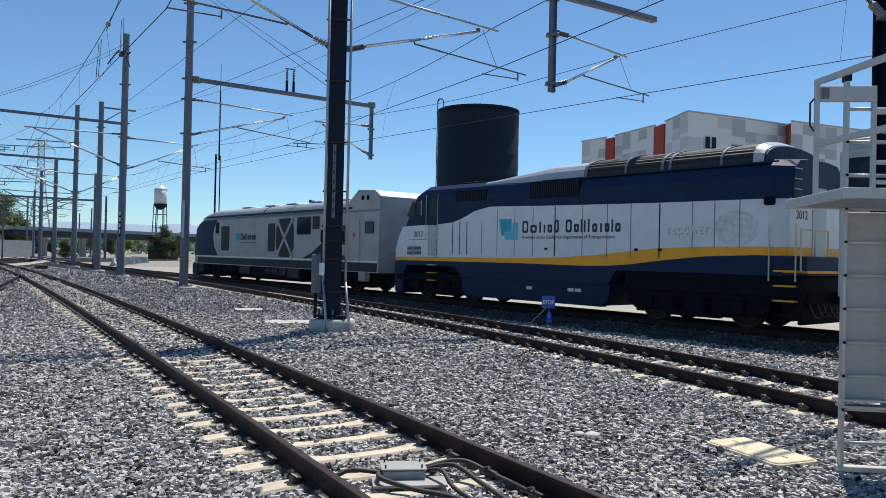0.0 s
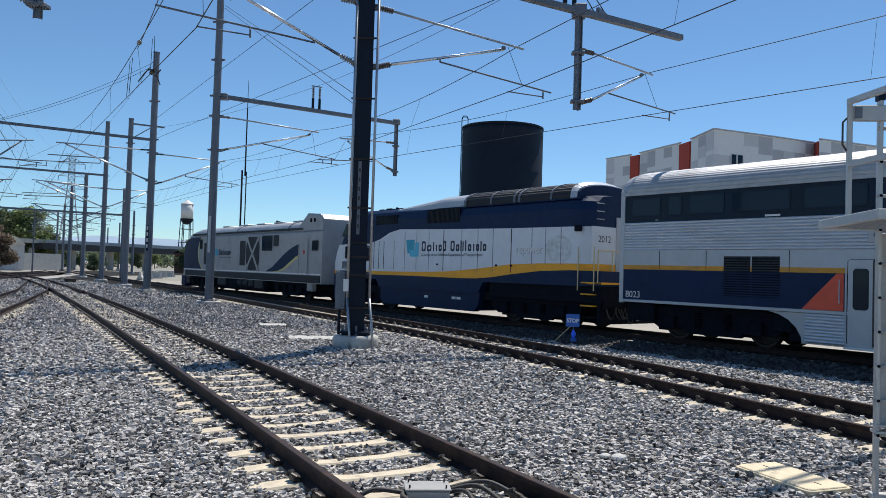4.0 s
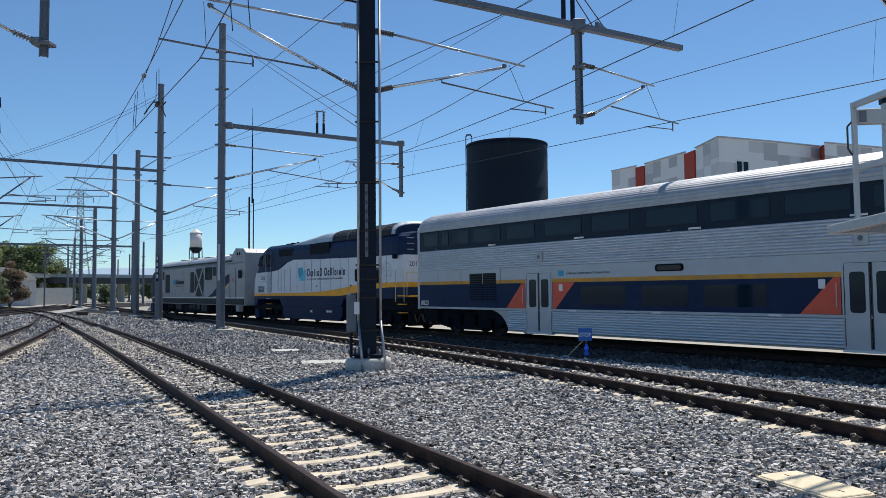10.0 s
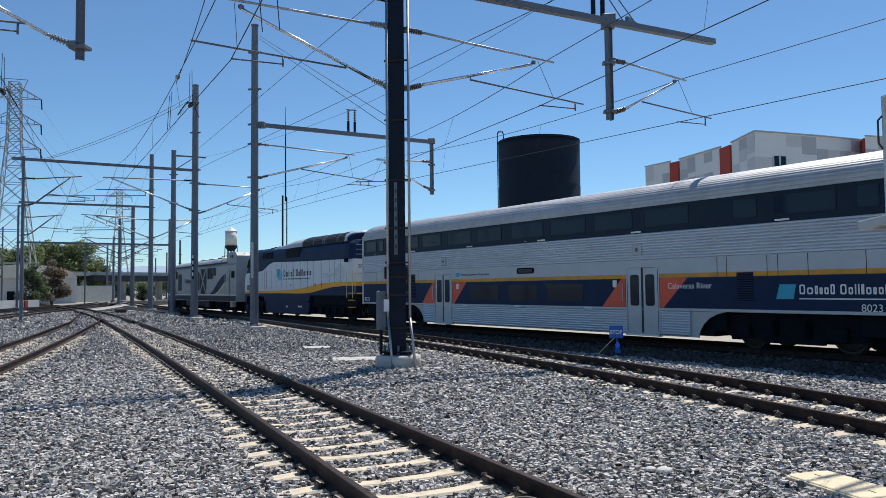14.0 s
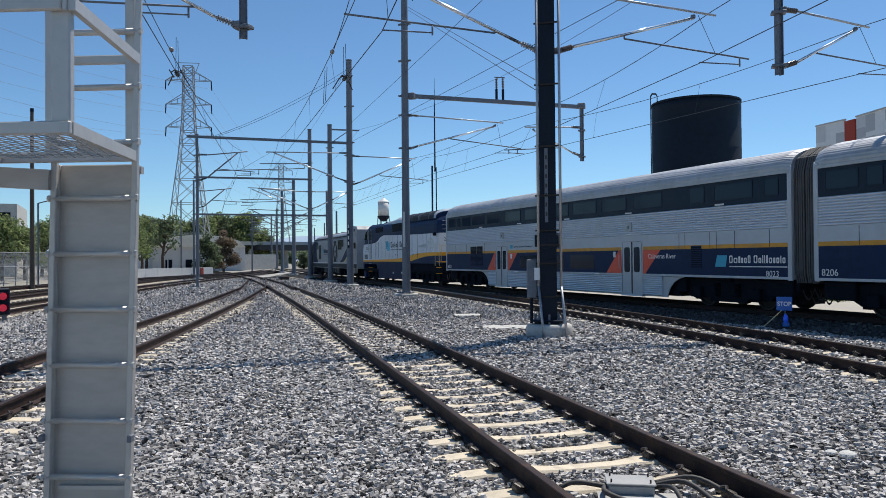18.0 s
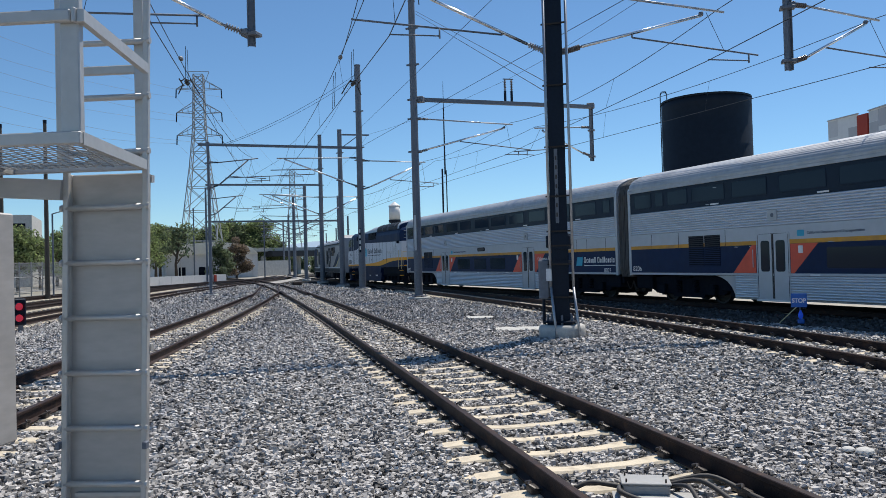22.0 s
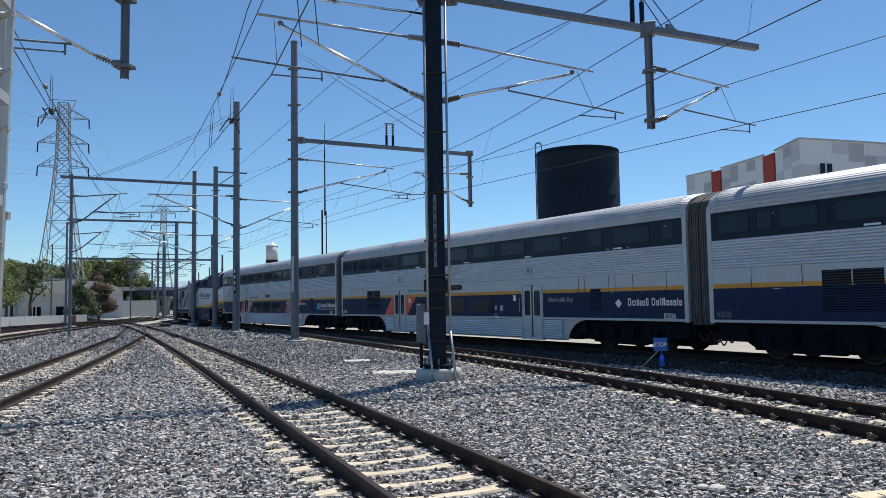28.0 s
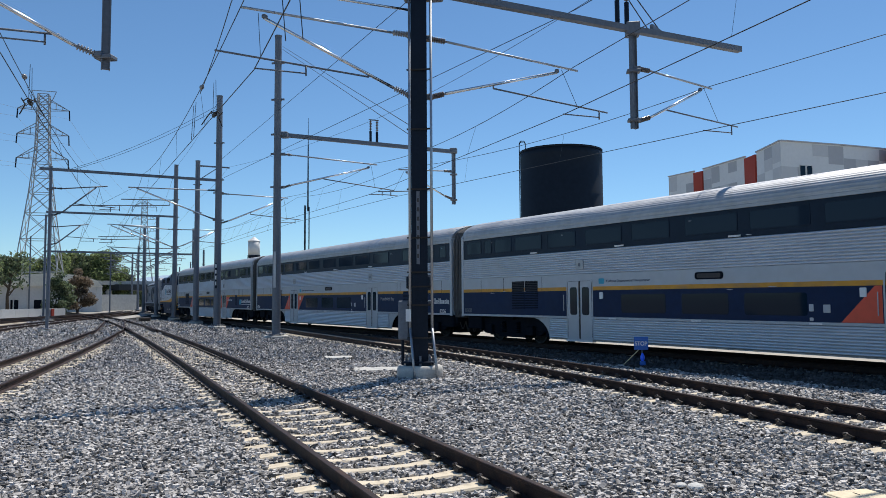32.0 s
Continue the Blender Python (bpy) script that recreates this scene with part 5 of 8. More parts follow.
    for a, b in (((-1.5, Y(0.5), 1.5), (-1.5, Y(0.5), 2.5)), ((-1.5, Y(0.5), 2.5), (-0.35, Y(0.4), 2.5)), ((-0.9, Y(0.45), 1.5), (-0.9, Y(0.45), 2.5)), ((-0.35, Y(0.4), 1.5), (-0.35, Y(0.4), 2.5))):
        part("tail_railing", tube(bmesh.new(), a, b, 0.022, n=6), M_CREAM, t)
    for z in (3.5, 3.75, 4.0):
        part("grab_iron", tube(bmesh.new(), (-1.3, Y(0.77), z), (-0.95, Y(0.77), z), 0.016, n=6), M_SILVER, t)
    part("placard", plate(bmesh.new(), rect(Y(1.9), Y(2.35), 1.6, 1.68), 1.512, 0.008), M_WHITE_SIGN, t)
    part("mirror", boxes((-1.72, -1.56, Y(1.1), Y(1.35), 3.1, 3.3), bevel=0.03), M_UNDER, t)
    part("coupler", boxes((-0.15, 0.15, Y(-0.05), Y(0.5), 0.72, 1.02), bevel=0.03), M_UNDER, t)
    part("rear_pilot", boxes((-1.4, 1.4, Y(0.5), Y(0.62), 0.22, 0.9), bevel=0.03), M_UNDER, t, "grimy rear pilot plate, colour darkened for shade")
    for x in (-1.15, -0.75, -0.45):
        pts = [Vector((x, Y(0.45 - 0.42 * q / 8), 0.75 - 0.36 * math.sin(math.pi * q / 8))) for q in range(9)]
        bm = loft(bmesh.new(), [[p_ + Vector((0.03 * math.cos(2 * math.pi * j / 6), 0, 0.03 * math.sin(2 * math.pi * j / 6))) for j in range(6)] for p_ in pts])
        part("brake_hose", bm, M_CABLE, t)
    return t


def front_locomotive():
    """Grey and navy diesel with a raised tail hood; d runs from its tail joint to its nose."""
    L = 22.6
    t = thing("diesel_locomotive", "silver grey and navy diesel locomotive with a sloped nose", "locomotive")
    Y = lambda d: d - L / 2
    wrow = [(0.4, 1.5), (19.5, 1.53), (20.8, 1.45), (21.6, 1.25), (22.2, 0.95)]
    w = lambda y: float(np.interp(y + L / 2, [r[0] for r in wrow], [r[1] for r in wrow]))
    top = [(0.4, 3.7), (19.3, 3.7), (20.2, 3.6), (20.9, 3.25), (21.5, 2.4), (21.9, 1.9), (22.2, 1.5)]
    rings = []
    for d in (0.4, 2.5, 10, 17, 19.3, 19.9, 20.4, 20.9, 21.2, 21.5, 21.9, 22.2):
        y, tz, ww = Y(d), float(np.interp(d, [r[0] for r in top], [r[1] for r in top])), w(Y(d))
        rings.append([(-ww, y, 0.9), (-ww, y, tz - 0.2), (-ww * 0.88, y, tz), (ww * 0.88, y, tz), (ww, y, tz - 0.2), (ww, y, 0.9)])
    part("car_body", loft(bmesh.new(), rings), M_GREYPAINT, t, "silver grey car body")
    # curved roof and the raised tail hood
    n = 16
    rings = [[(math.cos(math.pi * k / n) * 1.42, Y(d), 3.62 + h * math.sin(math.pi * k / n) ** 0.7) for k in range(n + 1)] for d, h in ((2.6, 0.6), (18.6, 0.6), (19.4, 0.45), (20.0, 0.12))]
    part("roof", loft(bmesh.new(), rings), M_STEEL_ROOF, t, "pale curved roof")
    part("roof_gutter", boxes((-1.5, -1.4, Y(2.6), Y(19.2), 3.66, 3.76), (1.4, 1.5, Y(2.6), Y(19.2), 3.66, 3.76)), M_DIAPHRAGM, t)
    o = [(0.45, 3.6), (0.45, 4.15), (0.9, 4.42), (2.2, 4.5), (3.2, 3.85), (3.4, 3.6)]
    bm = bmesh.new()
    rings = []
    for f in (1.0, 0.96, -0.96, -1.0):
        rings.append([(1.46 * f, Y(d), z - (0.12 if abs(f) == 1.0 else 0) * (z > 3.7)) for d, z in o])
    part("tail_hood", loft(bm, rings), M_GREYPAINT, t, "raised silver tail hood")
    for d in (1.35, 1.75):
        part("fan_port", tube(bmesh.new(), (-1.455, Y(d), 4.12), (-1.475, Y(d), 4.12), 0.11, n=14), M_UNDER, t)
    for d in (5, 7.5, 10, 12.5, 15.5):
        part("roof_hatch", boxes((-0.6, 0.6, Y(d) - 0.6, Y(d) + 0.6, 4.2, 4.27), bevel=0.02), M_STEEL_ROOF, t)
    for d in (4.4, 11.5):
        part("roof_strap", loft(bmesh.new(), [[(math.cos(math.pi * k / n) * 1.44, Y(d) + s_, 3.62 + 0.625 * math.sin(math.pi * k / n) ** 0.7) for k in range(n + 1)] for s_ in (-0.06, 0.06)]), M_GALV_DULL, t)
    part("horn", turned(bmesh.new(), (0.2, Y(9.0), 4.4), (0.2, Y(9.4), 4.4), [(0.03, 0), (0.03, 0.6), (0.09, 1)], n=8), M_UNDER, t)
    # lower frame and white line
    part("side_sill", boxes((-1.545, 1.545, Y(0.5), Y(20.4), 0.94, 1.31), bevel=0.03), M_SILL, t, "dark grey side sill")
    ys = [Y(d) for d in (0.5, 5, 10, 15, 19.4, 20.2, 20.8, 21.3)]
    part("white_line", skin(bmesh.new(), [(y, 1.34) for y in ys], [(y, 1.4) for y in ys], w, 0.01), M_WHITE_SIGN, t)
    # navy nose with a yellow arc
    ys = [Y(d) for d in (17.0, 17.3, 17.7, 18.2, 18.6, 19.3, 19.9, 20.4, 20.9, 21.2, 21.5)]
    hi = lerp_rows([(Y(17.0), 3.5), (Y(19.3), 3.5), (Y(20.2), 3.42), (Y(20.9), 3.05), (Y(21.5), 2.2)], ys)
    edge = lambda off: [(Y(17.2 + off), 1.41), (Y(17.35 + off), 1.55), (Y(17.75 + off), 1.9), (Y(17.95 + off), 2.4), (Y(17.95 + off), 2.8), (Y(17.8 + off), 3.1), (Y(17.5 + off), 3.4), (Y(17.35 + off), 3.52)]
    e = edge(0.0)
    for sd in (-1, 1):
        bm = bmesh.new()
        for a, b in zip(e, e[1:]):
            vs = [bm.verts.new((sd * 1.537, y, z)) for y, z in (a, b, (Y(19.4), b[1]), (Y(19.4), a[1]))]
            bm.faces.new(vs)
        bmesh.ops.remove_doubles(bm, verts=bm.verts, dist=0.001)
        part("navy_front", bm, M_NAVY, t, "navy front end paint")
    ysn = [Y(d) for d in (19.4, 19.9, 20.4, 20.9, 21.2, 21.5)]
    for sd in (-1, 1):
        part("navy_nose", skin(bmesh.new(), [(y, 1.41) for y in ysn], lerp_rows([(Y(19.4), 3.5), (Y(20.2), 3.38), (Y(20.9), 3.0), (Y(21.5), 2.15)], ysn), w, 0.008, sides=(sd,)), M_NAVY, t)
    e2 = edge(-0.16)
    for sd in (-1, 1):
        bm = bmesh.new()
        for (a, b), (c, d) in zip(zip(e, e[1:]), zip(e2, e2[1:])):
            bm.faces.new([bm.verts.new((sd * 1.539, y, z)) for y, z in (a, b, d, c)])
        bmesh.ops.remove_doubles(bm, verts=bm.verts, dist=0.001)
        part("yellow_arc", bm, M_PALE_YELLOW, t, "thin pale yellow arc")
    bm = bmesh.new()
    v = [bm.verts.new(p) for p in ((-1.1, Y(21.0), 3.2), (1.1, Y(21.0), 3.2), (1.15, Y(21.45), 2.55), (-1.15, Y(21.45), 2.55))]
    v2 = [bm.verts.new(x.co + Vector((0, 0.05, 0.04))) for x in v]
    for i in range(4):
        j = (i + 1) % 4
        bm.faces.new((v[i], v[j], v2[j], v2[i]))
    bm.faces.new(v[::-1]), bm.faces.new(v2)
    part("windscreen", bm, M_GLASS2, t)
    # wave at the tail
    ds = [2.9, 3.3, 4.0, 4.7, 5.4, 6.1, 6.9]
    nt = [2.92, 2.85, 2.65, 2.38, 2.02, 1.68, 1.45]
    nb = [2.36, 2.25, 1.95, 1.65, 1.48, 1.43, 1.42]
    part("navy_wave", skin(bmesh.new(), [(Y(d), z) for d, z in zip(ds, nb)], [(Y(d), z) for d, z in zip(ds, nt)], w, 0.008), M_NAVY, t, "navy wave stripe")
    part("yellow_wave", skin(bmesh.new(), [(Y(d), max(1.42, z - 0.16)) for d, z in zip(ds, nb)], [(Y(d), z) for d, z in zip(ds, nb)], w, 0.008), M_PALE_YELLOW, t, "pale yellow wave stripe")
    # windows, doors and panels
    def pane(nm, d0, d1, z0, z1, m=M_GLASS, r=0.06, label=""):
        f_ = part(nm, ringy(rect(Y(d0) - 0.03, Y(d1) + 0.03, z0 - 0.03, z1 + 0.03, r), 1.545, 0.02, 0.04), M_DIAPHRAGM, t, label)
        part("pane", plate(bmesh.new(), rect(Y(d0), Y(d1), z0, z1, r), 1.541, 0.008), m, f_)
    pane("louvre_panel", 15.7, 16.75, 1.75, 3.1, M_RADIATOR)
    pane("window", 17.15, 17.6, 2.75, 3.35)
    pane("louvre_panel", 9.95, 10.65, 1.75, 3.15, M_RADIATOR)
    pane("window", 6.2, 7.5, 2.6, 3.4)
    pane("louvre_panel", 5.4, 5.95, 2.85, 3.4, M_RADIATOR)
    pane("window", 0.8, 1.4, 2.6, 3.05)
    xp = part("cross_panel", plate(bmesh.new(), [(Y(7.9), 1.9), (Y(8.3), 1.45), (Y(9.3), 1.45), (Y(9.75), 1.9), (Y(9.75), 2.9), (Y(9.4), 3.4), (Y(8.2), 3.4), (Y(7.9), 2.9)], 1.542, 0.01), M_RADIATOR, t, "dark vent panel crossed by a silver X brace")
    for a, b in (((Y(7.95), 1.45), (Y(9.7), 3.4)), ((Y(7.95), 3.4), (Y(9.7), 1.45))):
        bm = bmesh.new()
        bar(bm, (-1.548, *a), (-1.548, *b), 0.02, 0.17, up=(0, -(b[1] - a[1]), b[0] - a[0]))
        part("brace", bm, M_GREYPAINT, xp)
    part("crew_door", plate(bmesh.new(), rect(Y(1.9), Y(2.7), 1.45, 3.2, 0.05), 1.535, 0.02), M_GREYPAINT, t, "grey crew door")
    for d in (1.8, 2.8):
        part("handrail", tube(bmesh.new(), (-1.58, Y(d), 1.3), (-1.58, Y(d), 2.9), 0.018, n=6), M_GREYPAINT, t)
    part("door_mark", tube(bmesh.new(), (-1.52, Y(2.3), 2.5), (-1.54, Y(2.3), 2.5), 0.12, n=12), M_RED, t)
    for d in (2.0, 19.6):
        for k in range(3):
            part("step", boxes((-1.5, -1.2, Y(d), Y(d + 0.6), 0.35 + 0.32 * k, 0.39 + 0.32 * k)), M_UNDER, t)
    bm = bmesh.new()
    plate(bm, [(Y(14.2), 2.3), (Y(14.7), 2.3), (Y(14.8), 2.72), (Y(14.3), 2.72)], 1.54, 0.006)
    part("emblem", bm, M_TEAL, t, "teal slanted emblem")
    word_blocks("brand_block", t, M_DARK_TEXT, 1.535, Y(14.1), 2.33, 0.40, [(0.7, 1), (0.55, 0.7), (0.25, 1.05), (0.3, 0.95), (0.4, 0.7), (0.55, 0.7), (0.6, 0.7), (0.5, 0.7)], "dark plain block of the brand lettering")
    part("small_print", plate(bmesh.new(), rect(Y(12.1), Y(14.1), 2.18, 2.22), 1.54, 0.005), M_DARK_TEXT, t)
    # trucks, tank and gear
    truck(t, Y(4.4), 2.7, 0.5)
    truck(t, Y(17.9), 2.7, 0.5)
    part("fuel_tank", boxes((-1.35, 1.35, Y(7.2), Y(14.6), 0.25, 0.95), bevel=0.12), M_UNDER, t)
    part("air_tank", tube(bmesh.new(), (-1.3, Y(14.8), 0.65), (-1.3, Y(16.0), 0.65), 0.18), M_UNDER, t)
    part("equipment_box", boxes((-1.42, -1.1, Y(1.6), Y(2.1), 0.5, 0.95), bevel=0.04), M_GREYPAINT, t, "small pale equipment box")
    for d0, d1, z0 in ((7.4, 8.6, 0.42), (8.8, 9.5, 0.5), (13.0, 14.4, 0.45), (19.6, 20.3, 0.4)):
        part("equipment_box", boxes((-1.46, -1.0, Y(d0), Y(d1), z0, 0.94), bevel=0.03), M_SILL, t)
    for d in (9.9, 10.7):
        part("air_tank", tube(bmesh.new(), (-1.32, Y(d) - 0.3, 0.68), (-1.32, Y(d) + 0.35, 0.68), 0.2, n=12), M_SILL, t)
    part("pilot", boxes((-1.3, 1.3, Y(21.0), Y(21.9), 0.15, 0.95), bevel=0.1), M_NAVY, t)
    part("coupler", boxes((-0.15, 0.15, Y(-0.05), Y(0.5), 0.72, 1.02), bevel=0.03), M_UNDER, t)
    return t


# vehicle, length between joints, place of its middle ahead of the joint behind the second locomotive
TR = [(front_locomotive(), 22.6, 17.9 + 11.3), (rear_locomotive(), 17.9, 8.95),
      (coach("railway_coach", "silver bi-level coach with orange wedges at both doors", "fr", "fr", 1), 26.15, -13.075),
      (coach("railway_coach", "silver bi-level coach with orange wedges at one door", "fr", "", 2), 26.15, -39.225),
      (coach("railway_coach", "silver bi-level coach with chipped dark window band", "", "f", 3), 26.15, -65.375)]


# ---------------------------------------------------------------- overhead line masts
CROSS = Vector((0.84, 0.543, 0)).normalized()      # across the tracks
ALONG = Vector((-0.543, 0.84, 0)).normalized()     # along the tracks, away


def across(mast, k, z, a=0.0):
    """A point k metres across the tracks from a mast, z above the rail top, a metres along."""
    p = Vector((mast[0], mast[1], 0)) + CROSS * k + ALONG * a
    p.z = z
    return p


def local(p, mast):
    return p - Vector((mast[0], mast[1], 0))


def string_insulator(nm, a, b, parent, material, discs=6, r=0.075):
    rows = [(0.022, 0.0), (0.03, 0.06)]
    for i in range(discs):
        f = 0.08 + 0.84 * i / discs
        g2 = 0.84 / discs
        rows += [(0.03, f), (r, f + g2 * 0.25), (r, f + g2 * 0.45), (0.035, f + g2 * 0.75)]
    rows += [(0.03, 0.94), (0.022, 1.0)]
    return part(nm, turned(bmesh.new(), a, b, rows, n=10), material, parent, smooth=False)


def pipe(nm, a, b, r, parent, material, label=""):
    return part(nm, tube(bmesh.new(), a, b, r, n=8), material, parent, label, smooth=True)


def clamp(p, parent, size=0.09):
    return part("clamp", boxes((p.x - size, p.x + size, p.y - size, p.y + size, p.z - size * 0.8, p.z + size * 0.8), bevel=0.02), M_GALV_DULL, parent)


def cantilever(parent, mast, k0, sg, top, low, reach_top, reach_diag, diag_z, reg0, reg1, steady, ins=M_INSUL, tubes=M_TUBE, thick=1.0):
    """Bracket arm: top tube, slanted strut, registration tube, steady arm; k0 is where it starts on the mast, sg its side."""
    P = lambda k, z, a=0.0: local(across(mast, k, z, a), mast)
    string_insulator("insulator", P(k0 + sg * 0.08, top), P(k0 + sg * 0.55, top - 0.01), parent, ins)
    pipe("top_tube", P(k0 + sg * 0.55, top - 0.01), P(reach_top[0], reach_top[1]), 0.032 * thick, parent, M_GALV if tubes is M_TUBE else tubes, "grey top tube")
    string_insulator("insulator", P(k0 + sg * 0.08, low), P(k0 + sg * 0.5, low + 0.14), parent, ins)
    pipe("strut_tube", P(k0 + sg * 0.5, low + 0.14), P(reach_diag, diag_z), 0.04 * thick, parent, tubes, "bright slanted strut tube")
    clamp(P(reach_diag, diag_z + 0.04), parent, 0.06)
    pipe("registration_tube", P(*reg0), P(*reg1), 0.024 * thick, parent, M_GALV_DULL, "dark registration tube")
    pipe("steady_arm", P(steady[0], steady[2] + 0.03), P(steady[1], steady[2]), 0.018 * thick, parent, M_GALV_DULL)
    pipe("arm_drop", P(steady[0], steady[2] - 0.03), P(steady[0], reg0[1] + (reg1[1] - reg0[1]) * (steady[0] - reg0[0]) / (reg1[0] - reg0[0])), 0.022 * thick, parent, M_GALV_DULL)
    f = (reg0[0] - k0 - sg * 0.5) / (reach_diag - k0 - sg * 0.5)
    pipe("hook_link", P(*reg0), P(reg0[0], low + 0.14 + (diag_z - low - 0.14) * f), 0.02 * thick, parent, M_GALV_DULL)
    f = 0.72
    q = (reg0[0] + (reg1[0] - reg0[0]) * f, reg0[1] + (reg1[1] - reg0[1]) * f)
    pipe("hanger_wire", P(reach_diag + sg * 0.15, diag_z + 0.1), P(*q), 0.007 * thick, parent, M_WIRE)
    for z in (top, low):
        bm = bmesh.new()
        p = P(k0 + sg * 0.03, z)
        box(bm, p.x - 0.1, p.x + 0.1, p.y - 0.1, p.y + 0.1, p.z - 0.06, p.z + 0.06, bevel=0.015)
        part("bracket", bm, M_GALV_DULL, parent)


def round_mast(nm, label, xy, top, r0, r1, group, bands=(), foundation=0.55):
    t = thing(nm, label, "catenary mast", pose(xy[0], xy[1], 0), group)
    bm = bmesh.new()
    tube(bm, (0, 0, 0.0), (0, 0, top), r0, r1, n=12)
    part("shaft", bm, M_GALV_DULL, t, "tapered weathered zinc shaft")
    bm = bmesh.new()
    lathe(bm, [(foundation, -0.45), (foundation, -0.12), (foundation - 0.05, -0.08)], n=20)
    part("foundation", bm, M_CONCRETE, t, "round concrete foundation")
    part("base_plate", boxes((-0.4, 0.4, -0.4, 0.4, -0.04, 0.0), bevel=0.01), M_GALV_DULL, t)
    for i in range(6):
        a = radians(60 * i + 15)
        part("anchor_bolt", tube(bmesh.new(), (0.34 * math.cos(a), 0.34 * math.sin(a), -0.09), (0.34 * math.cos(a), 0.34 * math.sin(a), 0.1), 0.025, n=6), M_GALV_DULL, t)
    for z in bands:
        rr = r0 + (r1 - r0) * z / top
        bm = bmesh.new()
        tube(bm, (0, 0, z - 0.05), (0, 0, z + 0.05), rr + 0.03, n=12)
        box(bm, rr, rr + 0.16, -0.05, 0.05, z - 0.04, z + 0.04)
        box(bm, -rr - 0.16, -rr, -0.05, 0.05, z - 0.04, z + 0.04)
        part("band_clamp", bm, M_GALV_DULL, t)
    part("mast_cap", lathe(bmesh.new(), [(r1 + 0.02, top - 0.03), (r1 + 0.02, top + 0.03), (0.03, top + 0.06)], n=12), M_GALV_DULL, t)
    return t


def post_insulators(parent, mast, ks, z0, h):
    for k in ks:
        p = local(across(mast, k, z0), mast)
        part("stand", tube(bmesh.new(), p, p + Vector((0, 0, h * 0.5)), 0.07, n=8), M_BLACKPOLE, parent)
        string_insulator("insulator", p + Vector((0, 0, h * 0.5)), p + Vector((0, 0, h)), parent, M_INSUL, 6, 0.075)
    a, b = (local(across(mast, k, z0 + h), mast) for k in (ks[0] - 0.1, ks[-1] + 0.1))
    part("jumper_bar", bar(bmesh.new(), a, b, 0.05, 0.05), M_GALV_DULL, parent)


def drop_post(parent, mast, k, z0, z1, w=0.155):
    a, b = local(across(mast, k, z0), mast), local(across(mast, k, z1), mast)
    bm = bmesh.new()
    bar(bm, a, b, w * 0.3, w, up=CROSS)
    for o in (-0.5, 0.5):
        bar(bm, a + CROSS * (o * w), b + CROSS * (o * w), w, 0.02, up=CROSS)
    part("drop_post", bm, M_GALV_DULL, parent, "grey hanging drop post")
    for z in (z0 + 0.25, z0 + 1.7):
        p = local(across(mast, k, z), mast)
        part("bracket", boxes((p.x - 0.19, p.x + 0.19, p.y - 0.14, p.y + 0.14, z - 0.04, z + 0.04), bevel=0.01), M_GALV_DULL, parent)


# --- the black mast with its cross beam
BM = (-2.83, 18.73)
black = thing("catenary_mast", "black steel mast with grey conduits on a concrete foundation", "catenary mast", pose(BM[0], BM[1], 0), "overhead line masts")


def wide_flange(parent, z0, z1, rot, w=0.40, d=0.42):
    q = pose(0, 0, 0, 0, 0, rot).to_3x3()
    for nm, x0, x1, y0, y1 in (("flange", -w / 2, w / 2, -d / 2, -d / 2 + 0.03), ("flange", -w / 2, w / 2, d / 2 - 0.03, d / 2), ("web", -0.012, 0.012, -d / 2 + 0.03, d / 2 - 0.03)):
        bm = boxes((x0, x1, y0, y1, z0, z1))
        for v in bm.verts:
            v.co = q @ v.co
        part(nm, bm, M_BLACKPOLE, parent)


wide_flange(black, -0.02, 9.95, 8)
part("foundation", lathe(bmesh.new(), [(0.56, -0.5), (0.57, -0.02), (0.54, 0.06), (0.5, 0.08)], n=28), M_CONCRETE, black, "round pale concrete foundation", smooth=True)
part("base_plate", boxes((-0.38, 0.38, -0.38, 0.38, 0.14, 0.18), bevel=0.01), M_BLACKPOLE, black)
part("leveling_plate", boxes((-0.3, 0.3, -0.3, 0.3, 0.08, 0.14)), M_BLACKPOLE, black)
for i in range(8):
    a = radians(45 * i + 10)
    part("anchor_bolt", tube(bmesh.new(), (0.33 * math.cos(a), 0.33 * math.sin(a), 0.07), (0.33 * math.cos(a), 0.33 * math.sin(a), 0.32), 0.028, n=6), M_GALV_DULL, black)
for i, z in enumerate((0.75, 1.55, 2.0, 2.35, 3.2, 4.4, 5.9, 7.4)):
    bm = boxes((-0.27, 0.33, -0.262, -0.235, z - 0.02, z + 0.02))
    part("strut_channel", bm, M_CLIP, black)
for nm, x, y, foot in (("conduit", -0.2, -0.26, (-0.02, -0.62)), ("conduit", 0.34, -0.25, (0.52, -0.5))):
    bm = bmesh.new()
    tube(bm, (foot[0], foot[1], -0.35), (x, y, 1.0), 0.033, n=8)
    tube(bm, (x, y, 1.0), (x, y, 9.3), 0.033, n=8)
    part(nm, bm, M_GALV, black, "galvanised conduit", smooth=True)
cab = part("control_box", boxes((-0.52, -0.25, -0.16, 0.1, 0.7, 1.66), bevel=0.03), M_GALV_DULL, black, "pale control box on the mast")
part("notice", boxes((-0.30, -0.17, -0.31, -0.3, 1.15, 1.45)), M_WHITE_SIGN, black, "small white notice")
bm = bmesh.new()
tube(bm, (-0.42, -0.05, -0.3), (-0.42, -0.05, 0.72), 0.04, n=8)
part("box_conduit", bm, M_BLACKPOLE, black)
bm = boxes((-0.04, 0.04, -0.235, -0.225, 2.55, 4.35))
mk = part("mast_marker", bm, M_GALV_DULL, black, "pale marker strip with unreadable print")
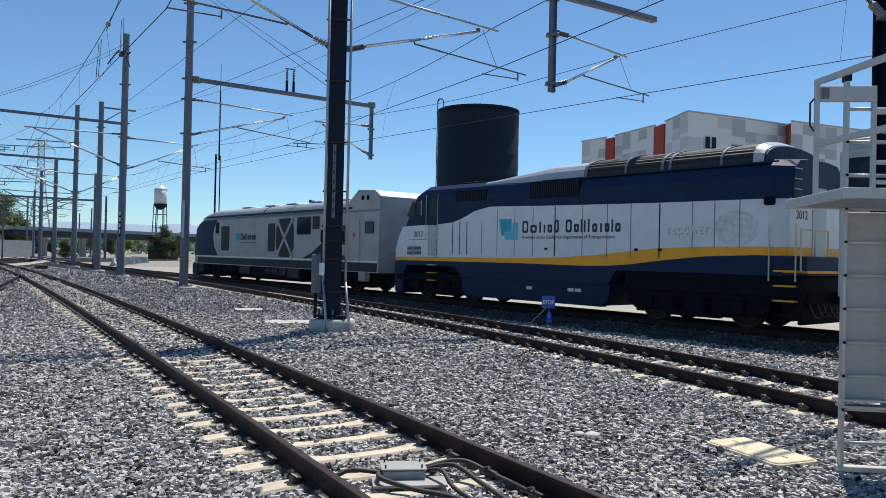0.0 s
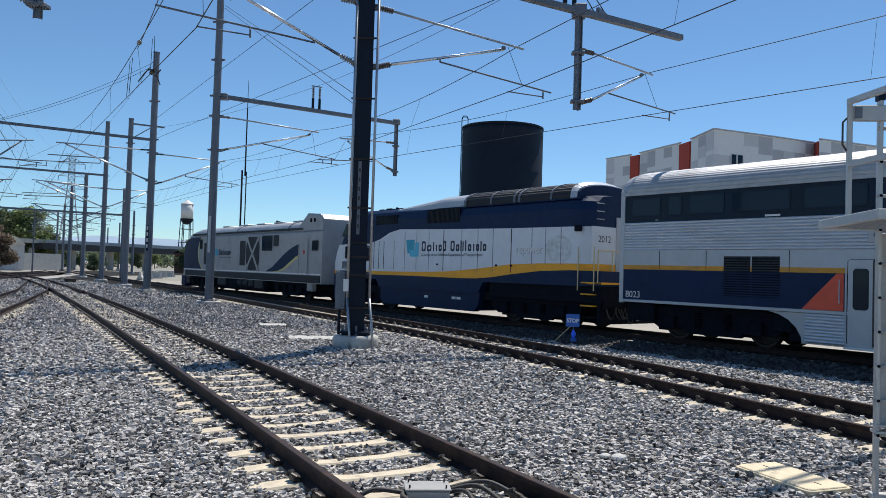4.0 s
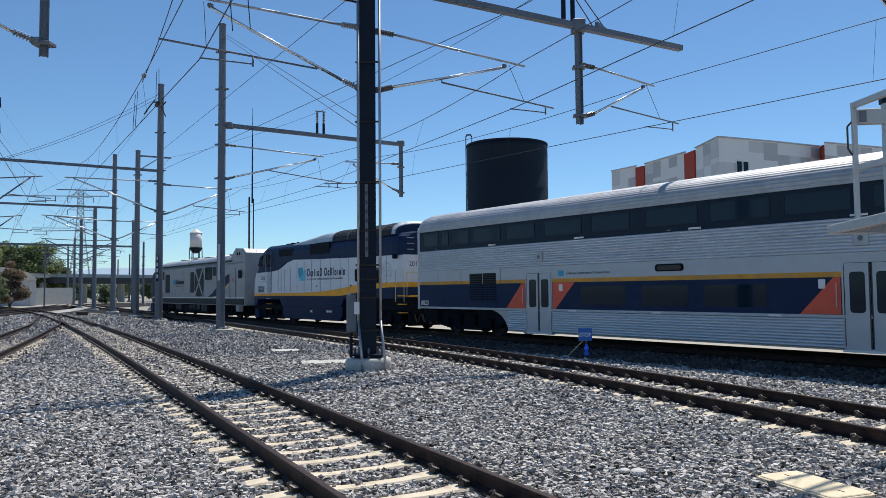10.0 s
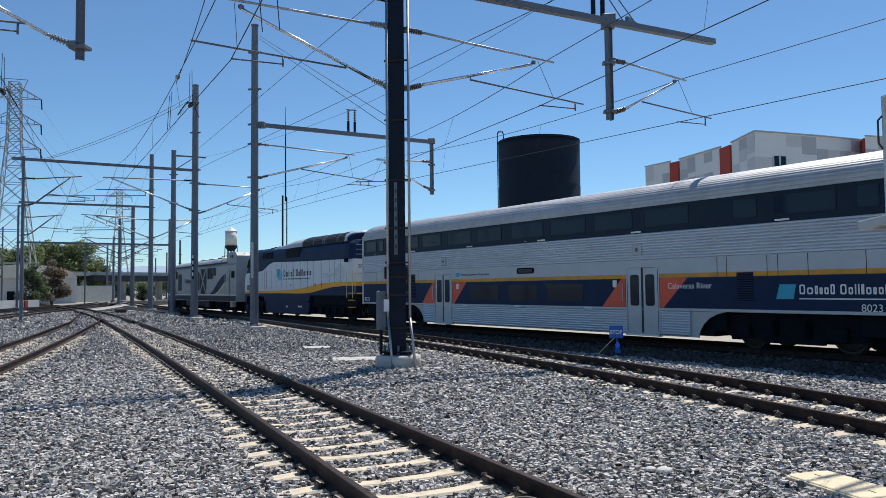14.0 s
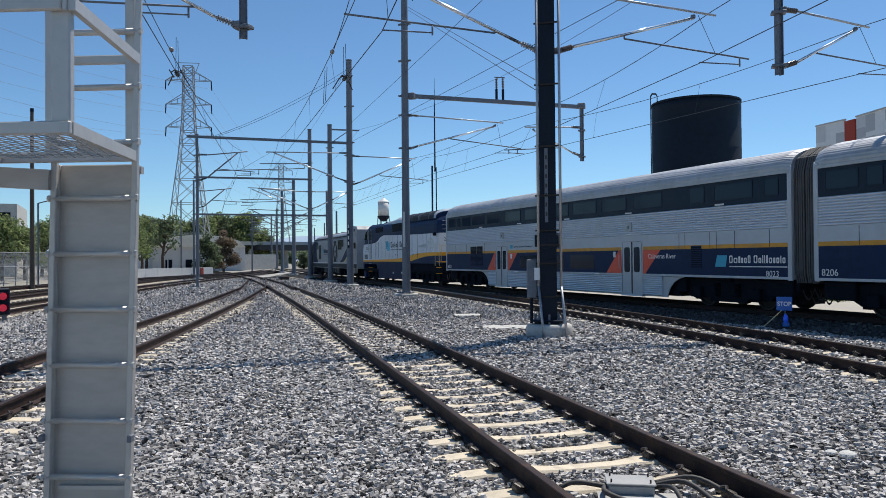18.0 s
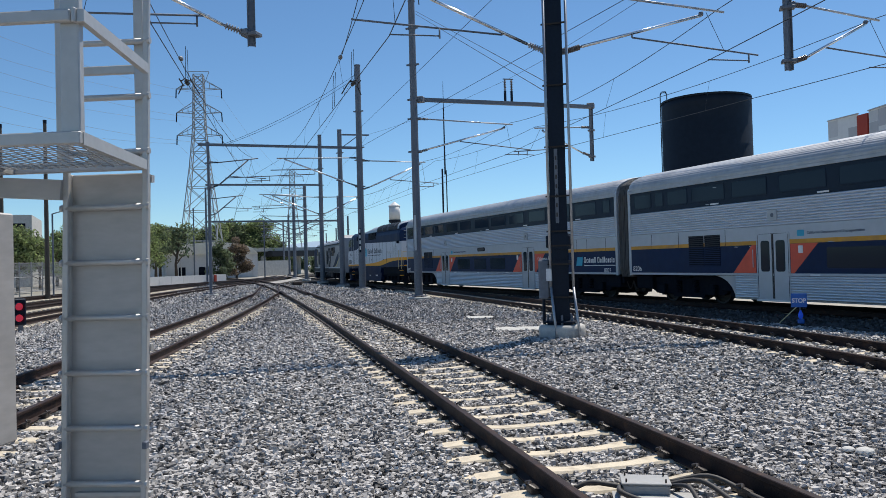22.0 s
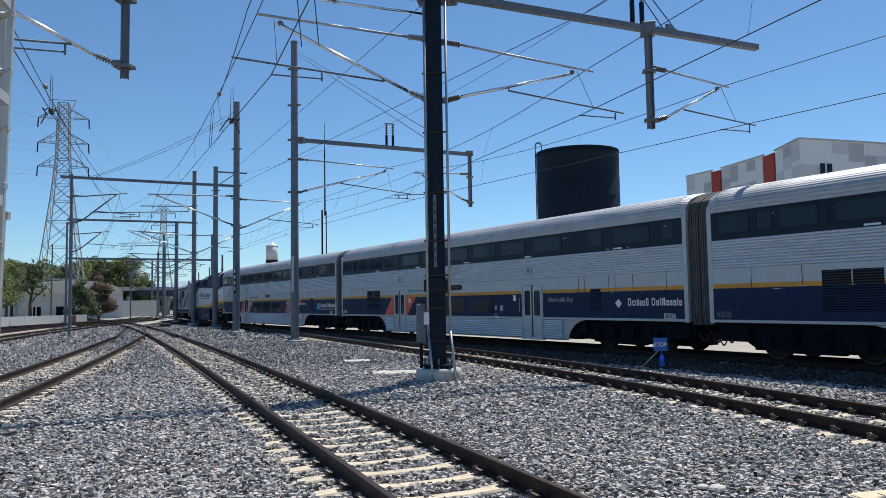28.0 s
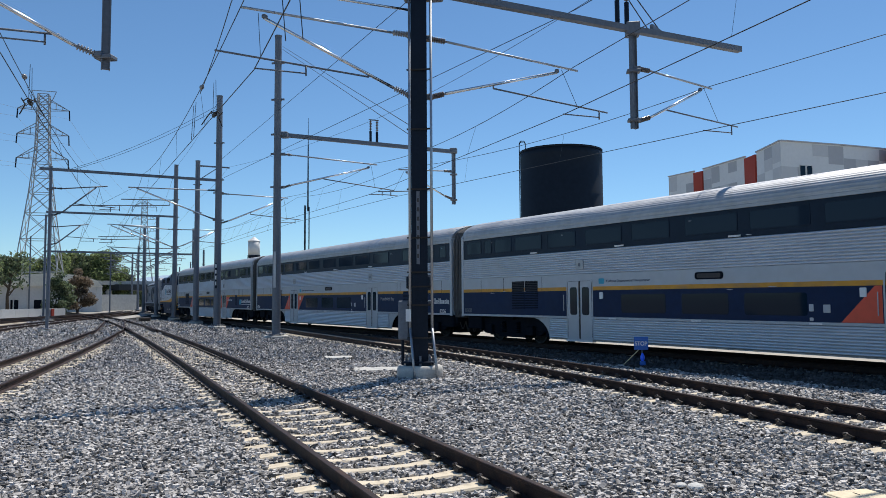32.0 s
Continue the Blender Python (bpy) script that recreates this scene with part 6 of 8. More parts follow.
for i in range(7):
    part("print_bar", boxes((-0.022, 0.022, -0.24, -0.235, 2.7 + 0.23 * i, 2.80 + 0.23 * i)), M_CABLE, mk)
# shackle plates low on the mast
for z in (1.6, 1.95, 2.25):
    part("band", boxes((-0.24, 0.24, -0.245, 0.245, z - 0.04, z + 0.04)), M_BLACKPOLE, black)
part("shroud", boxes((-0.3, 0.28, -0.24, 0.24, 1.95, 2.25), bevel=0.02), M_BLACKPOLE, black)

# cross beam of the black mast
PB = lambda k, z, a=0.0: local(across(BM, k, z, a), BM)
bm = bmesh.new()
bar(bm, PB(-11.0, 9.55), PB(11.2, 9.55), 0.2, 0.17)
part("cross_beam", bm, M_GALV_DULL, black, "long grey cross beam")
part("beam_saddle", boxes((-0.42, 0.42, -0.4, 0.4, 9.35, 9.75), bevel=0.03), M_GALV_DULL, black)
for sg in (-1, 1):
    p = PB(sg * 0.5, 9.55)
    part("beam_collar", boxes((p.x - 0.16, p.x + 0.16, p.y - 0.2, p.y + 0.2, 9.36, 9.74), bevel=0.03), M_GALV_DULL, black)
drop_post(black, BM, 6.88, 6.6, 9.5)
drop_post(black, BM, -7.22, 6.55, 9.5)
for k in (6.88, -7.22):
    p = PB(k, 9.5)
    part("beam_collar", boxes((p.x - 0.2, p.x + 0.2, p.y - 0.2, p.y + 0.2, 9.36, 9.74), bevel=0.02), M_GALV_DULL, black)
post_insulators(black, BM, (6.33, 6.68), 9.68, 1.3)
part("stub_arm", bar(bmesh.new(), PB(7.6, 9.75, 0.0), PB(8.5, 9.78, 0.5), 0.1, 0.14), M_GALV_DULL, black)
for o in (0.0, 0.25):
    pipe("guy_wire", PB(8.3 - o * 2, 9.85, 0.4), PB(6.2 - o, 11.6, 0.2), 0.016, black, M_WIRE)
cantilever(black, BM, -0.2, -1, 8.33, 6.79, (-4.43, 8.36), -3.89, 8.18, (-1.34, 7.12), (-5.0, 7.28), (-2.91, -4.12, 6.98), ins=M_INSUL_GREY)
cantilever(black, BM, 0.24, 1, 8.31, 6.80, (4.88, 8.06), 4.19, 7.93, (2.16, 7.24), (5.9, 6.97), (5.61, 4.37, 6.78), ins=M_INSUL)
cantilever(black, BM, 6.98, 1, 8.4, 6.86, (9.95, 8.14), 9.47, 8.02, (8.11, 7.28), (11.0, 7.04), (10.74, 9.55, 6.80), ins=M_INSUL)
cantilever(black, BM, -7.32, -1, 8.35, 6.85, (-10.9, 8.3), -10.2, 8.15, (-8.1, 7.17), (-11.6, 7.05), (-8.36, -9.3, 6.95), ins=M_INSUL_GREY)
pipe("spare_tube", PB(-0.23, 8.97), PB(-2.9, 8.92), 0.032, black, M_TUBE)
clamp(PB(-2.6, 8.95), black, 0.06)

# --- grey masts further along
GM, M2, M3, M4, M5 = (-12.92, 37.1), (-21.7, 50.2), (-28.1, 60.7), (-36.6, 74.0), (-45.3, 87.0)
grey = round_mast("catenary_mast", "tall grey tapered mast with a side beam", GM, 15.2, 0.215, 0.17, "overhead line masts", (7.4, 9.1, 10.1, 11.9, 13.8), 0.62)
part("marker", boxes((-0.06, 0.06, -0.30, -0.27, 2.3, 4.1)), M_SILVER, grey)
PG = lambda k, z, a=0.0: local(across(GM, k, z, a), GM)
part("side_beam", bar(bmesh.new(), PG(0.2, 10.1), PG(10.2, 10.0), 0.16, 0.2), M_GALV_DULL, grey, "grey side beam")
p = PG(0.35, 10.1)
part("beam_collar", boxes((p.x - 0.2, p.x + 0.2, p.y - 0.2, p.y + 0.2, 9.95, 10.25), bevel=0.03), M_GALV_DULL, grey)
p = PG(10.03, 10.05)
part("beam_collar", boxes((p.x - 0.2, p.x + 0.2, p.y - 0.2, p.y + 0.2, 9.92, 10.2), bevel=0.03), M_GALV_DULL, grey)
drop_post(grey, GM, 10.03, 7.0, 10.0)
post_insulators(grey, GM, (5.03, 5.4), 10.1, 1.25)
cantilever(grey, GM, 0.22, 1, 9.1, 7.4, (5.4, 8.92), 4.92, 8.72, (2.44, 7.96), (6.39, 7.58), (6.2, 4.93, 7.3), thick=1.15)
cantilever(grey, GM, 9.92, -1, 8.87, 7.33, (6.65, 8.75), 7.14, 8.6, (8.7, 7.7), (5.46, 7.47), (5.7, 6.6, 7.3), thick=1.15)

m2 = round_mast("catenary_mast", "grey mast carrying a portal beam", M2, 15.9, 0.25, 0.2, "overhead line masts", (7.2, 9.1, 10.0, 12.6), 0.6)
P2 = lambda k, z, a=0.0: local(across(M2, k, z, a), M2)
part("portal_beam", bar(bmesh.new(), P2(-11.0, 10.05), P2(0.1, 9.97), 0.15, 0.17), M_GALV_DULL, m2, "grey portal beam")
part("marker", boxes((-0.07, 0.07, -0.28, -0.25, 2.5, 4.2)), M_BLACKPOLE, m2)
for i in range(4):
    part("print_bar", boxes((-0.045, 0.045, -0.29, -0.28, 2.7 + 0.4 * i, 2.95 + 0.4 * i)), M_WHITE_SIGN, m2)
cantilever(m2, M2, -0.22, -1, 9.26, 7.27, (-5.8, 9.16), -5.25, 9.1, (-3.19, 8.08), (-9.26, 7.78), (-6.3, -7.5, 7.6), thick=1.25, ins=M_BLACKPOLE)
cantilever(m2, M2, 0.22, 1, 9.06, 7.05, (4.85, 8.99), 4.42, 8.82, (2.2, 7.7), (5.8, 7.45), (5.4, 4.0, 7.2), thick=1.25, ins=M_BLACKPOLE)
lm = round_mast("catenary_mast", "slim grey portal mast beyond the joining tracks", across(M2, -10.35, 0)[:2], 10.2, 0.10, 0.085, "overhead line masts", (7.1, 8.8), 0.5)
LM = tuple(across(M2, -10.35, 0)[:2])
cantilever(lm, LM, 0.15, 1, 8.85, 7.15, (3.3, 9.15), 2.6, 9.0, (1.4, 7.9), (3.8, 7.75), (3.5, 2.6, 7.5), thick=1.2, tubes=M_GALV_DULL, ins=M_BLACKPOLE)
m3 = round_mast("catenary_mast", "grey mast close beside the train", M3, 13.4, 0.24, 0.19, "overhead line masts", (6.9, 9.0, 11.4), 0.6)
P3 = lambda k, z, a=0.0: local(across(M3, k, z, a), M3)
part("bracket_arm", bar(bmesh.new(), P3(0.1, 13.0), P3(2.6, 13.0), 0.12, 0.12), M_GALV_DULL, m3)
part("bracket_brace", bar(bmesh.new(), P3(0.1, 11.8), P3(1.6, 12.9), 0.07, 0.07), M_GALV_DULL, m3)
m4 = round_mast("catenary_mast", "grey mast carrying a far portal beam", M4, 15.6, 0.25, 0.2, "overhead line masts", (7.1, 10.2, 12.0), 0.6)
P4 = lambda k, z, a=0.0: local(across(M4, k, z, a), M4)
part("portal_beam", bar(bmesh.new(), P4(-11.8, 10.25), P4(0.1, 10.25), 0.16, 0.19), M_GALV_DULL, m4)
cantilever(m4, M4, -0.2, -1, 8.95, 7.16, (-5.4, 9.2), -5.03, 9.07, (-2.6, 7.9), (-7.0, 7.7), (-6.0, -7.1, 7.4), thick=1.6)
cantilever(m4, M4, 0.2, 1, 8.95, 7.16, (4.4, 9.0), 3.9, 8.85, (2.0, 7.8), (5.0, 7.6), (4.6, 3.4, 7.3), thick=1.5)
part("upper_arm", bar(bmesh.new(), P4(-5.2, 11.8), P4(0, 11.95), 0.09, 0.09), M_GALV_DULL, m4)
lm2 = round_mast("catenary_mast", "slim grey far portal mast", across(M4, -11.4, 0)[:2], 10.4, 0.14, 0.12, "overhead line masts", (7.1,), 0.5)
LM2 = tuple(across(M4, -11.4, 0)[:2])
cantilever(lm2, LM2, 0.15, 1, 8.85, 7.15, (3.3, 9.15), 2.6, 9.0, (1.4, 7.9), (4.2, 7.75), (3.8, 2.6, 7.5), thick=1.5, tubes=M_GALV_DULL, ins=M_BLACKPOLE)
m5 = round_mast("catenary_mast", "far grey mast with a low cross beam", M5, 11.7, 0.24, 0.2, "overhead line masts", (7.2, 9.2), 0.55)
P5 = lambda k, z, a=0.0: local(across(M5, k, z, a), M5)
part("portal_beam", bar(bmesh.new(), P5(-12.0, 7.35), P5(4.2, 7.3), 0.18, 0.22), M_GALV_DULL, m5)
cantilever(m5, M5, -0.2, -1, 10.6, 8.6, (-5.6, 10.7), -5.1, 10.5, (-2.6, 9.3), (-6.5, 9.2), (-5.6, -6.6, 9.0), thick=1.6)
lm3 = round_mast("catenary_mast", "far slim portal mast", across(M5, -12.0, 0)[:2], 11.5, 0.13, 0.11, "overhead line masts", (7.3,), 0.5)
part("end_mast", tube(bmesh.new(), P5(4.2, -0.2), P5(4.2, 10.5), 0.16), M_GALV_DULL, m5)
# more of the row, far off
for i, (x, y, top) in enumerate(((-54.5, 101.0, 11.8), (-63.0, 117.0, 11.5), (-74.0, 135.0, 11.8), (-88.0, 158.0, 12.0))):
    mm = round_mast("catenary_mast", "distant grey mast of the same row", (x, y), top, 0.22, 0.18, "overhead line masts", (7.0, 9.0), 0.5)
    for sg in (-1, 1):
        cantilever(mm, (x, y), sg * 0.2, sg, 9.0, 7.1, (sg * 4.8, 9.1), sg * 4.3, 8.95, (sg * 2.2, 7.8), (sg * 5.6, 7.6), (sg * 5.0, sg * 3.8, 7.3), thick=1.8, tubes=M_GALV_DULL, ins=M_BLACKPOLE)
for i, (x, y, top) in enumerate(((-58.0, 128.0, 10.5), (-70.0, 150.0, 10.5), (-84.0, 178.0, 11.0), (-100.0, 205.0, 11.0))):
    round_mast("catenary_mast", "distant dark mast beyond the train", (x, y), top, 0.2, 0.16, "overhead line masts", (6.5, 8.0), 0.5)

# --- the second black mast behind the right-hand ladder cabinet
RM = (7.85, 13.6)
rblack = thing("catenary_mast", "black steel mast behind the ladder cabinet", "catenary mast", pose(RM[0], RM[1], 0), "overhead line masts")
wide_flange(rblack, -0.2, 10.2, 20)
part("foundation", lathe(bmesh.new(), [(0.55, -0.5), (0.55, -0.05), (0.5, 0.0)], n=24), M_CONCRETE, rblack, smooth=True)
cantilever(rblack, RM, -0.2, -1, 8.3, 6.12, (-4.6, 8.4), -4.0, 8.2, (-1.3, 7.0), (-4.9, 7.0), (-3.0, -4.1, 6.9), ins=M_INSUL_GREY)
part("strut_channel", boxes((-0.27, 0.27, -0.27, -0.24, 4.0, 4.05)), M_GALV, rblack)


# --- wires
def wire(nm, label, pts, r=0.011, sag=None):
    """A wire through points; sag in metres per span."""
    ob_bm = bmesh.new()
    dense = []
    for i, (a, b) in enumerate(zip(pts, pts[1:])):
        a, b = Vector(a), Vector(b)
        s_ = 0.0 if sag is None else (sag if isinstance(sag, float) else sag[i])
        n = 14 if s_ else max(1, int((b - a).length / 25))
        for k in range(n):
            f = k / n
            p_ = a.lerp(b, f)
            p_.z -= 4 * s_ * f * (1 - f)
            dense.append(p_)
    dense.append(Vector(pts[-1]))
    rings = []
    for i, p_ in enumerate(dense):
        d = (dense[min(i + 1, len(dense) - 1)] - dense[max(i - 1, 0)]).normalized()
        q = d.to_track_quat("Z", "Y")
        rings.append([p_ + q @ Vector((r * math.cos(2 * math.pi * j / 5), r * math.sin(2 * math.pi * j / 5), 0)) for j in range(5)])
    return tagged(part(nm, loft(ob_bm, rings), M_WIRE), label, "overhead wire")


def catenary(contact, messenger, sags, label, r=0.012):
    """Contact wire, messenger and droppers of one track."""
    c = wire("contact_wire", "thin contact wire over the " + label, contact, r)
    m = wire("messenger_wire", "sagging messenger wire over the " + label, messenger, r * 0.95, sags)
    for i in range(len(contact) - 1):
        a0, a1, b0, b1 = (Vector(v) for v in (contact[i], contact[i + 1], messenger[i], messenger[i + 1]))
        n = max(2, int((a1 - a0).length / 6.5))
        for k in range(1, n):
            f = k / n
            lo, hi = a0.lerp(a1, f), b0.lerp(b1, f)
            hi.z -= 4 * sags[i] * f * (1 - f)
            part("dropper", tube(bmesh.new(), lo, hi, 0.005, n=4, caps=False), M_WIRE, m)


def back(p, line, s, off, z):
    return tuple(beside(line, s, off, z))


catenary([back(None, LINE_A, -38, -1.0, 6.95), across(BM, -4.12, 6.95), across(M2, -5.25, 8.1), across(M4, -5.6, 7.6), across(M5, -6.6, 7.6), (-80, 140, 7.5)],
         [back(None, LINE_A, -38, -1.0, 8.6), across(BM, -4.4, 8.45), across(M2, -4.9, 10.1), across(M4, -5.2, 9.4), across(M5, -5.2, 9.2), (-79, 140, 9.2)], [0.9, 0.7, 0.5, 0.3, 0.6], "near track")
catenary([(28.3, -31.9, 6.95), across(BM, 4.37, 6.76), across(GM, 4.93, 7.27), across(M2, 4.0, 7.18), across(M4, 3.4, 7.28), (-76, 140, 7.3)],
         [(28.0, -31.9, 9.6), across(BM, 4.75, 8.15), across(GM, 5.25, 9.0), across(M2, 4.7, 9.05), across(M4, 4.2, 9.05), (-75.5, 140, 9.0)], [0.35, 0.5, 0.3, 0.5, 0.7], "middle track")
catenary([(45.9, -19.9, 6.85), across(BM, 9.55, 6.78), across(GM, 6.6, 7.28), across(M2, 5.2, 7.2), across(M4, 4.0, 7.3)],
         [(45.5, -20.5, 10.0), across(BM, 9.85, 8.2), across(GM, 6.7, 8.82), across(M2, 5.6, 9.1), across(M4, 4.6, 9.1)], [0.1, 0.4, 0.3, 0.4], "train's track")
catenary([across(BM, -9.3, 6.93, -40), across(BM, -9.3, 6.93), across(LM, 2.6, 7.48), across(LM2, 2.6, 7.48), (-98, 150, 7.5)],
         [across(BM, -9.6, 8.5, -40), across(BM, -9.8, 8.4), across(LM, 2.9, 9.2), across(LM2, 2.9, 9.2), (-97, 150, 9.2)], [0.9, 0.9, 0.6, 0.7], "side track")
# feeders and stays
wire("feeder_wire", "twin feeder wires between two masts", [across(GM, 0.22, 14.7), across(BM, -0.2, 6.0)], 0.010)
wire("feeder_wire", "twin feeder wires between two masts", [across(GM, 0.22, 14.55), across(BM, -0.2, 5.75)], 0.010)
wire("feeder_wire", "long single feeder wire from the portal mast", [across(M2, 0.1, 11.4), (-4.71, 24.7, 11.2), (9.0, 4.1, 11.0)], 0.011)
wire("feeder_wire", "long single feeder wire beside the masts", [across(M2, 0.2, 10.1), across(BM, 4.85, 9.82), (21.0, -10.0, 9.6)], 0.012)
wire("feeder_wire", "feeder wire over the post insulators", [across(BM, 6.5, 11.0, -30), across(BM, 6.5, 10.98), across(GM, 5.2, 11.35), across(M3, 2.5, 13.05), across(M4, 2.5, 12.5), (-70, 135, 12.5)], 0.009, 0.25)
for o in (0.0, 0.25):
    wire("feeder_wire", "slack twin feeder from the mast top to the portal beam", [across(M2, -0.2, 15.2 - o), across(M2, -9.2 + o, 10.15)], 0.012, 0.35)
wire("feeder_wire", "far feeder wire at mast tops", [across(M2, 0, 15.7), across(M4, 0, 15.4), across(M5, 0, 11.6), (-74, 135, 11.7)], 0.010, 0.3)
wire("messenger_wire", "second messenger wire beside the first", [back(None, LINE_A, -38, -1.25, 8.6), across(BM, -4.65, 8.43), (-10.3, 22.4, 8.15)], 0.011, [0.9, 0.1])
for o in (0.0, 0.28):
    wire("jumper_wire", "upright jumper wire down to the contact wire", [across(BM, -3.95 + o, 6.95, -2.2 - o), across(BM, -4.1 + o, 8.3, -2.3 - o), across(BM, -4.3 + o, 9.6, -3.0)], 0.011)
for o in (0.0, 0.5):
    wire("jumper_wire", "looped jumper wire between messenger and contact wire", [(-10.9 - o * 0.55, 23.4 + o * 0.85, 8.15), (-10.85 - o * 0.55, 23.2 + o * 0.85, 7.4), (-11.2 - o * 0.55, 23.9 + o * 0.85, 7.12)], 0.011)

# insulated sections hung in the wires
for (a, b, f), nm in ((((across(BM, -4.4, 8.45)), across(M2, -4.9, 10.1), 0.19), "near"), ((across(BM, -9.8, 8.4), across(LM, 2.9, 9.2), 0.195), "left")):
    p = Vector(a).lerp(Vector(b), f)
    p.z -= 4 * 0.75 * f * (1 - f)
    d = (Vector(b) - Vector(a)).normalized()
    tagged(part("line_insulator", turned(bmesh.new(), p - d * 0.2, p + d * 0.2, [(0.02, 0), (0.06, 0.25), (0.075, 0.5), (0.06, 0.75), (0.02, 1)], n=12), M_INSUL_GREY, smooth=True), "white egg insulator strung in the wire", "insulator")
for a, b, f in ((across(BM, -4.12, 6.95), across(M2, -5.25, 8.1), 0.15), (across(BM, -9.3, 6.93), across(LM, 2.6, 7.48), 0.155)):
    p = Vector(a).lerp(Vector(b), f)
    d = (Vector(b) - Vector(a)).normalized()
    s_ = d.cross(Vector((0, 0, 1)))
    si = thing("section_insulator", "black section insulator with arcing horns", "insulator", Matrix.Translation(p))
    for o in (-0.15, 0.15):
        part("skid", tube(bmesh.new(), -d * 0.45 + s_ * o, d * 0.45 + s_ * o, 0.02, n=6), M_WIRE, si)
        part("horn", tube(bmesh.new(), d * 0.25 + s_ * o, d * 0.42 + s_ * o * 2 - Vector((0, 0, 0.25)), 0.017, n=6), M_WIRE, si)
        part("arm", tube(bmesh.new(), -d * 0.5, -d * 0.15 + s_ * o, 0.017, n=6), M_WIRE, si)
        part("hanger", tube(bmesh.new(), d * o * 2, d * o * 1.2 + Vector((0, 0, 1.0)), 0.008, n=5), M_WIRE, si)
    part("body", turned(bmesh.new(), -d * 0.26, d * 0.26, [(0.03, 0), (0.06, 0.2), (0.06, 0.8), (0.03, 1)], n=8), M_WIRE, si)


# ---------------------------------------------------------------- the surroundings
M_TANK = mat("black_tank_coating", (0.010, 0.016, 0.026), 0.6, spread=0.25, grain=2, stain=0.25, bump=0.03, spec=0.2)
M_FACADE = [mat("facade_panel_%s" % n, c, 0.8, spread=0.05, grain=2, stain=0.3, bump=0.05) for n, c in (("light", (0.74, 0.74, 0.74)), ("mid", (0.60, 0.60, 0.61)), ("dark", (0.47, 0.47, 0.49)))]
M_REDWALL = mat("red_render", (0.40, 0.05, 0.028), 0.75, spread=0.06, grain=2, stain=0.3)
M_BARK = mat("bark", (0.10, 0.075, 0.055), 0.9, spread=0.3, grain=8, bump=0.4)
M_LEAF = [mat("leaves_%s" % n, c, 0.65, spread=0.5, grain=1.2, stain=0.5, bump=0, per_island=0.6) for n, c in (("green", (0.15, 0.195, 0.09)), ("bright", (0.20, 0.25, 0.105)), ("dark", (0.12, 0.155, 0.085)), ("russet", (0.20, 0.155, 0.11)))]
for m_ in M_LEAF:
    # light passes through the leaves
    nt_ = m_.node_tree
    pr = nt_.nodes["Principled BSDF"]
    tl, mx_ = nt_.nodes.new("ShaderNodeBsdfTranslucent"), nt_.nodes.new("ShaderNodeMixShader")
    nt_.links.new(pr.inputs["Base Color"].links[0].from_socket, tl.inputs["Color"])
    mx_.inputs[0].default_value = 0.55
    nt_.links.new(pr.outputs[0], mx_.inputs[1])
    nt_.links.new(tl.outputs[0], mx_.inputs[2])
    nt_.links.new(mx_.outputs[0], nt_.nodes["Material Output"].inputs["Surface"])
M_WAREHOUSE = mat("warehouse_wall", (0.62, 0.61, 0.60), 0.8, spread=0.1, grain=3, stain=0.4)
M_WAREROOF = mat("warehouse_roof", (0.76, 0.70, 0.58), 0.7, spread=0.15, grain=3, stain=0.4)
M_WHITEWALL = mat("white_wall", (0.70, 0.69, 0.66), 0.8, spread=0.08, grain=4, stain=0.5)
# blue distance haze is put into the hills' own colour
M_HILL = mat("haze_blue_hills", (0.30, 0.40, 0.52), 1.0, spread=0.12, grain=0.02, stain=0.004, bump=0)
M_LATTICE = mat("pylon_steel", (0.30, 0.33, 0.36), 0.6, 0.3, spread=0.15)
M_WOODPOLE = mat("weathered_wood_pole", (0.09, 0.075, 0.06), 0.9, spread=0.3, grain=10)
M_FENCE = mat("chain_link", (0.30, 0.30, 0.30), 0.6, 0.3, spread=0.2)
M_TOWERTANK = mat("white_tank_paint", (0.66, 0.66, 0.65), 0.6, spread=0.08, grain=1, stain=0.3)


def polar(az, d, z=0.0):
    a = radians(az)
    return Vector((-math.sin(a) * d, math.cos(a) * d, z))


# black storage tank with its ladder cage and roof rail
TKC = polar(-2.02, 95.0)
tank = thing("storage_tank", "tall black cylindrical storage tank behind the train", "storage tank", pose(TKC.x, TKC.y, -0.3))
bm = bmesh.new()
R = 5.04
n = 48
zs = [0, 2.4, 2.43, 4.8, 4.83, 7.2, 7.23, 9.6, 9.63, 12, 12.03, 14.4, 14.43, 16.8, 16.83, 19.2, 20.05]
lathe(bm, [(R if i % 2 == 0 else R + 0.02, z) for i, z in enumerate(zs)], n=n)
part("shell", bm, M_TANK, tank, "black riveted shell", smooth=True)
part("rim", lathe(bmesh.new(), [(R + 0.06, 19.9), (R + 0.06, 20.12), (R - 0.05, 20.14)], n=n), M_TANK, tank)
for sx in (-0.3, 0.3):
    bm = bmesh.new()
    th = radians(194)
    px, py = (R + 0.22) * math.cos(th), (R + 0.22) * math.sin(th) + sx
    tube(bm, (px, py, 0), (px, py, 21.0), 0.05, n=6)
    part("ladder_stile", bm, M_TANK, tank)
    pts = [Vector((px, py, 21.0)), Vector((px + 0.15, py, 21.3)), Vector((px + 0.6, py, 21.3)), Vector((px + 0.75, py, 21.0)), Vector((px + 0.75, py, 20.1))]
    bm = bmesh.new()
    for a, b in zip(pts, pts[1:]):
        tube(bm, a, b, 0.05, n=6)
    part("ladder_hoop", bm, M_TANK, tank)
bm = bmesh.new()
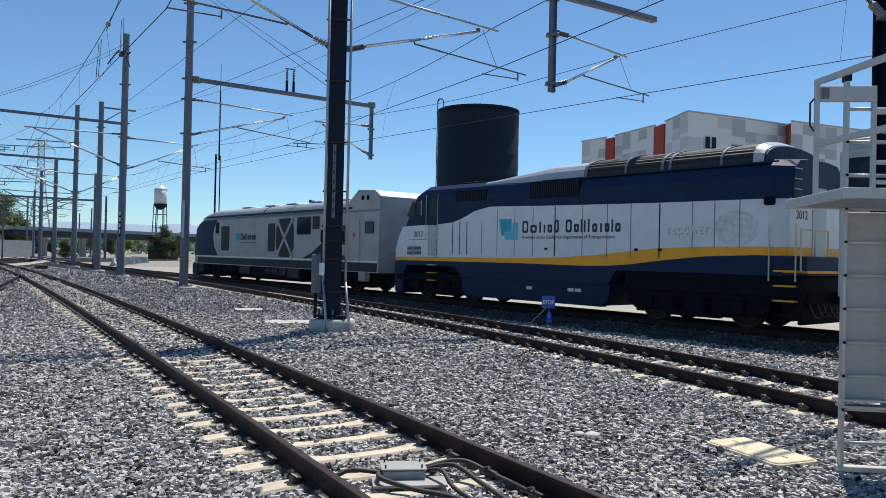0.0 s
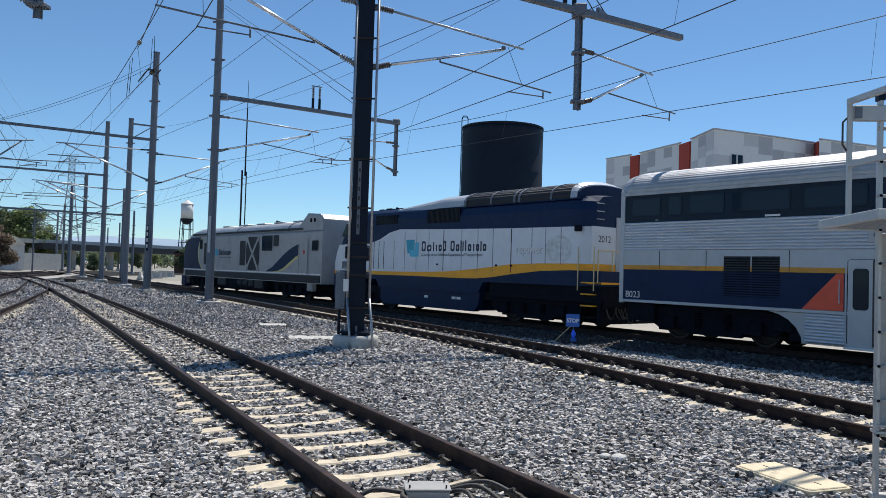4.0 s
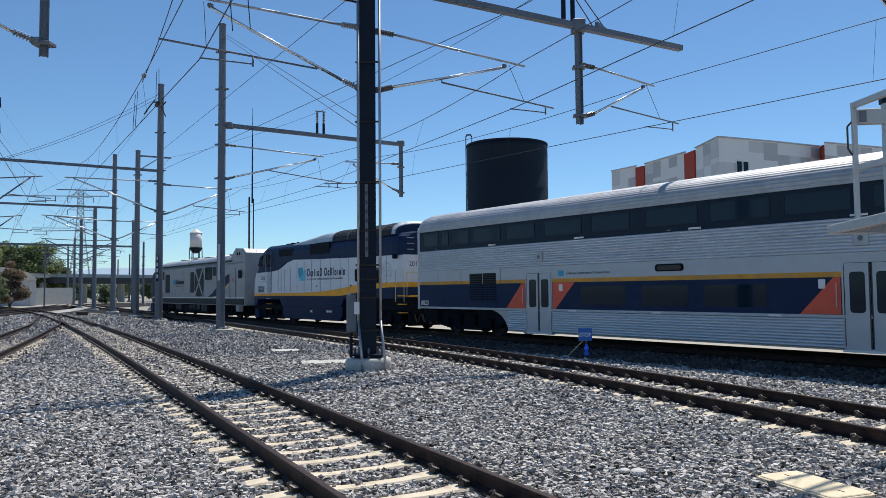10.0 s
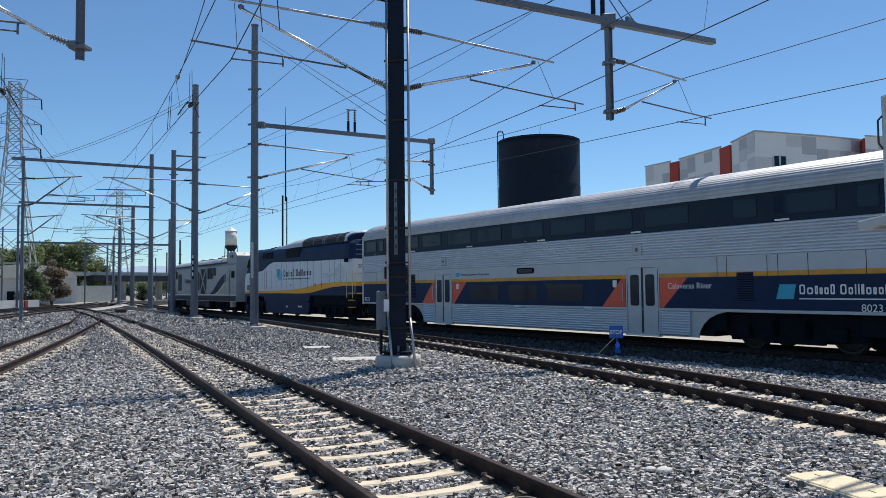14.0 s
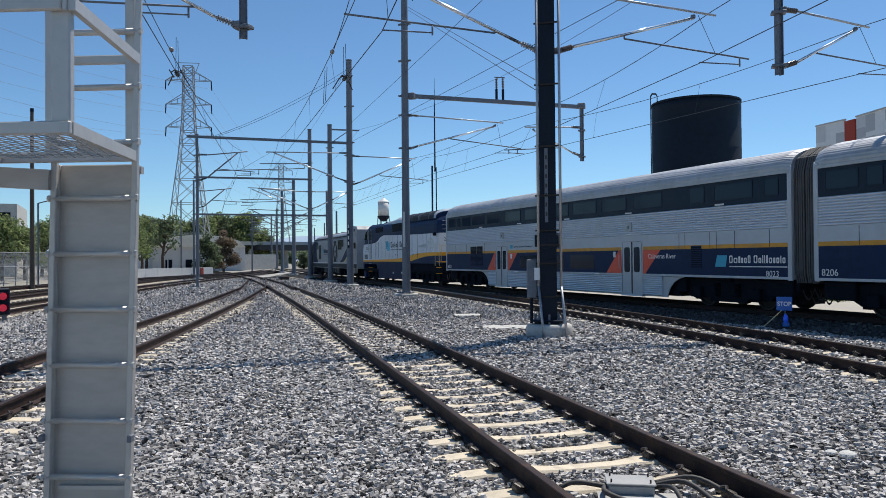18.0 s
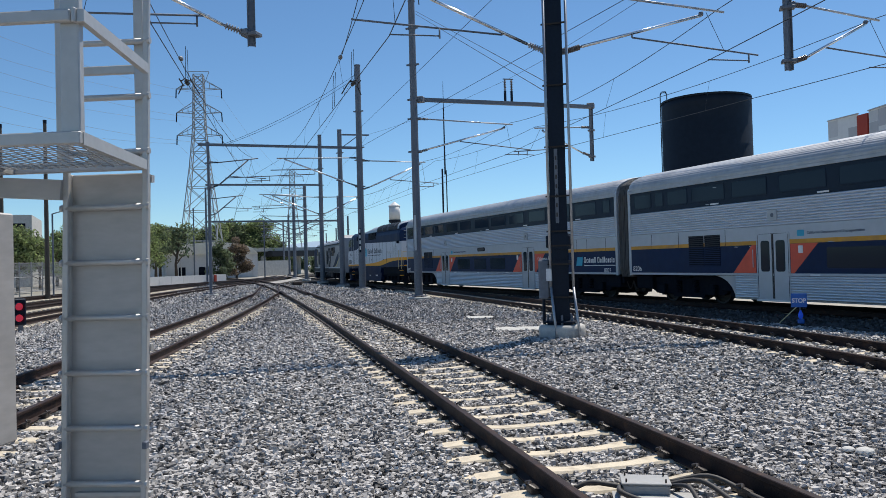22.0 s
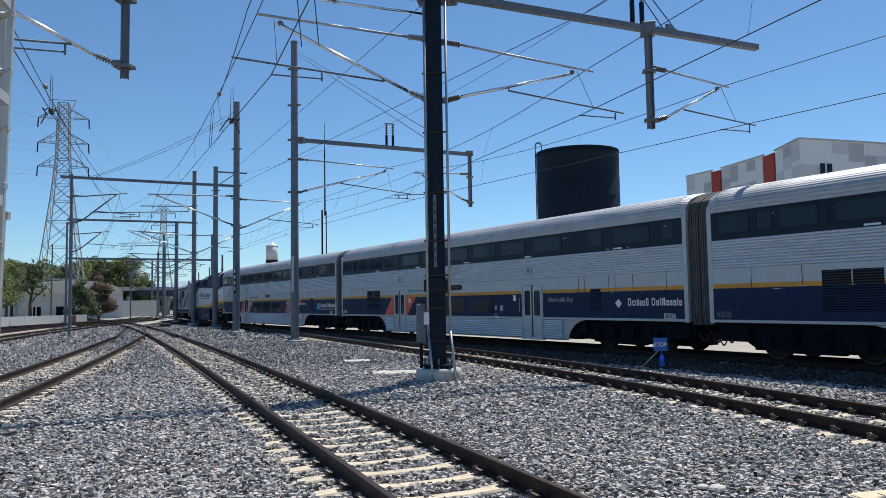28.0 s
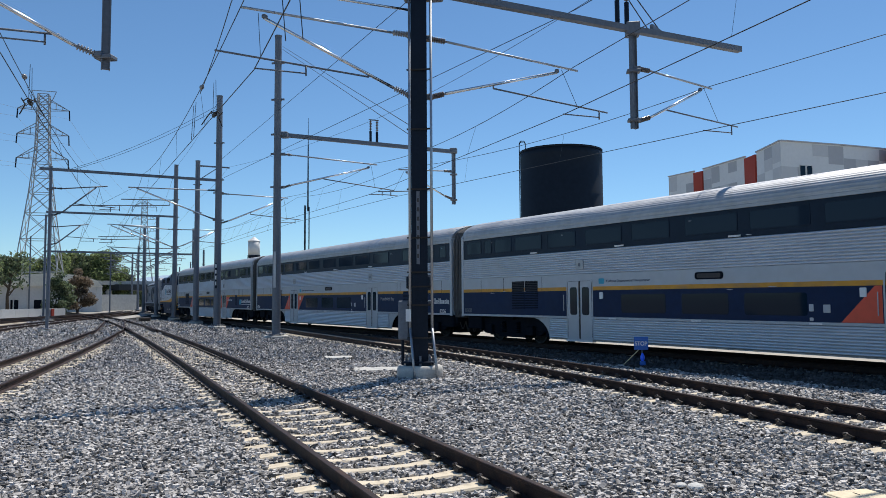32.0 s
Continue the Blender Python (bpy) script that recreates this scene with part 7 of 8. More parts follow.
for k in range(40):
    z = 0.8 + 0.5 * k
    th = radians(194)
    px, py = (R + 0.22) * math.cos(th), (R + 0.22) * math.sin(th)
    tube(bm, (px, py - 0.3, z), (px, py + 0.3, z), 0.03, n=5)
tagged(part("ladder_rungs", bm, M_TANK, tank), kind="stuff")

# apartment building: stepped blocks clad in grey patches with red recesses
apt = thing("apartment_building", "grey patchwork apartment building with red recesses", "apartment building")


def at_height(az, el, z):
    return polar(az + 0.2, (z - 1.7) / math.tan(radians(el - 0.24)), 0)


ROOF = 23.6
rndb = random.Random(5)


def facade(name, a, b, top, depth=10.0, bottom=-0.3, cell=(2.6, 1.7), windows=()):
    """One wall from a to b, with patches as thin panels and a body behind it."""
    a, b = Vector((a.x, a.y, 0)), Vector((b.x, b.y, 0))
    d = (b - a)
    ln = d.length
    d.normalize()
    nrm = Vector((d.y, -d.x, 0))
    if nrm.dot(a) > 0:
        nrm = -nrm
    bm = bmesh.new()
    q = [a, b, b + b.normalized() * depth, a + a.normalized() * depth]
    lo, hi = [bm.verts.new((p.x, p.y, bottom)) for p in q], [bm.verts.new((p.x, p.y, top)) for p in q]
    for i in range(4):
        j = (i + 1) % 4
        bm.faces.new((lo[i], lo[j], hi[j], hi[i]))
    bm.faces.new(hi)
    wall = part(name, bm, M_FACADE[0], apt)
    # parapet cap
    bm = bmesh.new()
    bar(bm, a + Vector((0, 0, top)) + nrm * 0.05, b + Vector((0, 0, top)) + nrm * 0.05, 0.3, 0.18)
    part("parapet_cap", bm, M_FACADE[2], wall)
    nx, nz = max(1, round(ln / cell[0])), 7
    for i in range(nx):
        for k in range(nz):
            if rndb.random() < 0.55:
                continue
            w_, h_ = ln / nx, cell[1]
            z1 = top - 0.25 - k * cell[1]
            hh = h_ * rndb.choice((1, 1, 1.6))
            p0, p1 = a + d * (i * w_ + 0.03), a + d * ((i + 1) * w_ * 1.0 - 0.03)
            bm = bmesh.new()
            z0 = z1 - hh + 0.05
            vs = [bm.verts.new((p.x + nrm.x * o, p.y + nrm.y * o, z)) for o in (0.012 + 0.01 * ((i + k) % 3), -0.05) for p, z in ((p0, z0), (p1, z0), (p1, z1), (p0, z1))]
            for f in ((0, 1, 2, 3), (0, 4, 5, 1), (1, 5, 6, 2), (2, 6, 7, 3), (3, 7, 4, 0)):
                bm.faces.new([vs[j] for j in f])
            part("panel", bm, M_FACADE[1 + ((i * 3 + k * 5) % 2)], wall)
    for f, z0, wd, h in windows:
        p = a + d * (f * ln)
        for o in (-wd * 0.55, wd * 0.55):
            c = p + d * o
            fr = part("window", bar(bmesh.new(), Vector((c.x, c.y, z0)) + nrm * 0.06, Vector((c.x, c.y, z0 + h)) + nrm * 0.06, wd, 0.1, up=nrm), M_WHITEWALL, wall)
            part("pane", bar(bmesh.new(), Vector((c.x, c.y, z0 + 0.12)) + nrm * 0.09, Vector((c.x, c.y, z0 + h - 0.12)) + nrm * 0.09, wd - 0.22, 0.1, up=nrm), M_GLASS, fr)
    return wall


A0, A1 = at_height(-9.95, 8.9, ROOF), at_height(-11.75, 9.2, ROOF)
A2, A3 = at_height(-12.35, 9.32, ROOF), at_height(-15.2, 10.0, ROOF)
A4, A5 = at_height(-15.9, 10.25, ROOF), at_height(-17.45, 10.92, ROOF)
A6, A7, A8 = at_height(-21.3, 10.25, ROOF), at_height(-24.0, 9.7, ROOF), at_height(-24.2, 9.95, ROOF)
A9 = at_height(-29.5, 8.9, ROOF)
facade("wall", A0, A1, ROOF)
facade("wall", A2, A3, ROOF, windows=((0.5, 17.6, 1.0, 1.6),))
facade("wall", A4, A5, ROOF)
facade("wall", A5, A6, ROOF, windows=((0.38, 18.3, 1.1, 2.0), (0.86, 17.9, 1.3, 1.6)))
facade("wall", A6, A7, ROOF)
facade("wall", A8, A9, ROOF)
for a, b in ((A1, A2), (A3, A4), (A7, A8)):
    a, b = Vector((a.x, a.y, 0)), Vector((b.x, b.y, 0))
    n_ = Vector((a.x, a.y, 0)).normalized()
    bm = bmesh.new()
    bar(bm, a + n_ * 0.35 + Vector((0, 0, (ROOF - 0.4) / 2)), b + n_ * 0.35 + Vector((0, 0, (ROOF - 0.4) / 2)), 0.6, ROOF - 0.2)
    part("red_recess", bm, M_REDWALL, apt, "red rendered recess")

# low pale roof with a vent seen over the train, thin antenna mast
ann = polar(17.2, 92.0)
ant = thing("antenna_mast", "thin steel antenna mast beyond the train", "antenna mast", pose(ann.x, ann.y, -0.3))
part("lower_tube", tube(bmesh.new(), (0, 0, 0), (0, 0, 13.2), 0.11, n=8), M_BLACKPOLE, ant)
part("lower_tube", tube(bmesh.new(), (0.5, 0, 0), (0.5, 0, 13.0), 0.07, n=8), M_BLACKPOLE, ant)
part("upper_tube", tube(bmesh.new(), (0.35, 0, 12.5), (0.35, 0, 20.5), 0.1, 0.07, n=8), M_BLACKPOLE, ant)
part("whip", tube(bmesh.new(), (0.35, 0, 20.5), (0.35, 0, 23.8), 0.05, 0.02, n=6), M_BLACKPOLE, ant)

# water tower
wp = polar(20.88, 300.0)
wt = thing("water_tower", "white conical-roofed water tower on dark legs", "water tower", pose(wp.x, wp.y, -0.3))
part("tank", lathe(bmesh.new(), [(2.2, 18.9), (2.2, 24.3)], n=20), M_TOWERTANK, wt, smooth=True)
part("roof", lathe(bmesh.new(), [(2.4, 24.3), (2.35, 24.45), (0.2, 26.0), (0.1, 26.2)], n=20), M_TOWERTANK, wt)
part("skirt", lathe(bmesh.new(), [(0.3, 16.7), (1.2, 17.0), (1.9, 17.8), (2.4, 18.6), (2.4, 18.9)], n=20), M_BLACKPOLE, wt)
for k in range(6):
    a = radians(60 * k + 15)
    part("leg", tube(bmesh.new(), (2.9 * math.cos(a), 2.9 * math.sin(a), 0), (2.2 * math.cos(a), 2.2 * math.sin(a), 18.7), 0.17, n=6), M_BLACKPOLE, wt)
for z in (5, 10, 15):
    for k in range(6):
        a, b = radians(60 * k + 15), radians(60 * k + 75)
        r_ = 2.9 - 0.7 * z / 18.7
        part("strut", tube(bmesh.new(), (r_ * math.cos(a), r_ * math.sin(a), z), (r_ * math.cos(b), r_ * math.sin(b), z), 0.09, n=5), M_BLACKPOLE, wt)


# lattice pylons
def pylon(az, d, h, rot):
    p0 = polar(az, d)
    t = thing("lattice_pylon", "grey steel lattice power pylon with three crossarms", "pylon", pose(p0.x, p0.y, -0.3, 0, 0, rot), "power pylons")
    half = lambda z: float(np.interp(z, [0, h * 0.55, h * 0.72, h * 0.98], [h * 0.105, h * 0.042, h * 0.028, h * 0.022]))
    th = h * 0.0026
    levels = [0]
    while levels[-1] < h * 0.96:
        levels.append(levels[-1] + max(1.2, half(levels[-1]) * 1.7))
    for sx in (-1, 1):
        for sy in (-1, 1):
            bm = bmesh.new()
            for a, b in zip(levels, levels[1:]):
                bar(bm, (sx * half(a), sy * half(a), a), (sx * half(b), sy * half(b), b), th * 1.5, th * 1.5, up=(1, 0, 0))
            part("leg", bm, M_LATTICE, t)
    for face in range(4):
        bm = bmesh.new()
        for a, b in zip(levels, levels[1:]):
            ha, hb = half(a), half(b)
            P = (lambda s_, h_, z_: (s_ * h_, -h_, z_)) if face == 0 else (lambda s_, h_, z_: (s_ * h_, h_, z_)) if face == 1 else (lambda s_, h_, z_: (-h_, s_ * h_, z_)) if face == 2 else (lambda s_, h_, z_: (h_, s_ * h_, z_))
            up = (0, 1, 0) if face < 2 else (1, 0, 0)
            bar(bm, P(-1, ha, a), P(1, hb, b), th, th, up=up)
            bar(bm, P(1, ha, a), P(-1, hb, b), th, th, up=up)
            bar(bm, P(-1, hb, b), P(1, hb, b), th, th, up=up)
        part("bracing", bm, M_LATTICE, t)
    for z in (0.69, 0.80, 0.915):
        for sg in (-1, 1):
            tip = (sg * h * 0.105, 0, h * z)
            bm = bmesh.new()
            for sy in (-1, 1):
                bar(bm, (sg * half(h * z), sy * half(h * z), h * z), tip, th, th)
                bar(bm, (sg * half(h * z), sy * half(h * z), h * (z + 0.045)), tip, th, th)
            for f in (0.33, 0.66):
                x = sg * (half(h * z) + (h * 0.105 - half(h * z)) * f)
                bar(bm, (x, 0, h * z), (x, 0, h * (z + 0.045 * (1 - f))), th, th, up=(1, 0, 0))
            part("crossarm", bm, M_LATTICE, t)
            part("insulator", tube(bmesh.new(), tip, (tip[0] + sg * 0.1, 0, tip[2] - h * 0.045), h * 0.003, n=6), M_BLACKPOLE, t)
    for sg in (-1, 1):
        part("peak_arm", bar(bmesh.new(), (sg * half(h * 0.95), 0, h * 0.93), (sg * h * 0.05, 0, h * 1.0), th, th), M_LATTICE, t)
    part("peak_bar", bar(bmesh.new(), (-h * 0.05, 0, h), (h * 0.05, 0, h), th, th), M_LATTICE, t)
    return p0, rot


pylon(34.85, 158.0, 41.0, 25)
pylon(28.4, 310.0, 41.0, 25)
for sg in (-1, 1):
    for z in (0.69, 0.80, 0.915):
        q = pose(0, 0, 0, 0, 0, 25).to_3x3()
        o = q @ Vector((sg * 4.4, 0, 41 * z - 1.9))
        a, b = polar(34.85, 158.0) + o, polar(28.4, 310.0) + o
        c = polar(66.0, 95.0) + o
        wire("power_line", "thin high voltage line between the pylons", [c, a, b], 0.02, [3.0, 4.0]).data.materials[0] = M_LATTICE


# ------------------------------------------------ trees
def leaf_mass(name, blobs, count, size, material, parent, seed):
    """Many small leaf sprays gathered round limbs, with gaps."""
    rng = np.random.default_rng(seed)
    co = []
    per = count // len(blobs)
    for cx, cy, cz, r in blobs:
        n_ = max(8, int(per * (r ** 2) / (sum(b[3] ** 2 for b in blobs) / len(blobs))))
        d = rng.normal(size=(n_, 3))
        d /= np.linalg.norm(d, axis=1)[:, None]
        rad = r * (rng.uniform(0.02, 1.0, n_) ** 0.45) * rng.uniform(0.85, 1.2, n_)
        c = np.array((cx, cy, cz)) + d * rad[:, None] * np.array((1, 1, 0.8))
        u = rng.normal(size=(n_, 3))
        u /= np.linalg.norm(u, axis=1)[:, None]
        w_ = np.cross(u, rng.normal(size=(n_, 3)))
        w_ /= np.linalg.norm(w_, axis=1)[:, None]
        s_ = size * rng.uniform(0.5, 1.3, (n_, 1))
        co.append(np.stack([c - u * s_, c + w_ * s_ * 0.5, c + u * s_, c - w_ * s_ * 0.45], axis=1))
    co = np.concatenate(co)
    n_ = len(co)
    me = bpy.data.meshes.new(name)
    me.vertices.add(n_ * 4)
    me.vertices.foreach_set("co", co.reshape(-1))
    me.loops.add(n_ * 4)
    me.loops.foreach_set("vertex_index", np.arange(n_ * 4))
    me.polygons.add(n_)
    me.polygons.foreach_set("loop_start", np.arange(0, n_ * 4, 4))
    me.update(calc_edges=True)
    return link(name, me, material, parent)


def tree(label, h, spread, material, seed, leaves=5200, leaf=0.19, m=None, bare=0.2):
    rnd = random.Random(seed)
    t = thing("tree", label, "tree", m)
    bm = bmesh.new()
    pts = [Vector((0, 0, -0.2)), Vector((rnd.uniform(-0.2, 0.2), rnd.uniform(-0.2, 0.2), h * 0.25)), Vector((rnd.uniform(-0.4, 0.4), rnd.uniform(-0.4, 0.4), h * 0.6)), Vector((rnd.uniform(-0.4, 0.4), 0, h * 0.9))]
    rad = [h * 0.03, h * 0.022, h * 0.013, h * 0.004]
    for a, b, r0, r1 in zip(pts, pts[1:], rad, rad[1:]):
        tube(bm, a, b, r0, r1, n=7)
    blobs = []
    for k in range(24):
        f = rnd.uniform(bare, 0.95)
        base = Vector((0, 0, h * max(f, 0.05) * 0.75))
        a = rnd.uniform(0, 2 * math.pi)
        out = spread * rnd.uniform(0.2, 1.0) * (1.05 - 0.6 * max(f, 0))
        tip = Vector((math.cos(a) * out, math.sin(a) * out, h * (0.18 + f * 0.72)))
        tube(bm, base, tip, h * 0.010, h * 0.003, n=5)
        blobs.append((*tip, spread * rnd.uniform(0.22, 0.42)))
    blobs += [(0, 0, h * 0.88, spread * 0.3), (0, 0, h * 0.65, spread * 0.4)]
    part("trunk", bm, M_BARK, t)
    leaf_mass("crown", blobs, leaves, leaf, material, t, seed)
    return t


protos = [tree("green broadleaf tree at the edge of the yard", 6.2, 3.4, M_LEAF[1], 11, m=pose(*polar(46.5, 84), 0, 0, 0)),
          tree("bright green tree at the edge of the yard", 9.0, 3.8, M_LEAF[1], 12, m=pose(*polar(43.0, 118), 0, 0, 0)),
          tree("russet leaved tree beside the warehouse", 6.9, 2.3, M_LEAF[3], 13, m=pose(*polar(32.5, 128), 0, 0, 0), bare=-0.22),
          tree("dark green tree at the edge of the yard", 6.2, 2.9, M_LEAF[2], 14, m=pose(*polar(33.6, 124), 0, 0, 0), bare=-0.22)]
rt = random.Random(9)
for az, d, kind, s_ in ((45.2, 86, 1, 0.6), (47.8, 90, 1, 0.6), (44.2, 110, 1, 0.8), (42.0, 130, 3, 1.5), (41.0, 125, 1, 1.0), (39.8, 120, 0, 1.0), (39.0, 122, 1, 1.0), (38.3, 165, 0, 0.95),
                        (37.7, 150, 1, 1.15), (38.0, 140, 1, 1.1), (36.8, 190, 3, 1.9), (36.0, 186, 1, 1.3), (35.3, 192, 0, 1.8), (34.5, 188, 3, 1.9), (33.8, 186, 1, 1.4), (33.0, 190, 0, 2.1), (32.2, 186, 3, 2.0), (31.4, 190, 1, 1.45), (30.8, 186, 1, 1.5), (30.2, 186, 0, 1.4),
                        (29.6, 190, 3, 1.5), (28.6, 230, 3, 1.0), (27.6, 240, 3, 0.8), (26.8, 150, 3, 0.55), (26.3, 152, 3, 0.4), (25.3, 260, 0, 0.9), (24.0, 280, 3, 1.3), (22.9, 270, 0, 0.8), (20.6, 170, 3, 1.15), (20.2, 172, 3, 0.7),
                        (19.6, 200, 3, 0.7), (40.5, 95, 1, 0.45), (43.6, 100, 0, 0.5), (9.6, 66, 2, 0.4)):
    c = copy_thing(protos[kind], Matrix.Translation(polar(az, d)) @ pose(0, 0, 0, 0, 0, rt.uniform(0, 360)))
    c.scale = (s_ * rt.uniform(0.9, 1.15), s_ * rt.uniform(0.9, 1.15), s_)
tree("dark sparse leaning tree before the warehouse", 9.4, 3.6, M_LEAF[2], 31, 1000, 0.3, pose(*polar(36.6, 128), 0, 4, 0), bare=0.35)
tt = polar(3.46, 62.0)
tree("slender tree top beyond the locomotive", 7.7, 1.0, M_LEAF[2], 21, 700, 0.22, pose(tt.x, tt.y, -0.3))

# far wooded line, one sheet of many crowns
rng_ = random.Random(3)
blobs = []
for k in range(150):
    az = 15 + 40 * k / 150 + rng_.uniform(-0.3, 0.3)
    d = rng_.uniform(330, 420)
    p = polar(az, d)
    blobs.append((p.x, p.y, rng_.uniform(1.5, 5.0), rng_.uniform(3.0, 5.5)))
ob = leaf_mass("far_trees", blobs, 16000, 0.9, M_LEAF[2], None, 77)
tagged(ob, "dark green line of distant trees", "trees", kind="stuff")
blobs = []
for k in range(90):
    az = -45 + 60 * k / 90
    p = polar(az, rng_.uniform(160, 190))
    blobs.append((p.x, p.y, rng_.uniform(0.5, 2.5), rng_.uniform(2.0, 3.5)))
ob = leaf_mass("far_hedge", blobs, 7000, 0.6, M_LEAF[0], None, 78)
tagged(ob, "low green growth beyond the train", "shrubs", kind="stuff")
# weeds along the far side of the train's track
blobs = []
for k in range(60):
    p = beside(LINE_C, rng_.uniform(-18, 40), rng_.uniform(6.5, 11))
    blobs.append((p.x, p.y, -0.25, rng_.uniform(0.2, 0.5)))
ob = leaf_mass("weeds", blobs, 5000, 0.09, M_LEAF[1], None, 79)
tagged(ob, "low green weeds on the pale verge", "weeds", kind="stuff")

# pale service road beyond the train
bm = bmesh.new()
rows = []
for s_ in range(-70, 80, 3):
    rows.append([bm.verts.new(beside(LINE_C, s_, o, z)) for o, z in ((1.5, -0.29), (1.65, -0.215), (3.4, -0.235), (30.0, -0.29), (31.0, -0.335))])
for a, b in zip(rows, rows[1:]):
    for k in range(4):
        bm.faces.new((a[k], a[k + 1], b[k + 1], b[k]))
M_ROAD = mat("sunlit_pale_road", (0.36, 0.33, 0.28), 0.9, spread=0.15, grain=4, stain=0.3, bump=0.2, dirt=(0.4, 0.38, 0.28), dirt_amount=0.5)
tagged(part("service_road", bm, M_ROAD), "pale sunlit service road beyond the train", "road", kind="structure")

# warehouse, low white wall, fence, garage, overpass
wa, wb = polar(37.3, 148), polar(31.0, 152)
wh = thing("warehouse", "low warehouse with a pale curved roof", "warehouse")
d = wb - wa
ln = d.length
ang = math.degrees(math.atan2(d.y, d.x))
T = Matrix.Translation((wa.x, wa.y, 0)) @ pose(0, 0, 0, 0, 0, ang)
wh.matrix_basis = T
part("wall", boxes((0, ln, 0, 20, -0.3, 4.2)), M_WAREHOUSE, wh)
bm = bmesh.new()
o = [(0.0, 4.2)] + [(ln * k / 14, 4.2 + 2.3 * math.sin(math.pi * k / 14) ** 0.45) for k in range(1, 14)] + [(ln, 4.2)]
prism(bm, o, -0.6, 20)
part("roof", bm, M_WAREROOF, wh, "pale weathered curved roof")
# near-black boxes on the wall paint the shade inside the openings
for k in range(2):
    part("opening_shade", boxes((2.2 + k * 3.6, 3.4 + k * 3.6, -0.05, 0.1, 0.1, 1.9)), M_UNDER, wh)
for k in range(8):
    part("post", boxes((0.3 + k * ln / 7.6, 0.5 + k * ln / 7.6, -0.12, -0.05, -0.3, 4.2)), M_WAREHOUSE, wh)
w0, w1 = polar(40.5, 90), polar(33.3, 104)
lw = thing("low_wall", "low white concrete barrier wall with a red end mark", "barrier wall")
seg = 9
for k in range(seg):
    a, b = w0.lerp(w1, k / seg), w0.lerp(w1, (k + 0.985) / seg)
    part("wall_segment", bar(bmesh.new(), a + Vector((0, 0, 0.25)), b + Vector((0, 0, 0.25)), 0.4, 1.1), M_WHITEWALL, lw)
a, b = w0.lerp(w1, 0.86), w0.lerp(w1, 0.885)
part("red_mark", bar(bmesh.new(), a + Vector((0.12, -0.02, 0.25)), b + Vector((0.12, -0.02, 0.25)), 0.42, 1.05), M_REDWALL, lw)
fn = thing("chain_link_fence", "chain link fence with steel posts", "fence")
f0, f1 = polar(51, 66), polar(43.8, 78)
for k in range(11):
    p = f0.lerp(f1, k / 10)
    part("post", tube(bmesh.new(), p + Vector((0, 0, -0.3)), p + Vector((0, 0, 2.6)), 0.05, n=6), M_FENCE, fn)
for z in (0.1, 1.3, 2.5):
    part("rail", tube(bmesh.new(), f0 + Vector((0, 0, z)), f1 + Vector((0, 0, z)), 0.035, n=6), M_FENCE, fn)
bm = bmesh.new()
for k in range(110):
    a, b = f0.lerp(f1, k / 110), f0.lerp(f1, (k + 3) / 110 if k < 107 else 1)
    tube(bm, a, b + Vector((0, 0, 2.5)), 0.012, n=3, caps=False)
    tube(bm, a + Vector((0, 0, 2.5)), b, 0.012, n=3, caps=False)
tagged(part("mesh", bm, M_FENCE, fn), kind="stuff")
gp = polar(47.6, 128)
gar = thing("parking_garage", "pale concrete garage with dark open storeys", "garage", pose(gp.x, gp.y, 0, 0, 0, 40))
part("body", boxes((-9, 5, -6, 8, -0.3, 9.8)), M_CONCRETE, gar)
# open storeys are dark boxes on the face, shade given as colour
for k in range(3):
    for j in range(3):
        part("opening_shade", boxes((-8 + j * 4.4, -4.6 + j * 4.4, -6.06, -5.5, 2.2 + 2.5 * k, 3.6 + 2.5 * k)), M_UNDER, gar)
for az, d_, h in ((47.35, 58.0, 11.8), (44.75, 60.0, 12.6), (50.5, 56.0, 12.0)):
    p = polar(az, d_)
    up_ = thing("utility_pole", "weathered wooden utility pole", "utility pole", pose(p.x, p.y, -0.3), "utility poles")
    part("shaft", tube(bmesh.new(), (0, 0, 0), (0, 0, h), 0.17, 0.11, n=10), M_WOODPOLE, up_)
    part("cap", tube(bmesh.new(), (0, 0, h - 0.2), (0, 0, h + 0.05), 0.125, n=10), M_BLACKPOLE, up_)
lp = polar(44.4, 62.0)
sl = thing("street_lamp", "street lamp with a thin curved arm", "street lamp", pose(lp.x, lp.y, -0.3))
part("pole", tube(bmesh.new(), (0, 0, 0), (0, 0, 6.2), 0.06, n=8), M_GALV_DULL, sl)
part("arm", tube(bmesh.new(), (0, 0, 6.2), (1.2, 0.3, 6.5), 0.04, n=8), M_GALV_DULL, sl)
part("head", boxes((1.1, 1.6, 0.2, 0.4, 6.42, 6.55), bevel=0.03), M_GALV_DULL, sl)
for az, d_, h in ((41.4, 100.0, 9.0), (30.5, 138.0, 9.8), (35.4, 135.0, 12.0)):
    p = polar(az, d_)
    up_ = thing("lamp_post", "thin grey post among the trees", "lamp post", pose(p.x, p.y, -0.3), "lamp posts")
    part("shaft", tube(bmesh.new(), (0, 0, 0), (0, 0, h), 0.13, 0.1, n=8), M_GALV_DULL, up_)
    part("cap", tube(bmesh.new(), (0, 0, h), (0, 0, h + 0.1), 0.14, n=8), M_GALV_DULL, up_)
ov = thing("overpass", "concrete road overpass with a retaining wall", "bridge")
o0, o1 = polar(30.6, 185), polar(14.0, 230)
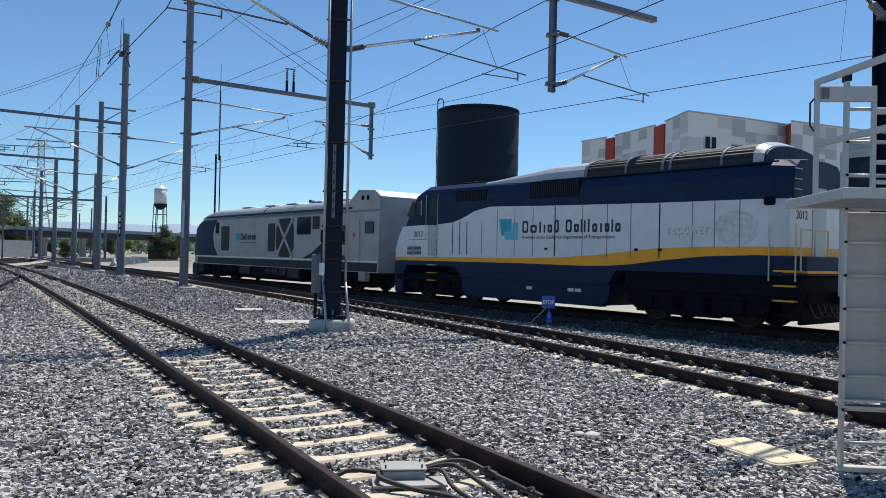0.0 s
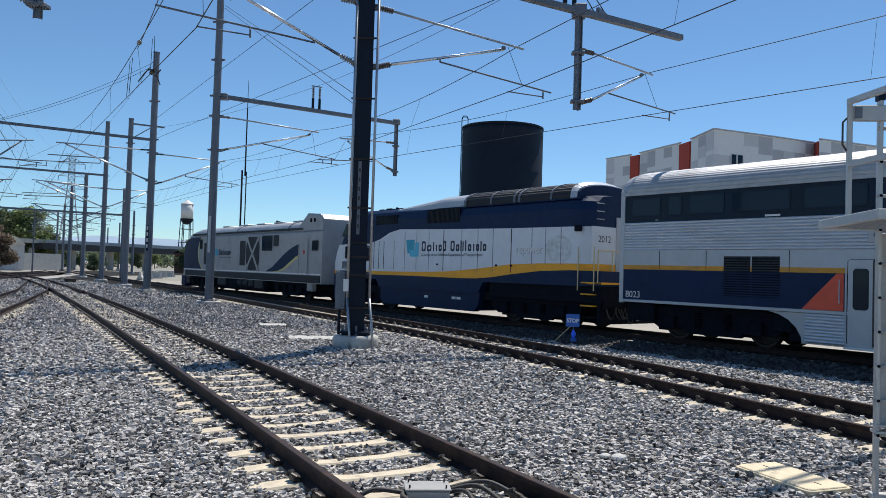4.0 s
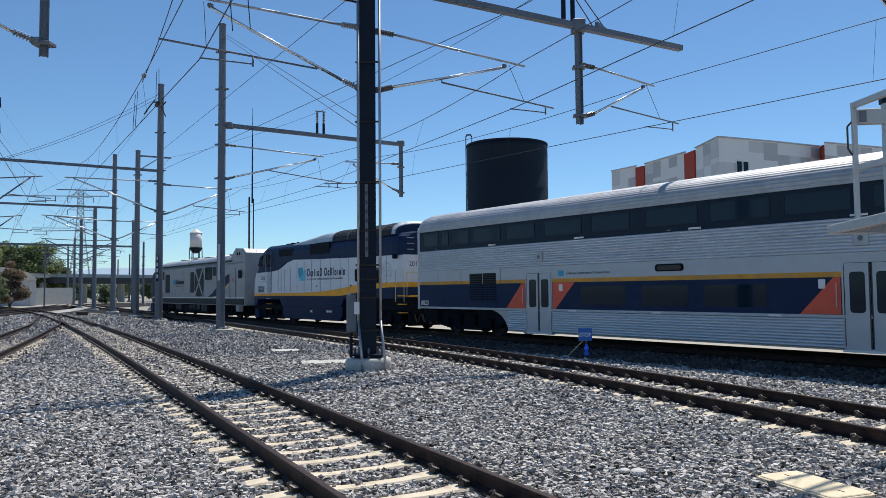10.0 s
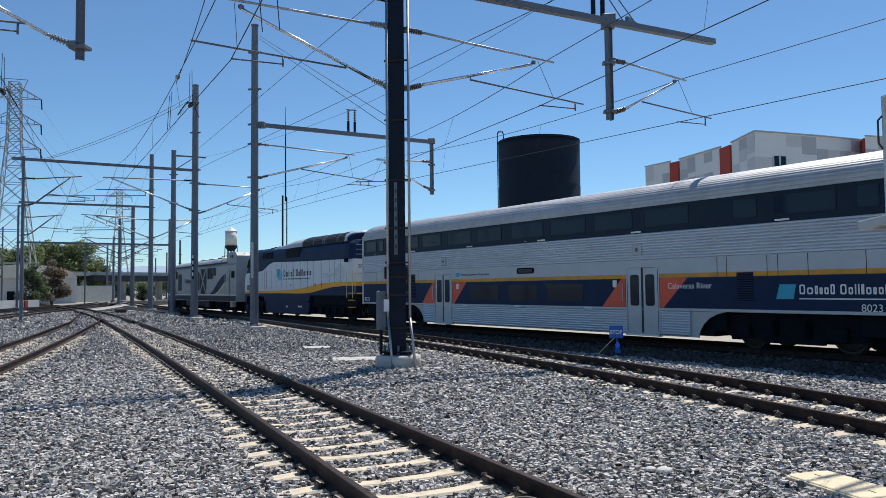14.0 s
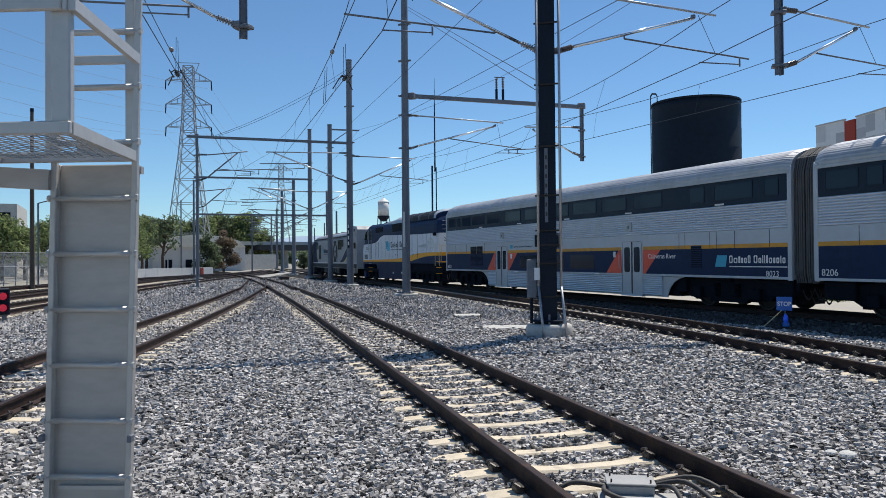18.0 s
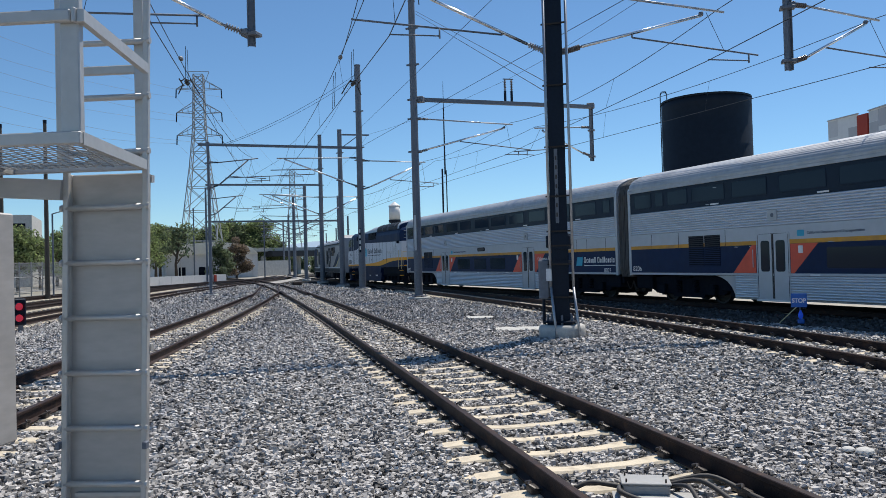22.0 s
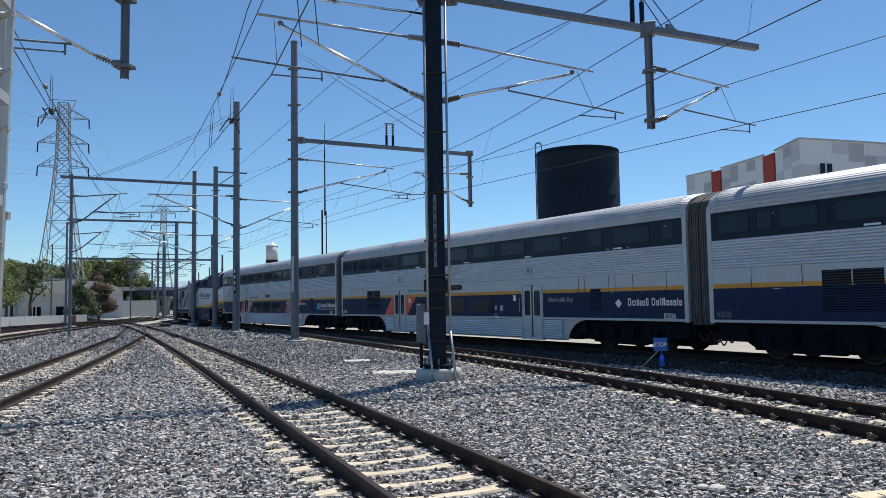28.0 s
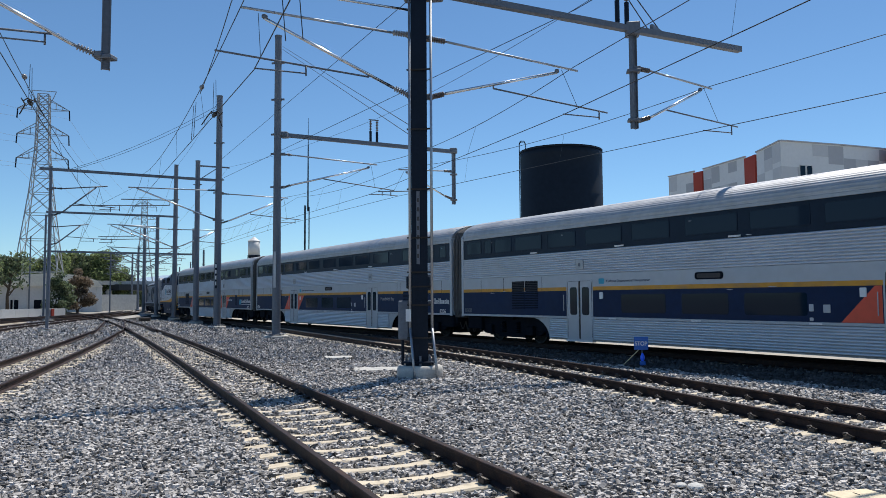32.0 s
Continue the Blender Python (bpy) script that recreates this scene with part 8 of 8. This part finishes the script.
# the deck's shade is put into its colour, far darker than the parapet
part("deck", bar(bmesh.new(), o0 + Vector((0, 0, 4.6)), o1 + Vector((0, 0, 4.6)), 9.0, 1.3), M_DIAPHRAGM, ov, "bridge deck coloured dark for shade")
part("parapet", bar(bmesh.new(), o0 + Vector((0, -4.5, 5.6)), o1 + Vector((0, -4.5, 5.6)), 0.3, 0.9), M_CONCRETE, ov)
for k in range(9):
    p = o0.lerp(o1, k / 8)
    part("pier", tube(bmesh.new(), p + Vector((0, 0, -0.3)), p + Vector((0, 0, 4.2)), 0.7, n=10), M_CONCRETE, ov)
r0, r1 = polar(31.4, 165), polar(28.7, 172)
part("retaining_wall", bar(bmesh.new(), r0 + Vector((0, 0, 1.2)), r1 + Vector((0, 0, 1.2)), 0.6, 3.4), M_CONCRETE, ov, "pale retaining wall")
# small brown building beyond the locomotive nose
bp_ = polar(20.6, 175)
bb = thing("brown_building", "low brown building beyond the train", "building", pose(bp_.x, bp_.y, 0, 0, 0, 20))
part("wall", boxes((-3, 3, -3, 3, -0.3, 4.0)), mat("brown_wall", (0.20, 0.11, 0.08), 0.85, spread=0.2, grain=4), bb)
part("roof", prism(bmesh.new(), [(-3.4, 4.0), (3.4, 4.0), (0, 5.2)], -3.4, 3.4), M_UNDER, bb)

# concrete barrier blocks lying beyond the end of the train
b0, b1 = polar(23.8, 98), polar(21.9, 126)
for k in range(7):
    p = b0.lerp(b1, k / 6)
    bb_ = part("concrete_barrier", prism(bmesh.new(), [(-0.35, -0.3), (0.35, -0.3), (0.3, -0.05), (0.12, 0.15), (0.1, 0.6), (-0.1, 0.6), (-0.12, 0.15), (-0.3, -0.05)], -1.5, 1.5), M_CONCRETE, m=pose(p.x, p.y, 0, 0, 0, 20 + 25 * (k % 3)))
    tagged(bb_, "pale concrete barrier block on the far verge", "barrier", "barrier blocks")

# hills on the horizon
bm = bmesh.new()
prev = None
for k in range(120):
    az = -60 + 140 * k / 119
    p = polar(az, 2700)
    hgt = 70 + 45 * noise.noise((az * 0.09, 1.3, 0)) + 16 * noise.noise((az * 0.4, 2.2, 0))
    hgt *= float(np.interp(az, [-60, 0, 12, 20, 28, 45, 80], [0.4, 0.5, 1.1, 1.6, 1.0, 0.7, 0.5]))
    row = (bm.verts.new((p.x, p.y, -5)), bm.verts.new((p.x * 1.03, p.y * 1.03, max(8, hgt) * 1.0)), bm.verts.new((p.x * 1.08, p.y * 1.08, -5)))
    if prev:
        bm.faces.new((prev[0], row[0], row[1], prev[1]))
        bm.faces.new((prev[1], row[1], row[2], prev[2]))
    prev = row
tagged(part("backdrop_hills", bm, M_HILL, smooth=True), "hills on the horizon, coloured blue for haze", "hills", kind="structure")


# ---------------------------------------------------------------- the two ladder cabinets and small things
M_GRATING = mat("grating_steel", (0.40, 0.40, 0.40), 0.5, 0.6, spread=0.15, grain=20)
M_BLUE_SIGN = mat("blue_sign", (0.015, 0.13, 0.50), 0.4, spread=0.06, grain=10)


def sq(bm, a, b, w):
    return bar(bm, a, b, w, w, up=(1, 0, 0) if abs(Vector(b).z - Vector(a).z) > 0.9 * (Vector(b) - Vector(a)).length else (0, 0, 1))


def ladder(parent, x0, x1, y, z0, z1, first, pitch=0.305, stile=0.075):
    for x in (x0, x1):
        bm = boxes((x - 0.016, x + 0.016, y - stile / 2, y + stile / 2, z0, z1), bevel=0.004)
        st = part("stile", bm, M_ALU, parent, "aluminium ladder stile")
    k = 0
    while first + k * pitch < z1 - 0.05:
        z = first + k * pitch
        r = part("rung", tube(bmesh.new(), (x0, y, z), (x1, y, z), 0.017, n=10), M_ALU, parent, smooth=True)
        for x, sg in ((x0, -1), (x1, 1)):
            part("rung_end", tube(bmesh.new(), (x + sg * 0.012, y - 0.012, z), (x + sg * 0.026, y - 0.012, z), 0.019, n=8), M_ALU, r)
        k += 1


def grating(parent, x0, x1, y0, y1, z, cell=(0.034, 0.06), skew=0.0):
    """Expanded metal: staggered slanting strands with openings between."""
    bm = bmesh.new()
    ny = int((y1 - y0) / cell[1])
    nx = int((x1 - x0) / cell[0])
    nx += int(skew * (y1 - y0) / cell[0]) + 1
    for j in range(ny):
        ya, yb = y0 + j * cell[1], y0 + (j + 1) * cell[1]
        for i in range(nx):
            xa = x0 + (i + (0.5 if j % 2 else 0.0)) * cell[0]
            xm, xb = xa + cell[0] / 2, xa + cell[0]
            if xb > x1 + skew * (y1 - ya):
                continue
            bar(bm, (xa, ya, z), (xm, yb, z), 0.007, 0.004)
            bar(bm, (xm, yb, z), (xb, ya, z), 0.007, 0.004)
    return tagged(part("grating", bm, M_GRATING, parent, "expanded metal platform grating"), kind="stuff")


def frame_rect(parent, nm, x0, x1, y0, y1, z0, z1, w=0.045):
    for a in ((x0, x1, y0, y0 + w), (x0, x1, y1 - w, y1), (x0, x0 + w, y0 + w, y1 - w), (x1 - w, x1, y0 + w, y1 - w)):
        part(nm, boxes((*a, z0, z1), bevel=0.005), M_ALU, parent)


# left cabinet: ladder, sheet panel, platform and guard rails
LC = thing("signal_ladder_cabinet", "aluminium signal cabinet with a ladder and a grated platform", "signal cabinet", pose(-2.86, 3.585, 0, 0, 0, 13.5), "ladder cabinets")
ladder(LC, -0.412, 0.041, 0.0, -0.2, 5.2, 0.208, stile=0.03)
part("back_panel", boxes((-0.42, 0.034, 0.05, 0.08, 0.30, 2.23), bevel=0.006), M_ALU_PANEL, LC, "dull aluminium sheet panel behind the rungs")
part("panel_edge", boxes((-0.435, -0.405, 0.03, 0.1, 0.2, 2.232), bevel=0.004), M_ALU, LC)
for z in (0.27, 1.25, 2.2):
    part("panel_rib", boxes((-0.435, 0.04, 0.075, 0.11, z - 0.02, z + 0.02)), M_ALU, LC)
part("foot_bar", boxes((-0.47, 0.08, -0.05, 0.05, 0.17, 0.215), bevel=0.006), M_ALU, LC)
for x in (-0.434, 0.058):
    part("clamp", boxes((x - 0.012, x + 0.012, -0.045, 0.0, 0.71, 0.75), bevel=0.004), M_GALV_DULL, LC)
for ob in LC.children_recursive:          # ladder and panel stand slightly out of plumb
    for v in ob.data.vertices:
        v.co.x += 0.026 * (v.co.z - 2.0)
for z in (0.45,):
    part("standoff", boxes((-0.40, 0.03, 0.015, 0.05, z - 0.01, z + 0.01)), M_ALU, LC)
# platform: back corner at the ladder, front corner out towards the track
PZ0, PZ1 = 2.235, 2.29
CB, CF = (0.056, -0.04), (0.187, -0.915)
part("platform_edge", bar(bmesh.new(), (CB[0], CB[1], (PZ0 + PZ1) / 2), (CF[0], CF[1], (PZ0 + PZ1) / 2), 0.03, PZ1 - PZ0), M_ALU, LC)
part("platform_edge", boxes((-1.8, CF[0] + 0.012, CF[1] - 0.03, CF[1], PZ0, PZ1), bevel=0.005), M_ALU, LC)
part("platform_edge", boxes((-1.8, CB[0] - 0.012, CB[1], CB[1] + 0.03, PZ0, PZ1), bevel=0.005), M_ALU, LC)
grating(LC, -1.75, 0.05, CF[1], CB[1], PZ0 + 0.02, (0.05, 0.085), skew=(CF[0] - CB[0]) / (CB[1] - CF[1]))
for x in (-1.3, -0.7):
    part("platform_joist", boxes((x - 0.02, x + 0.02, CF[1], CB[1], PZ0, PZ0 + 0.03)), M_ALU, LC)
part("platform_bracket", bar(bmesh.new(), (-1.7, -0.10, 2.22), (-0.42, -0.02, 2.14), 0.05, 0.11), M_ALU_PANEL, LC, "bent support bracket under the platform")
part("corner_post", boxes((CF[0] - 0.087, CF[0], CF[1], CF[1] + 0.042, PZ1, 4.8), bevel=0.006), M_ALU, LC)
part("corner_post", boxes((-0.465, -0.39, 0.0, 0.05, PZ1, 4.8), bevel=0.006), M_ALU, LC)
part("corner_post", boxes((-0.025, 0.03, 0.03, 0.06, PZ1, 4.8), bevel=0.005), M_ALU, LC)
for z in (2.79, 3.30):
    part("guard_rail", boxes((-1.8, CF[0] - 0.02, CF[1] - 0.035, CF[1] - 0.003, z - 0.027, z + 0.027), bevel=0.006), M_ALU, LC)
    part("guard_rail", bar(bmesh.new(), (CB[0] + 0.02, CB[1], z), (CF[0] + 0.02, CF[1] - 0.02, z), 0.03, 0.054), M_ALU, LC)
    part("guard_rail", boxes((-0.43, 0.02, 0.062, 0.09, z + 0.005, z + 0.055), bevel=0.006), M_ALU, LC)
    part("rail_joint", boxes((CF[0] - 0.014, CF[0] + 0.004, CF[1] - 0.039, CF[1], z - 0.032, z + 0.032), bevel=0.004), M_ALU, LC)
part("toe_angle", boxes((-0.30, 0.0, 0.03, 0.06, PZ1, PZ1 + 0.05)), M_ALU, LC)
# equipment door under the platform
dr = part("equipment_door", boxes((-1.38, -0.86, -0.36, -0.31, 0.72, 2.02), bevel=0.008), M_ALU_PANEL, LC, "aluminium equipment door dappled by the grating")
part("door_flange", boxes((-0.88, -0.845, -0.37, -0.30, 0.70, 2.04), bevel=0.004), M_ALU, dr)
part("hasp", boxes((-0.94, -0.82, -0.385, -0.365, 1.29, 1.33), bevel=0.004), M_ALU, dr)
bm = bmesh.new()
for k in range(12):
    a, b = radians(30 * k), radians(30 * k + 30)
    tube(bm, (-0.87 + 0.018 * math.cos(a), -0.395, 1.285 + 0.03 * math.sin(a)), (-0.87 + 0.018 * math.cos(b), -0.395, 1.285 + 0.03 * math.sin(b)), 0.006, n=5)
part("shackle", bm, M_GALV, dr)
part("padlock", boxes((-0.895, -0.845, -0.41, -0.38, 1.195, 1.265), bevel=0.008), M_GALV, dr, "small steel padlock")
bm = bmesh.new()
for k in range(9):
    tube(bm, (-0.92 + 0.014 * k, -0.39, 1.30 + 0.012 * math.sin(k * 1.4)), (-0.908 + 0.014 * k, -0.395, 1.31 + 0.012 * math.sin(k * 1.4 + 1)), 0.008, n=5)
part("chain", bm, M_GALV, dr)
part("equipment_case", boxes((-1.40, -0.88, -0.30, 0.25, 0.7, 2.04), bevel=0.01), M_ALU_PANEL, LC)
part("case_post", boxes((-1.1, -1.0, -0.06, 0.04, -0.25, 0.7)), M_GALV_DULL, LC)

# right cabinet
RC = thing("signal_ladder_cabinet", "pale aluminium ladder cabinet with a railed platform", "signal cabinet", pose(3.63, 6.93, 0, 0, 0, -6), "ladder cabinets")
ladder(RC, 0.0, 0.43, 0.0, -0.2, 3.38, 0.06)
part("back_panel", boxes((0.02, 0.42, 0.07, 0.10, 0.42, 2.17), bevel=0.006), M_ALU_PANEL, RC, "dull aluminium sheet panel behind the rungs")
for z in (0.39, 0.45):
    part("panel_sill", boxes((-0.02, 0.46, -0.05, 0.09, z - 0.012, z + 0.012), bevel=0.004), M_ALU, RC)
part("foot_bar", boxes((-0.04, 0.48, -0.04, 0.05, -0.2, -0.15), bevel=0.006), M_ALU, RC)
frame_rect(RC, "platform_edge", -0.5, 1.1, -1.25, 0.06, 2.19, 2.27)
grating(RC, -0.45, 1.05, -1.2, 0.0, 2.2)
part("corner_post", boxes((-0.29, -0.248, -0.05, -0.008, 2.27, 3.36), bevel=0.005), M_ALU, RC)
part("corner_post", boxes((0.01, 0.052, -1.24, -1.198, 2.27, 3.36), bevel=0.005), M_ALU, RC)
part("corner_post", boxes((0.205, 0.247, -0.05, -0.008, 2.27, 3.24), bevel=0.005), M_ALU, RC)
part("stile_cap", boxes((-0.03, 0.03, -0.045, 0.045, 3.36, 3.43), bevel=0.005), M_BLACKPOLE, RC, "black plastic end cap")
for z in (3.35, 2.78):
    part("guard_rail", bar(bmesh.new(), (-0.27, -0.01, z), (0.033, -1.25, z), 0.045, 0.05), M_ALU, RC)
part("gate_bar", boxes((-0.24, 0.24, -0.065, -0.005, 3.17, 3.31), bevel=0.006), M_ALU, RC, "pale box gate bar")
part("gate_bracket", boxes((-0.24, -0.18, -0.08, -0.062, 3.19, 3.29)), M_GALV_DULL, RC)
for z in (2.62, 2.44):
    part("guard_rail", boxes((0.23, 1.1, -0.03, 0.0, z - 0.02, z + 0.02), bevel=0.004), M_ALU, RC)
part("guard_rail", boxes((0.23, 1.1, -0.03, 0.01, 3.06, 3.11), bevel=0.004), M_ALU, RC)
bm = bmesh.new()
pts = [(-0.29, -0.02, 3.2), (-0.325, -0.02, 3.16), (-0.325, -0.02, 2.96), (-0.29, -0.02, 2.9)]
for a, b in zip(pts, pts[1:]):
    tube(bm, a, b, 0.009, n=6)
part("grab_handle", bm, M_CABLE, RC)
for z in [0.06 + 0.305 * k for k in range(1, 10)]:
    part("rivet", tube(bmesh.new(), (0.0, -0.045, z), (0.0, -0.036, z), 0.014, n=8), M_UNDER, RC)

# blue stop sign on a short clamp stand
sp = gs = Vector((2.98, 22.4, -0.22))
ss = thing("stop_sign", "small blue stop sign on a clamp stand with a blue lamp", "sign", pose(sp.x, sp.y, sp.z, 0, 0, -8))
part("board", boxes((-0.195, 0.195, -0.012, 0.012, 0.43, 0.80), bevel=0.004), M_BLUE_SIGN, ss, "blue square board")
text_mesh("lettering", "STOP", 0.165, M_WHITE_SIGN, ss, Matrix(((1, 0, 0, -0.172), (0, 0, -1, -0.016), (0, 1, 0, 0.555), (0, 0, 0, 1))), squeeze=0.86, bold=0.004)
part("stake", tube(bmesh.new(), (0.02, 0.03, 0), (0.02, 0.03, 0.8), 0.016, n=6), M_GALV_DULL, ss)
part("prop", tube(bmesh.new(), (-0.5, 0.0, 0.0), (-0.05, 0.02, 0.45), 0.014, n=6), M_CREAM, ss)
M_BLUE_LAMP = mat("blue_lamp", (0.02, 0.10, 0.75), 0.3, spread=0.1, emit=0.15)
part("lamp", lathe(bmesh.new(), [(0.03, 0.12), (0.06, 0.17), (0.065, 0.24), (0.04, 0.30), (0.02, 0.35)], n=12, at=(0.03, -0.05, 0)), M_BLUE_LAMP, ss, "round blue lamp", smooth=True)
part("lamp_foot", boxes((-0.05, 0.12, -0.13, 0.03, 0.0, 0.12), bevel=0.02), M_BLUE_SIGN, ss)

# low signal with two red lights beyond the left track
dz = thing("dwarf_signal", "black dwarf signal showing two red lights", "signal", pose(-20.45, 19.5, -0.25, 0, 0, 60))
part("housing", boxes((-0.16, 0.2, 0.0, 0.35, 0.25, 1.1), bevel=0.03), M_BLACKPOLE, dz)
part("post", boxes((0.0, 0.12, 0.1, 0.22, -0.05, 0.25)), M_GALV_DULL, dz)
M_REDLIGHT = mat("red_signal_light", (0.75, 0.04, 0.08), 0.3, spread=0.05, emit=0.35)
for z in (0.48, 0.85):
    part("hood", tube(bmesh.new(), (-0.02, -0.16, z), (-0.02, 0.02, z), 0.14, n=14, caps=False), M_BLACKPOLE, dz)
    part("lens", tube(bmesh.new(), (-0.02, -0.03, z), (-0.02, 0.0, z), 0.12, n=14), M_REDLIGHT, dz, "lit red lens")


# ---------------------------------------------------------------- what moves
# seconds, place along its track of the joint between the second locomotive and the first coach
TRAIN_WAY = [(0, -1.84), (1, -0.05), (2, 1.69), (3, 3.46), (3.5, 4.35), (5.5, 7.95), (6, 8.9), (7, 10.78), (8, 12.64), (9, 14.48),
             (10, 16.34), (11, 18.17), (12, 20.02), (13, 21.92), (14, 23.91), (14.5, 24.91), (16.5, 28.98), (17, 30.05), (18, 32.16),
             (19, 34.35), (20, 36.59), (21, 38.91), (22, 41.33), (23, 43.85), (24, 46.49), (25, 49.19), (25.5, 50.55), (27.5, 56.03),
             (28, 57.47), (29, 60.36), (30, 63.27), (31, 66.24), (32, 69.29)]


def joint_at(t):
    """Smooth place of the joint at t seconds, through the rows above."""
    r = TRAIN_WAY
    i = max(0, min(len(r) - 2, next((k - 1 for k in range(1, len(r)) if r[k][0] >= t), len(r) - 2)))
    t0, s0 = r[i]
    t1, s1 = r[i + 1]
    ta, sa = r[max(0, i - 1)]
    tb, sb = r[min(len(r) - 1, i + 2)]
    m0, m1 = (s1 - sa) / (t1 - ta), (sb - s0) / (tb - t0)
    u, h = (t - t0) / (t1 - t0), t1 - t0
    return (2 * u ** 3 - 3 * u * u + 1) * s0 + (u ** 3 - 2 * u * u + u) * h * m0 + (-2 * u ** 3 + 3 * u * u) * s1 + (u ** 3 - u * u) * h * m1


def place_on(line, s, length):
    """The pose of a vehicle whose middle is at s and whose two trucks stand on the line."""
    a, b = on(line, s + length * 0.35), on(line, s - length * 0.35)
    x, y = (a[0] + b[0]) / 2, (a[1] + b[1]) / 2
    return pose(x, y, 0, 0, 0, math.degrees(math.atan2(-(a[0] - b[0]), a[1] - b[1])))


def motions():
    steps = [0.5 * k for k in range(65)]
    for ob, length, off in TR:
        walk(ob, [(t, place_on(LINE_C, joint_at(t) + off, length)) for t in steps])
    fine = [0.2 * k for k in range(161)]
    start = joint_at(0)
    way = [(t, joint_at(t) - start) for t in fine]
    for w, y, r in WHEELS:
        walk(w, [(t, pose(0, y, r, -math.degrees(s / r))) for t, s in way])


motions()
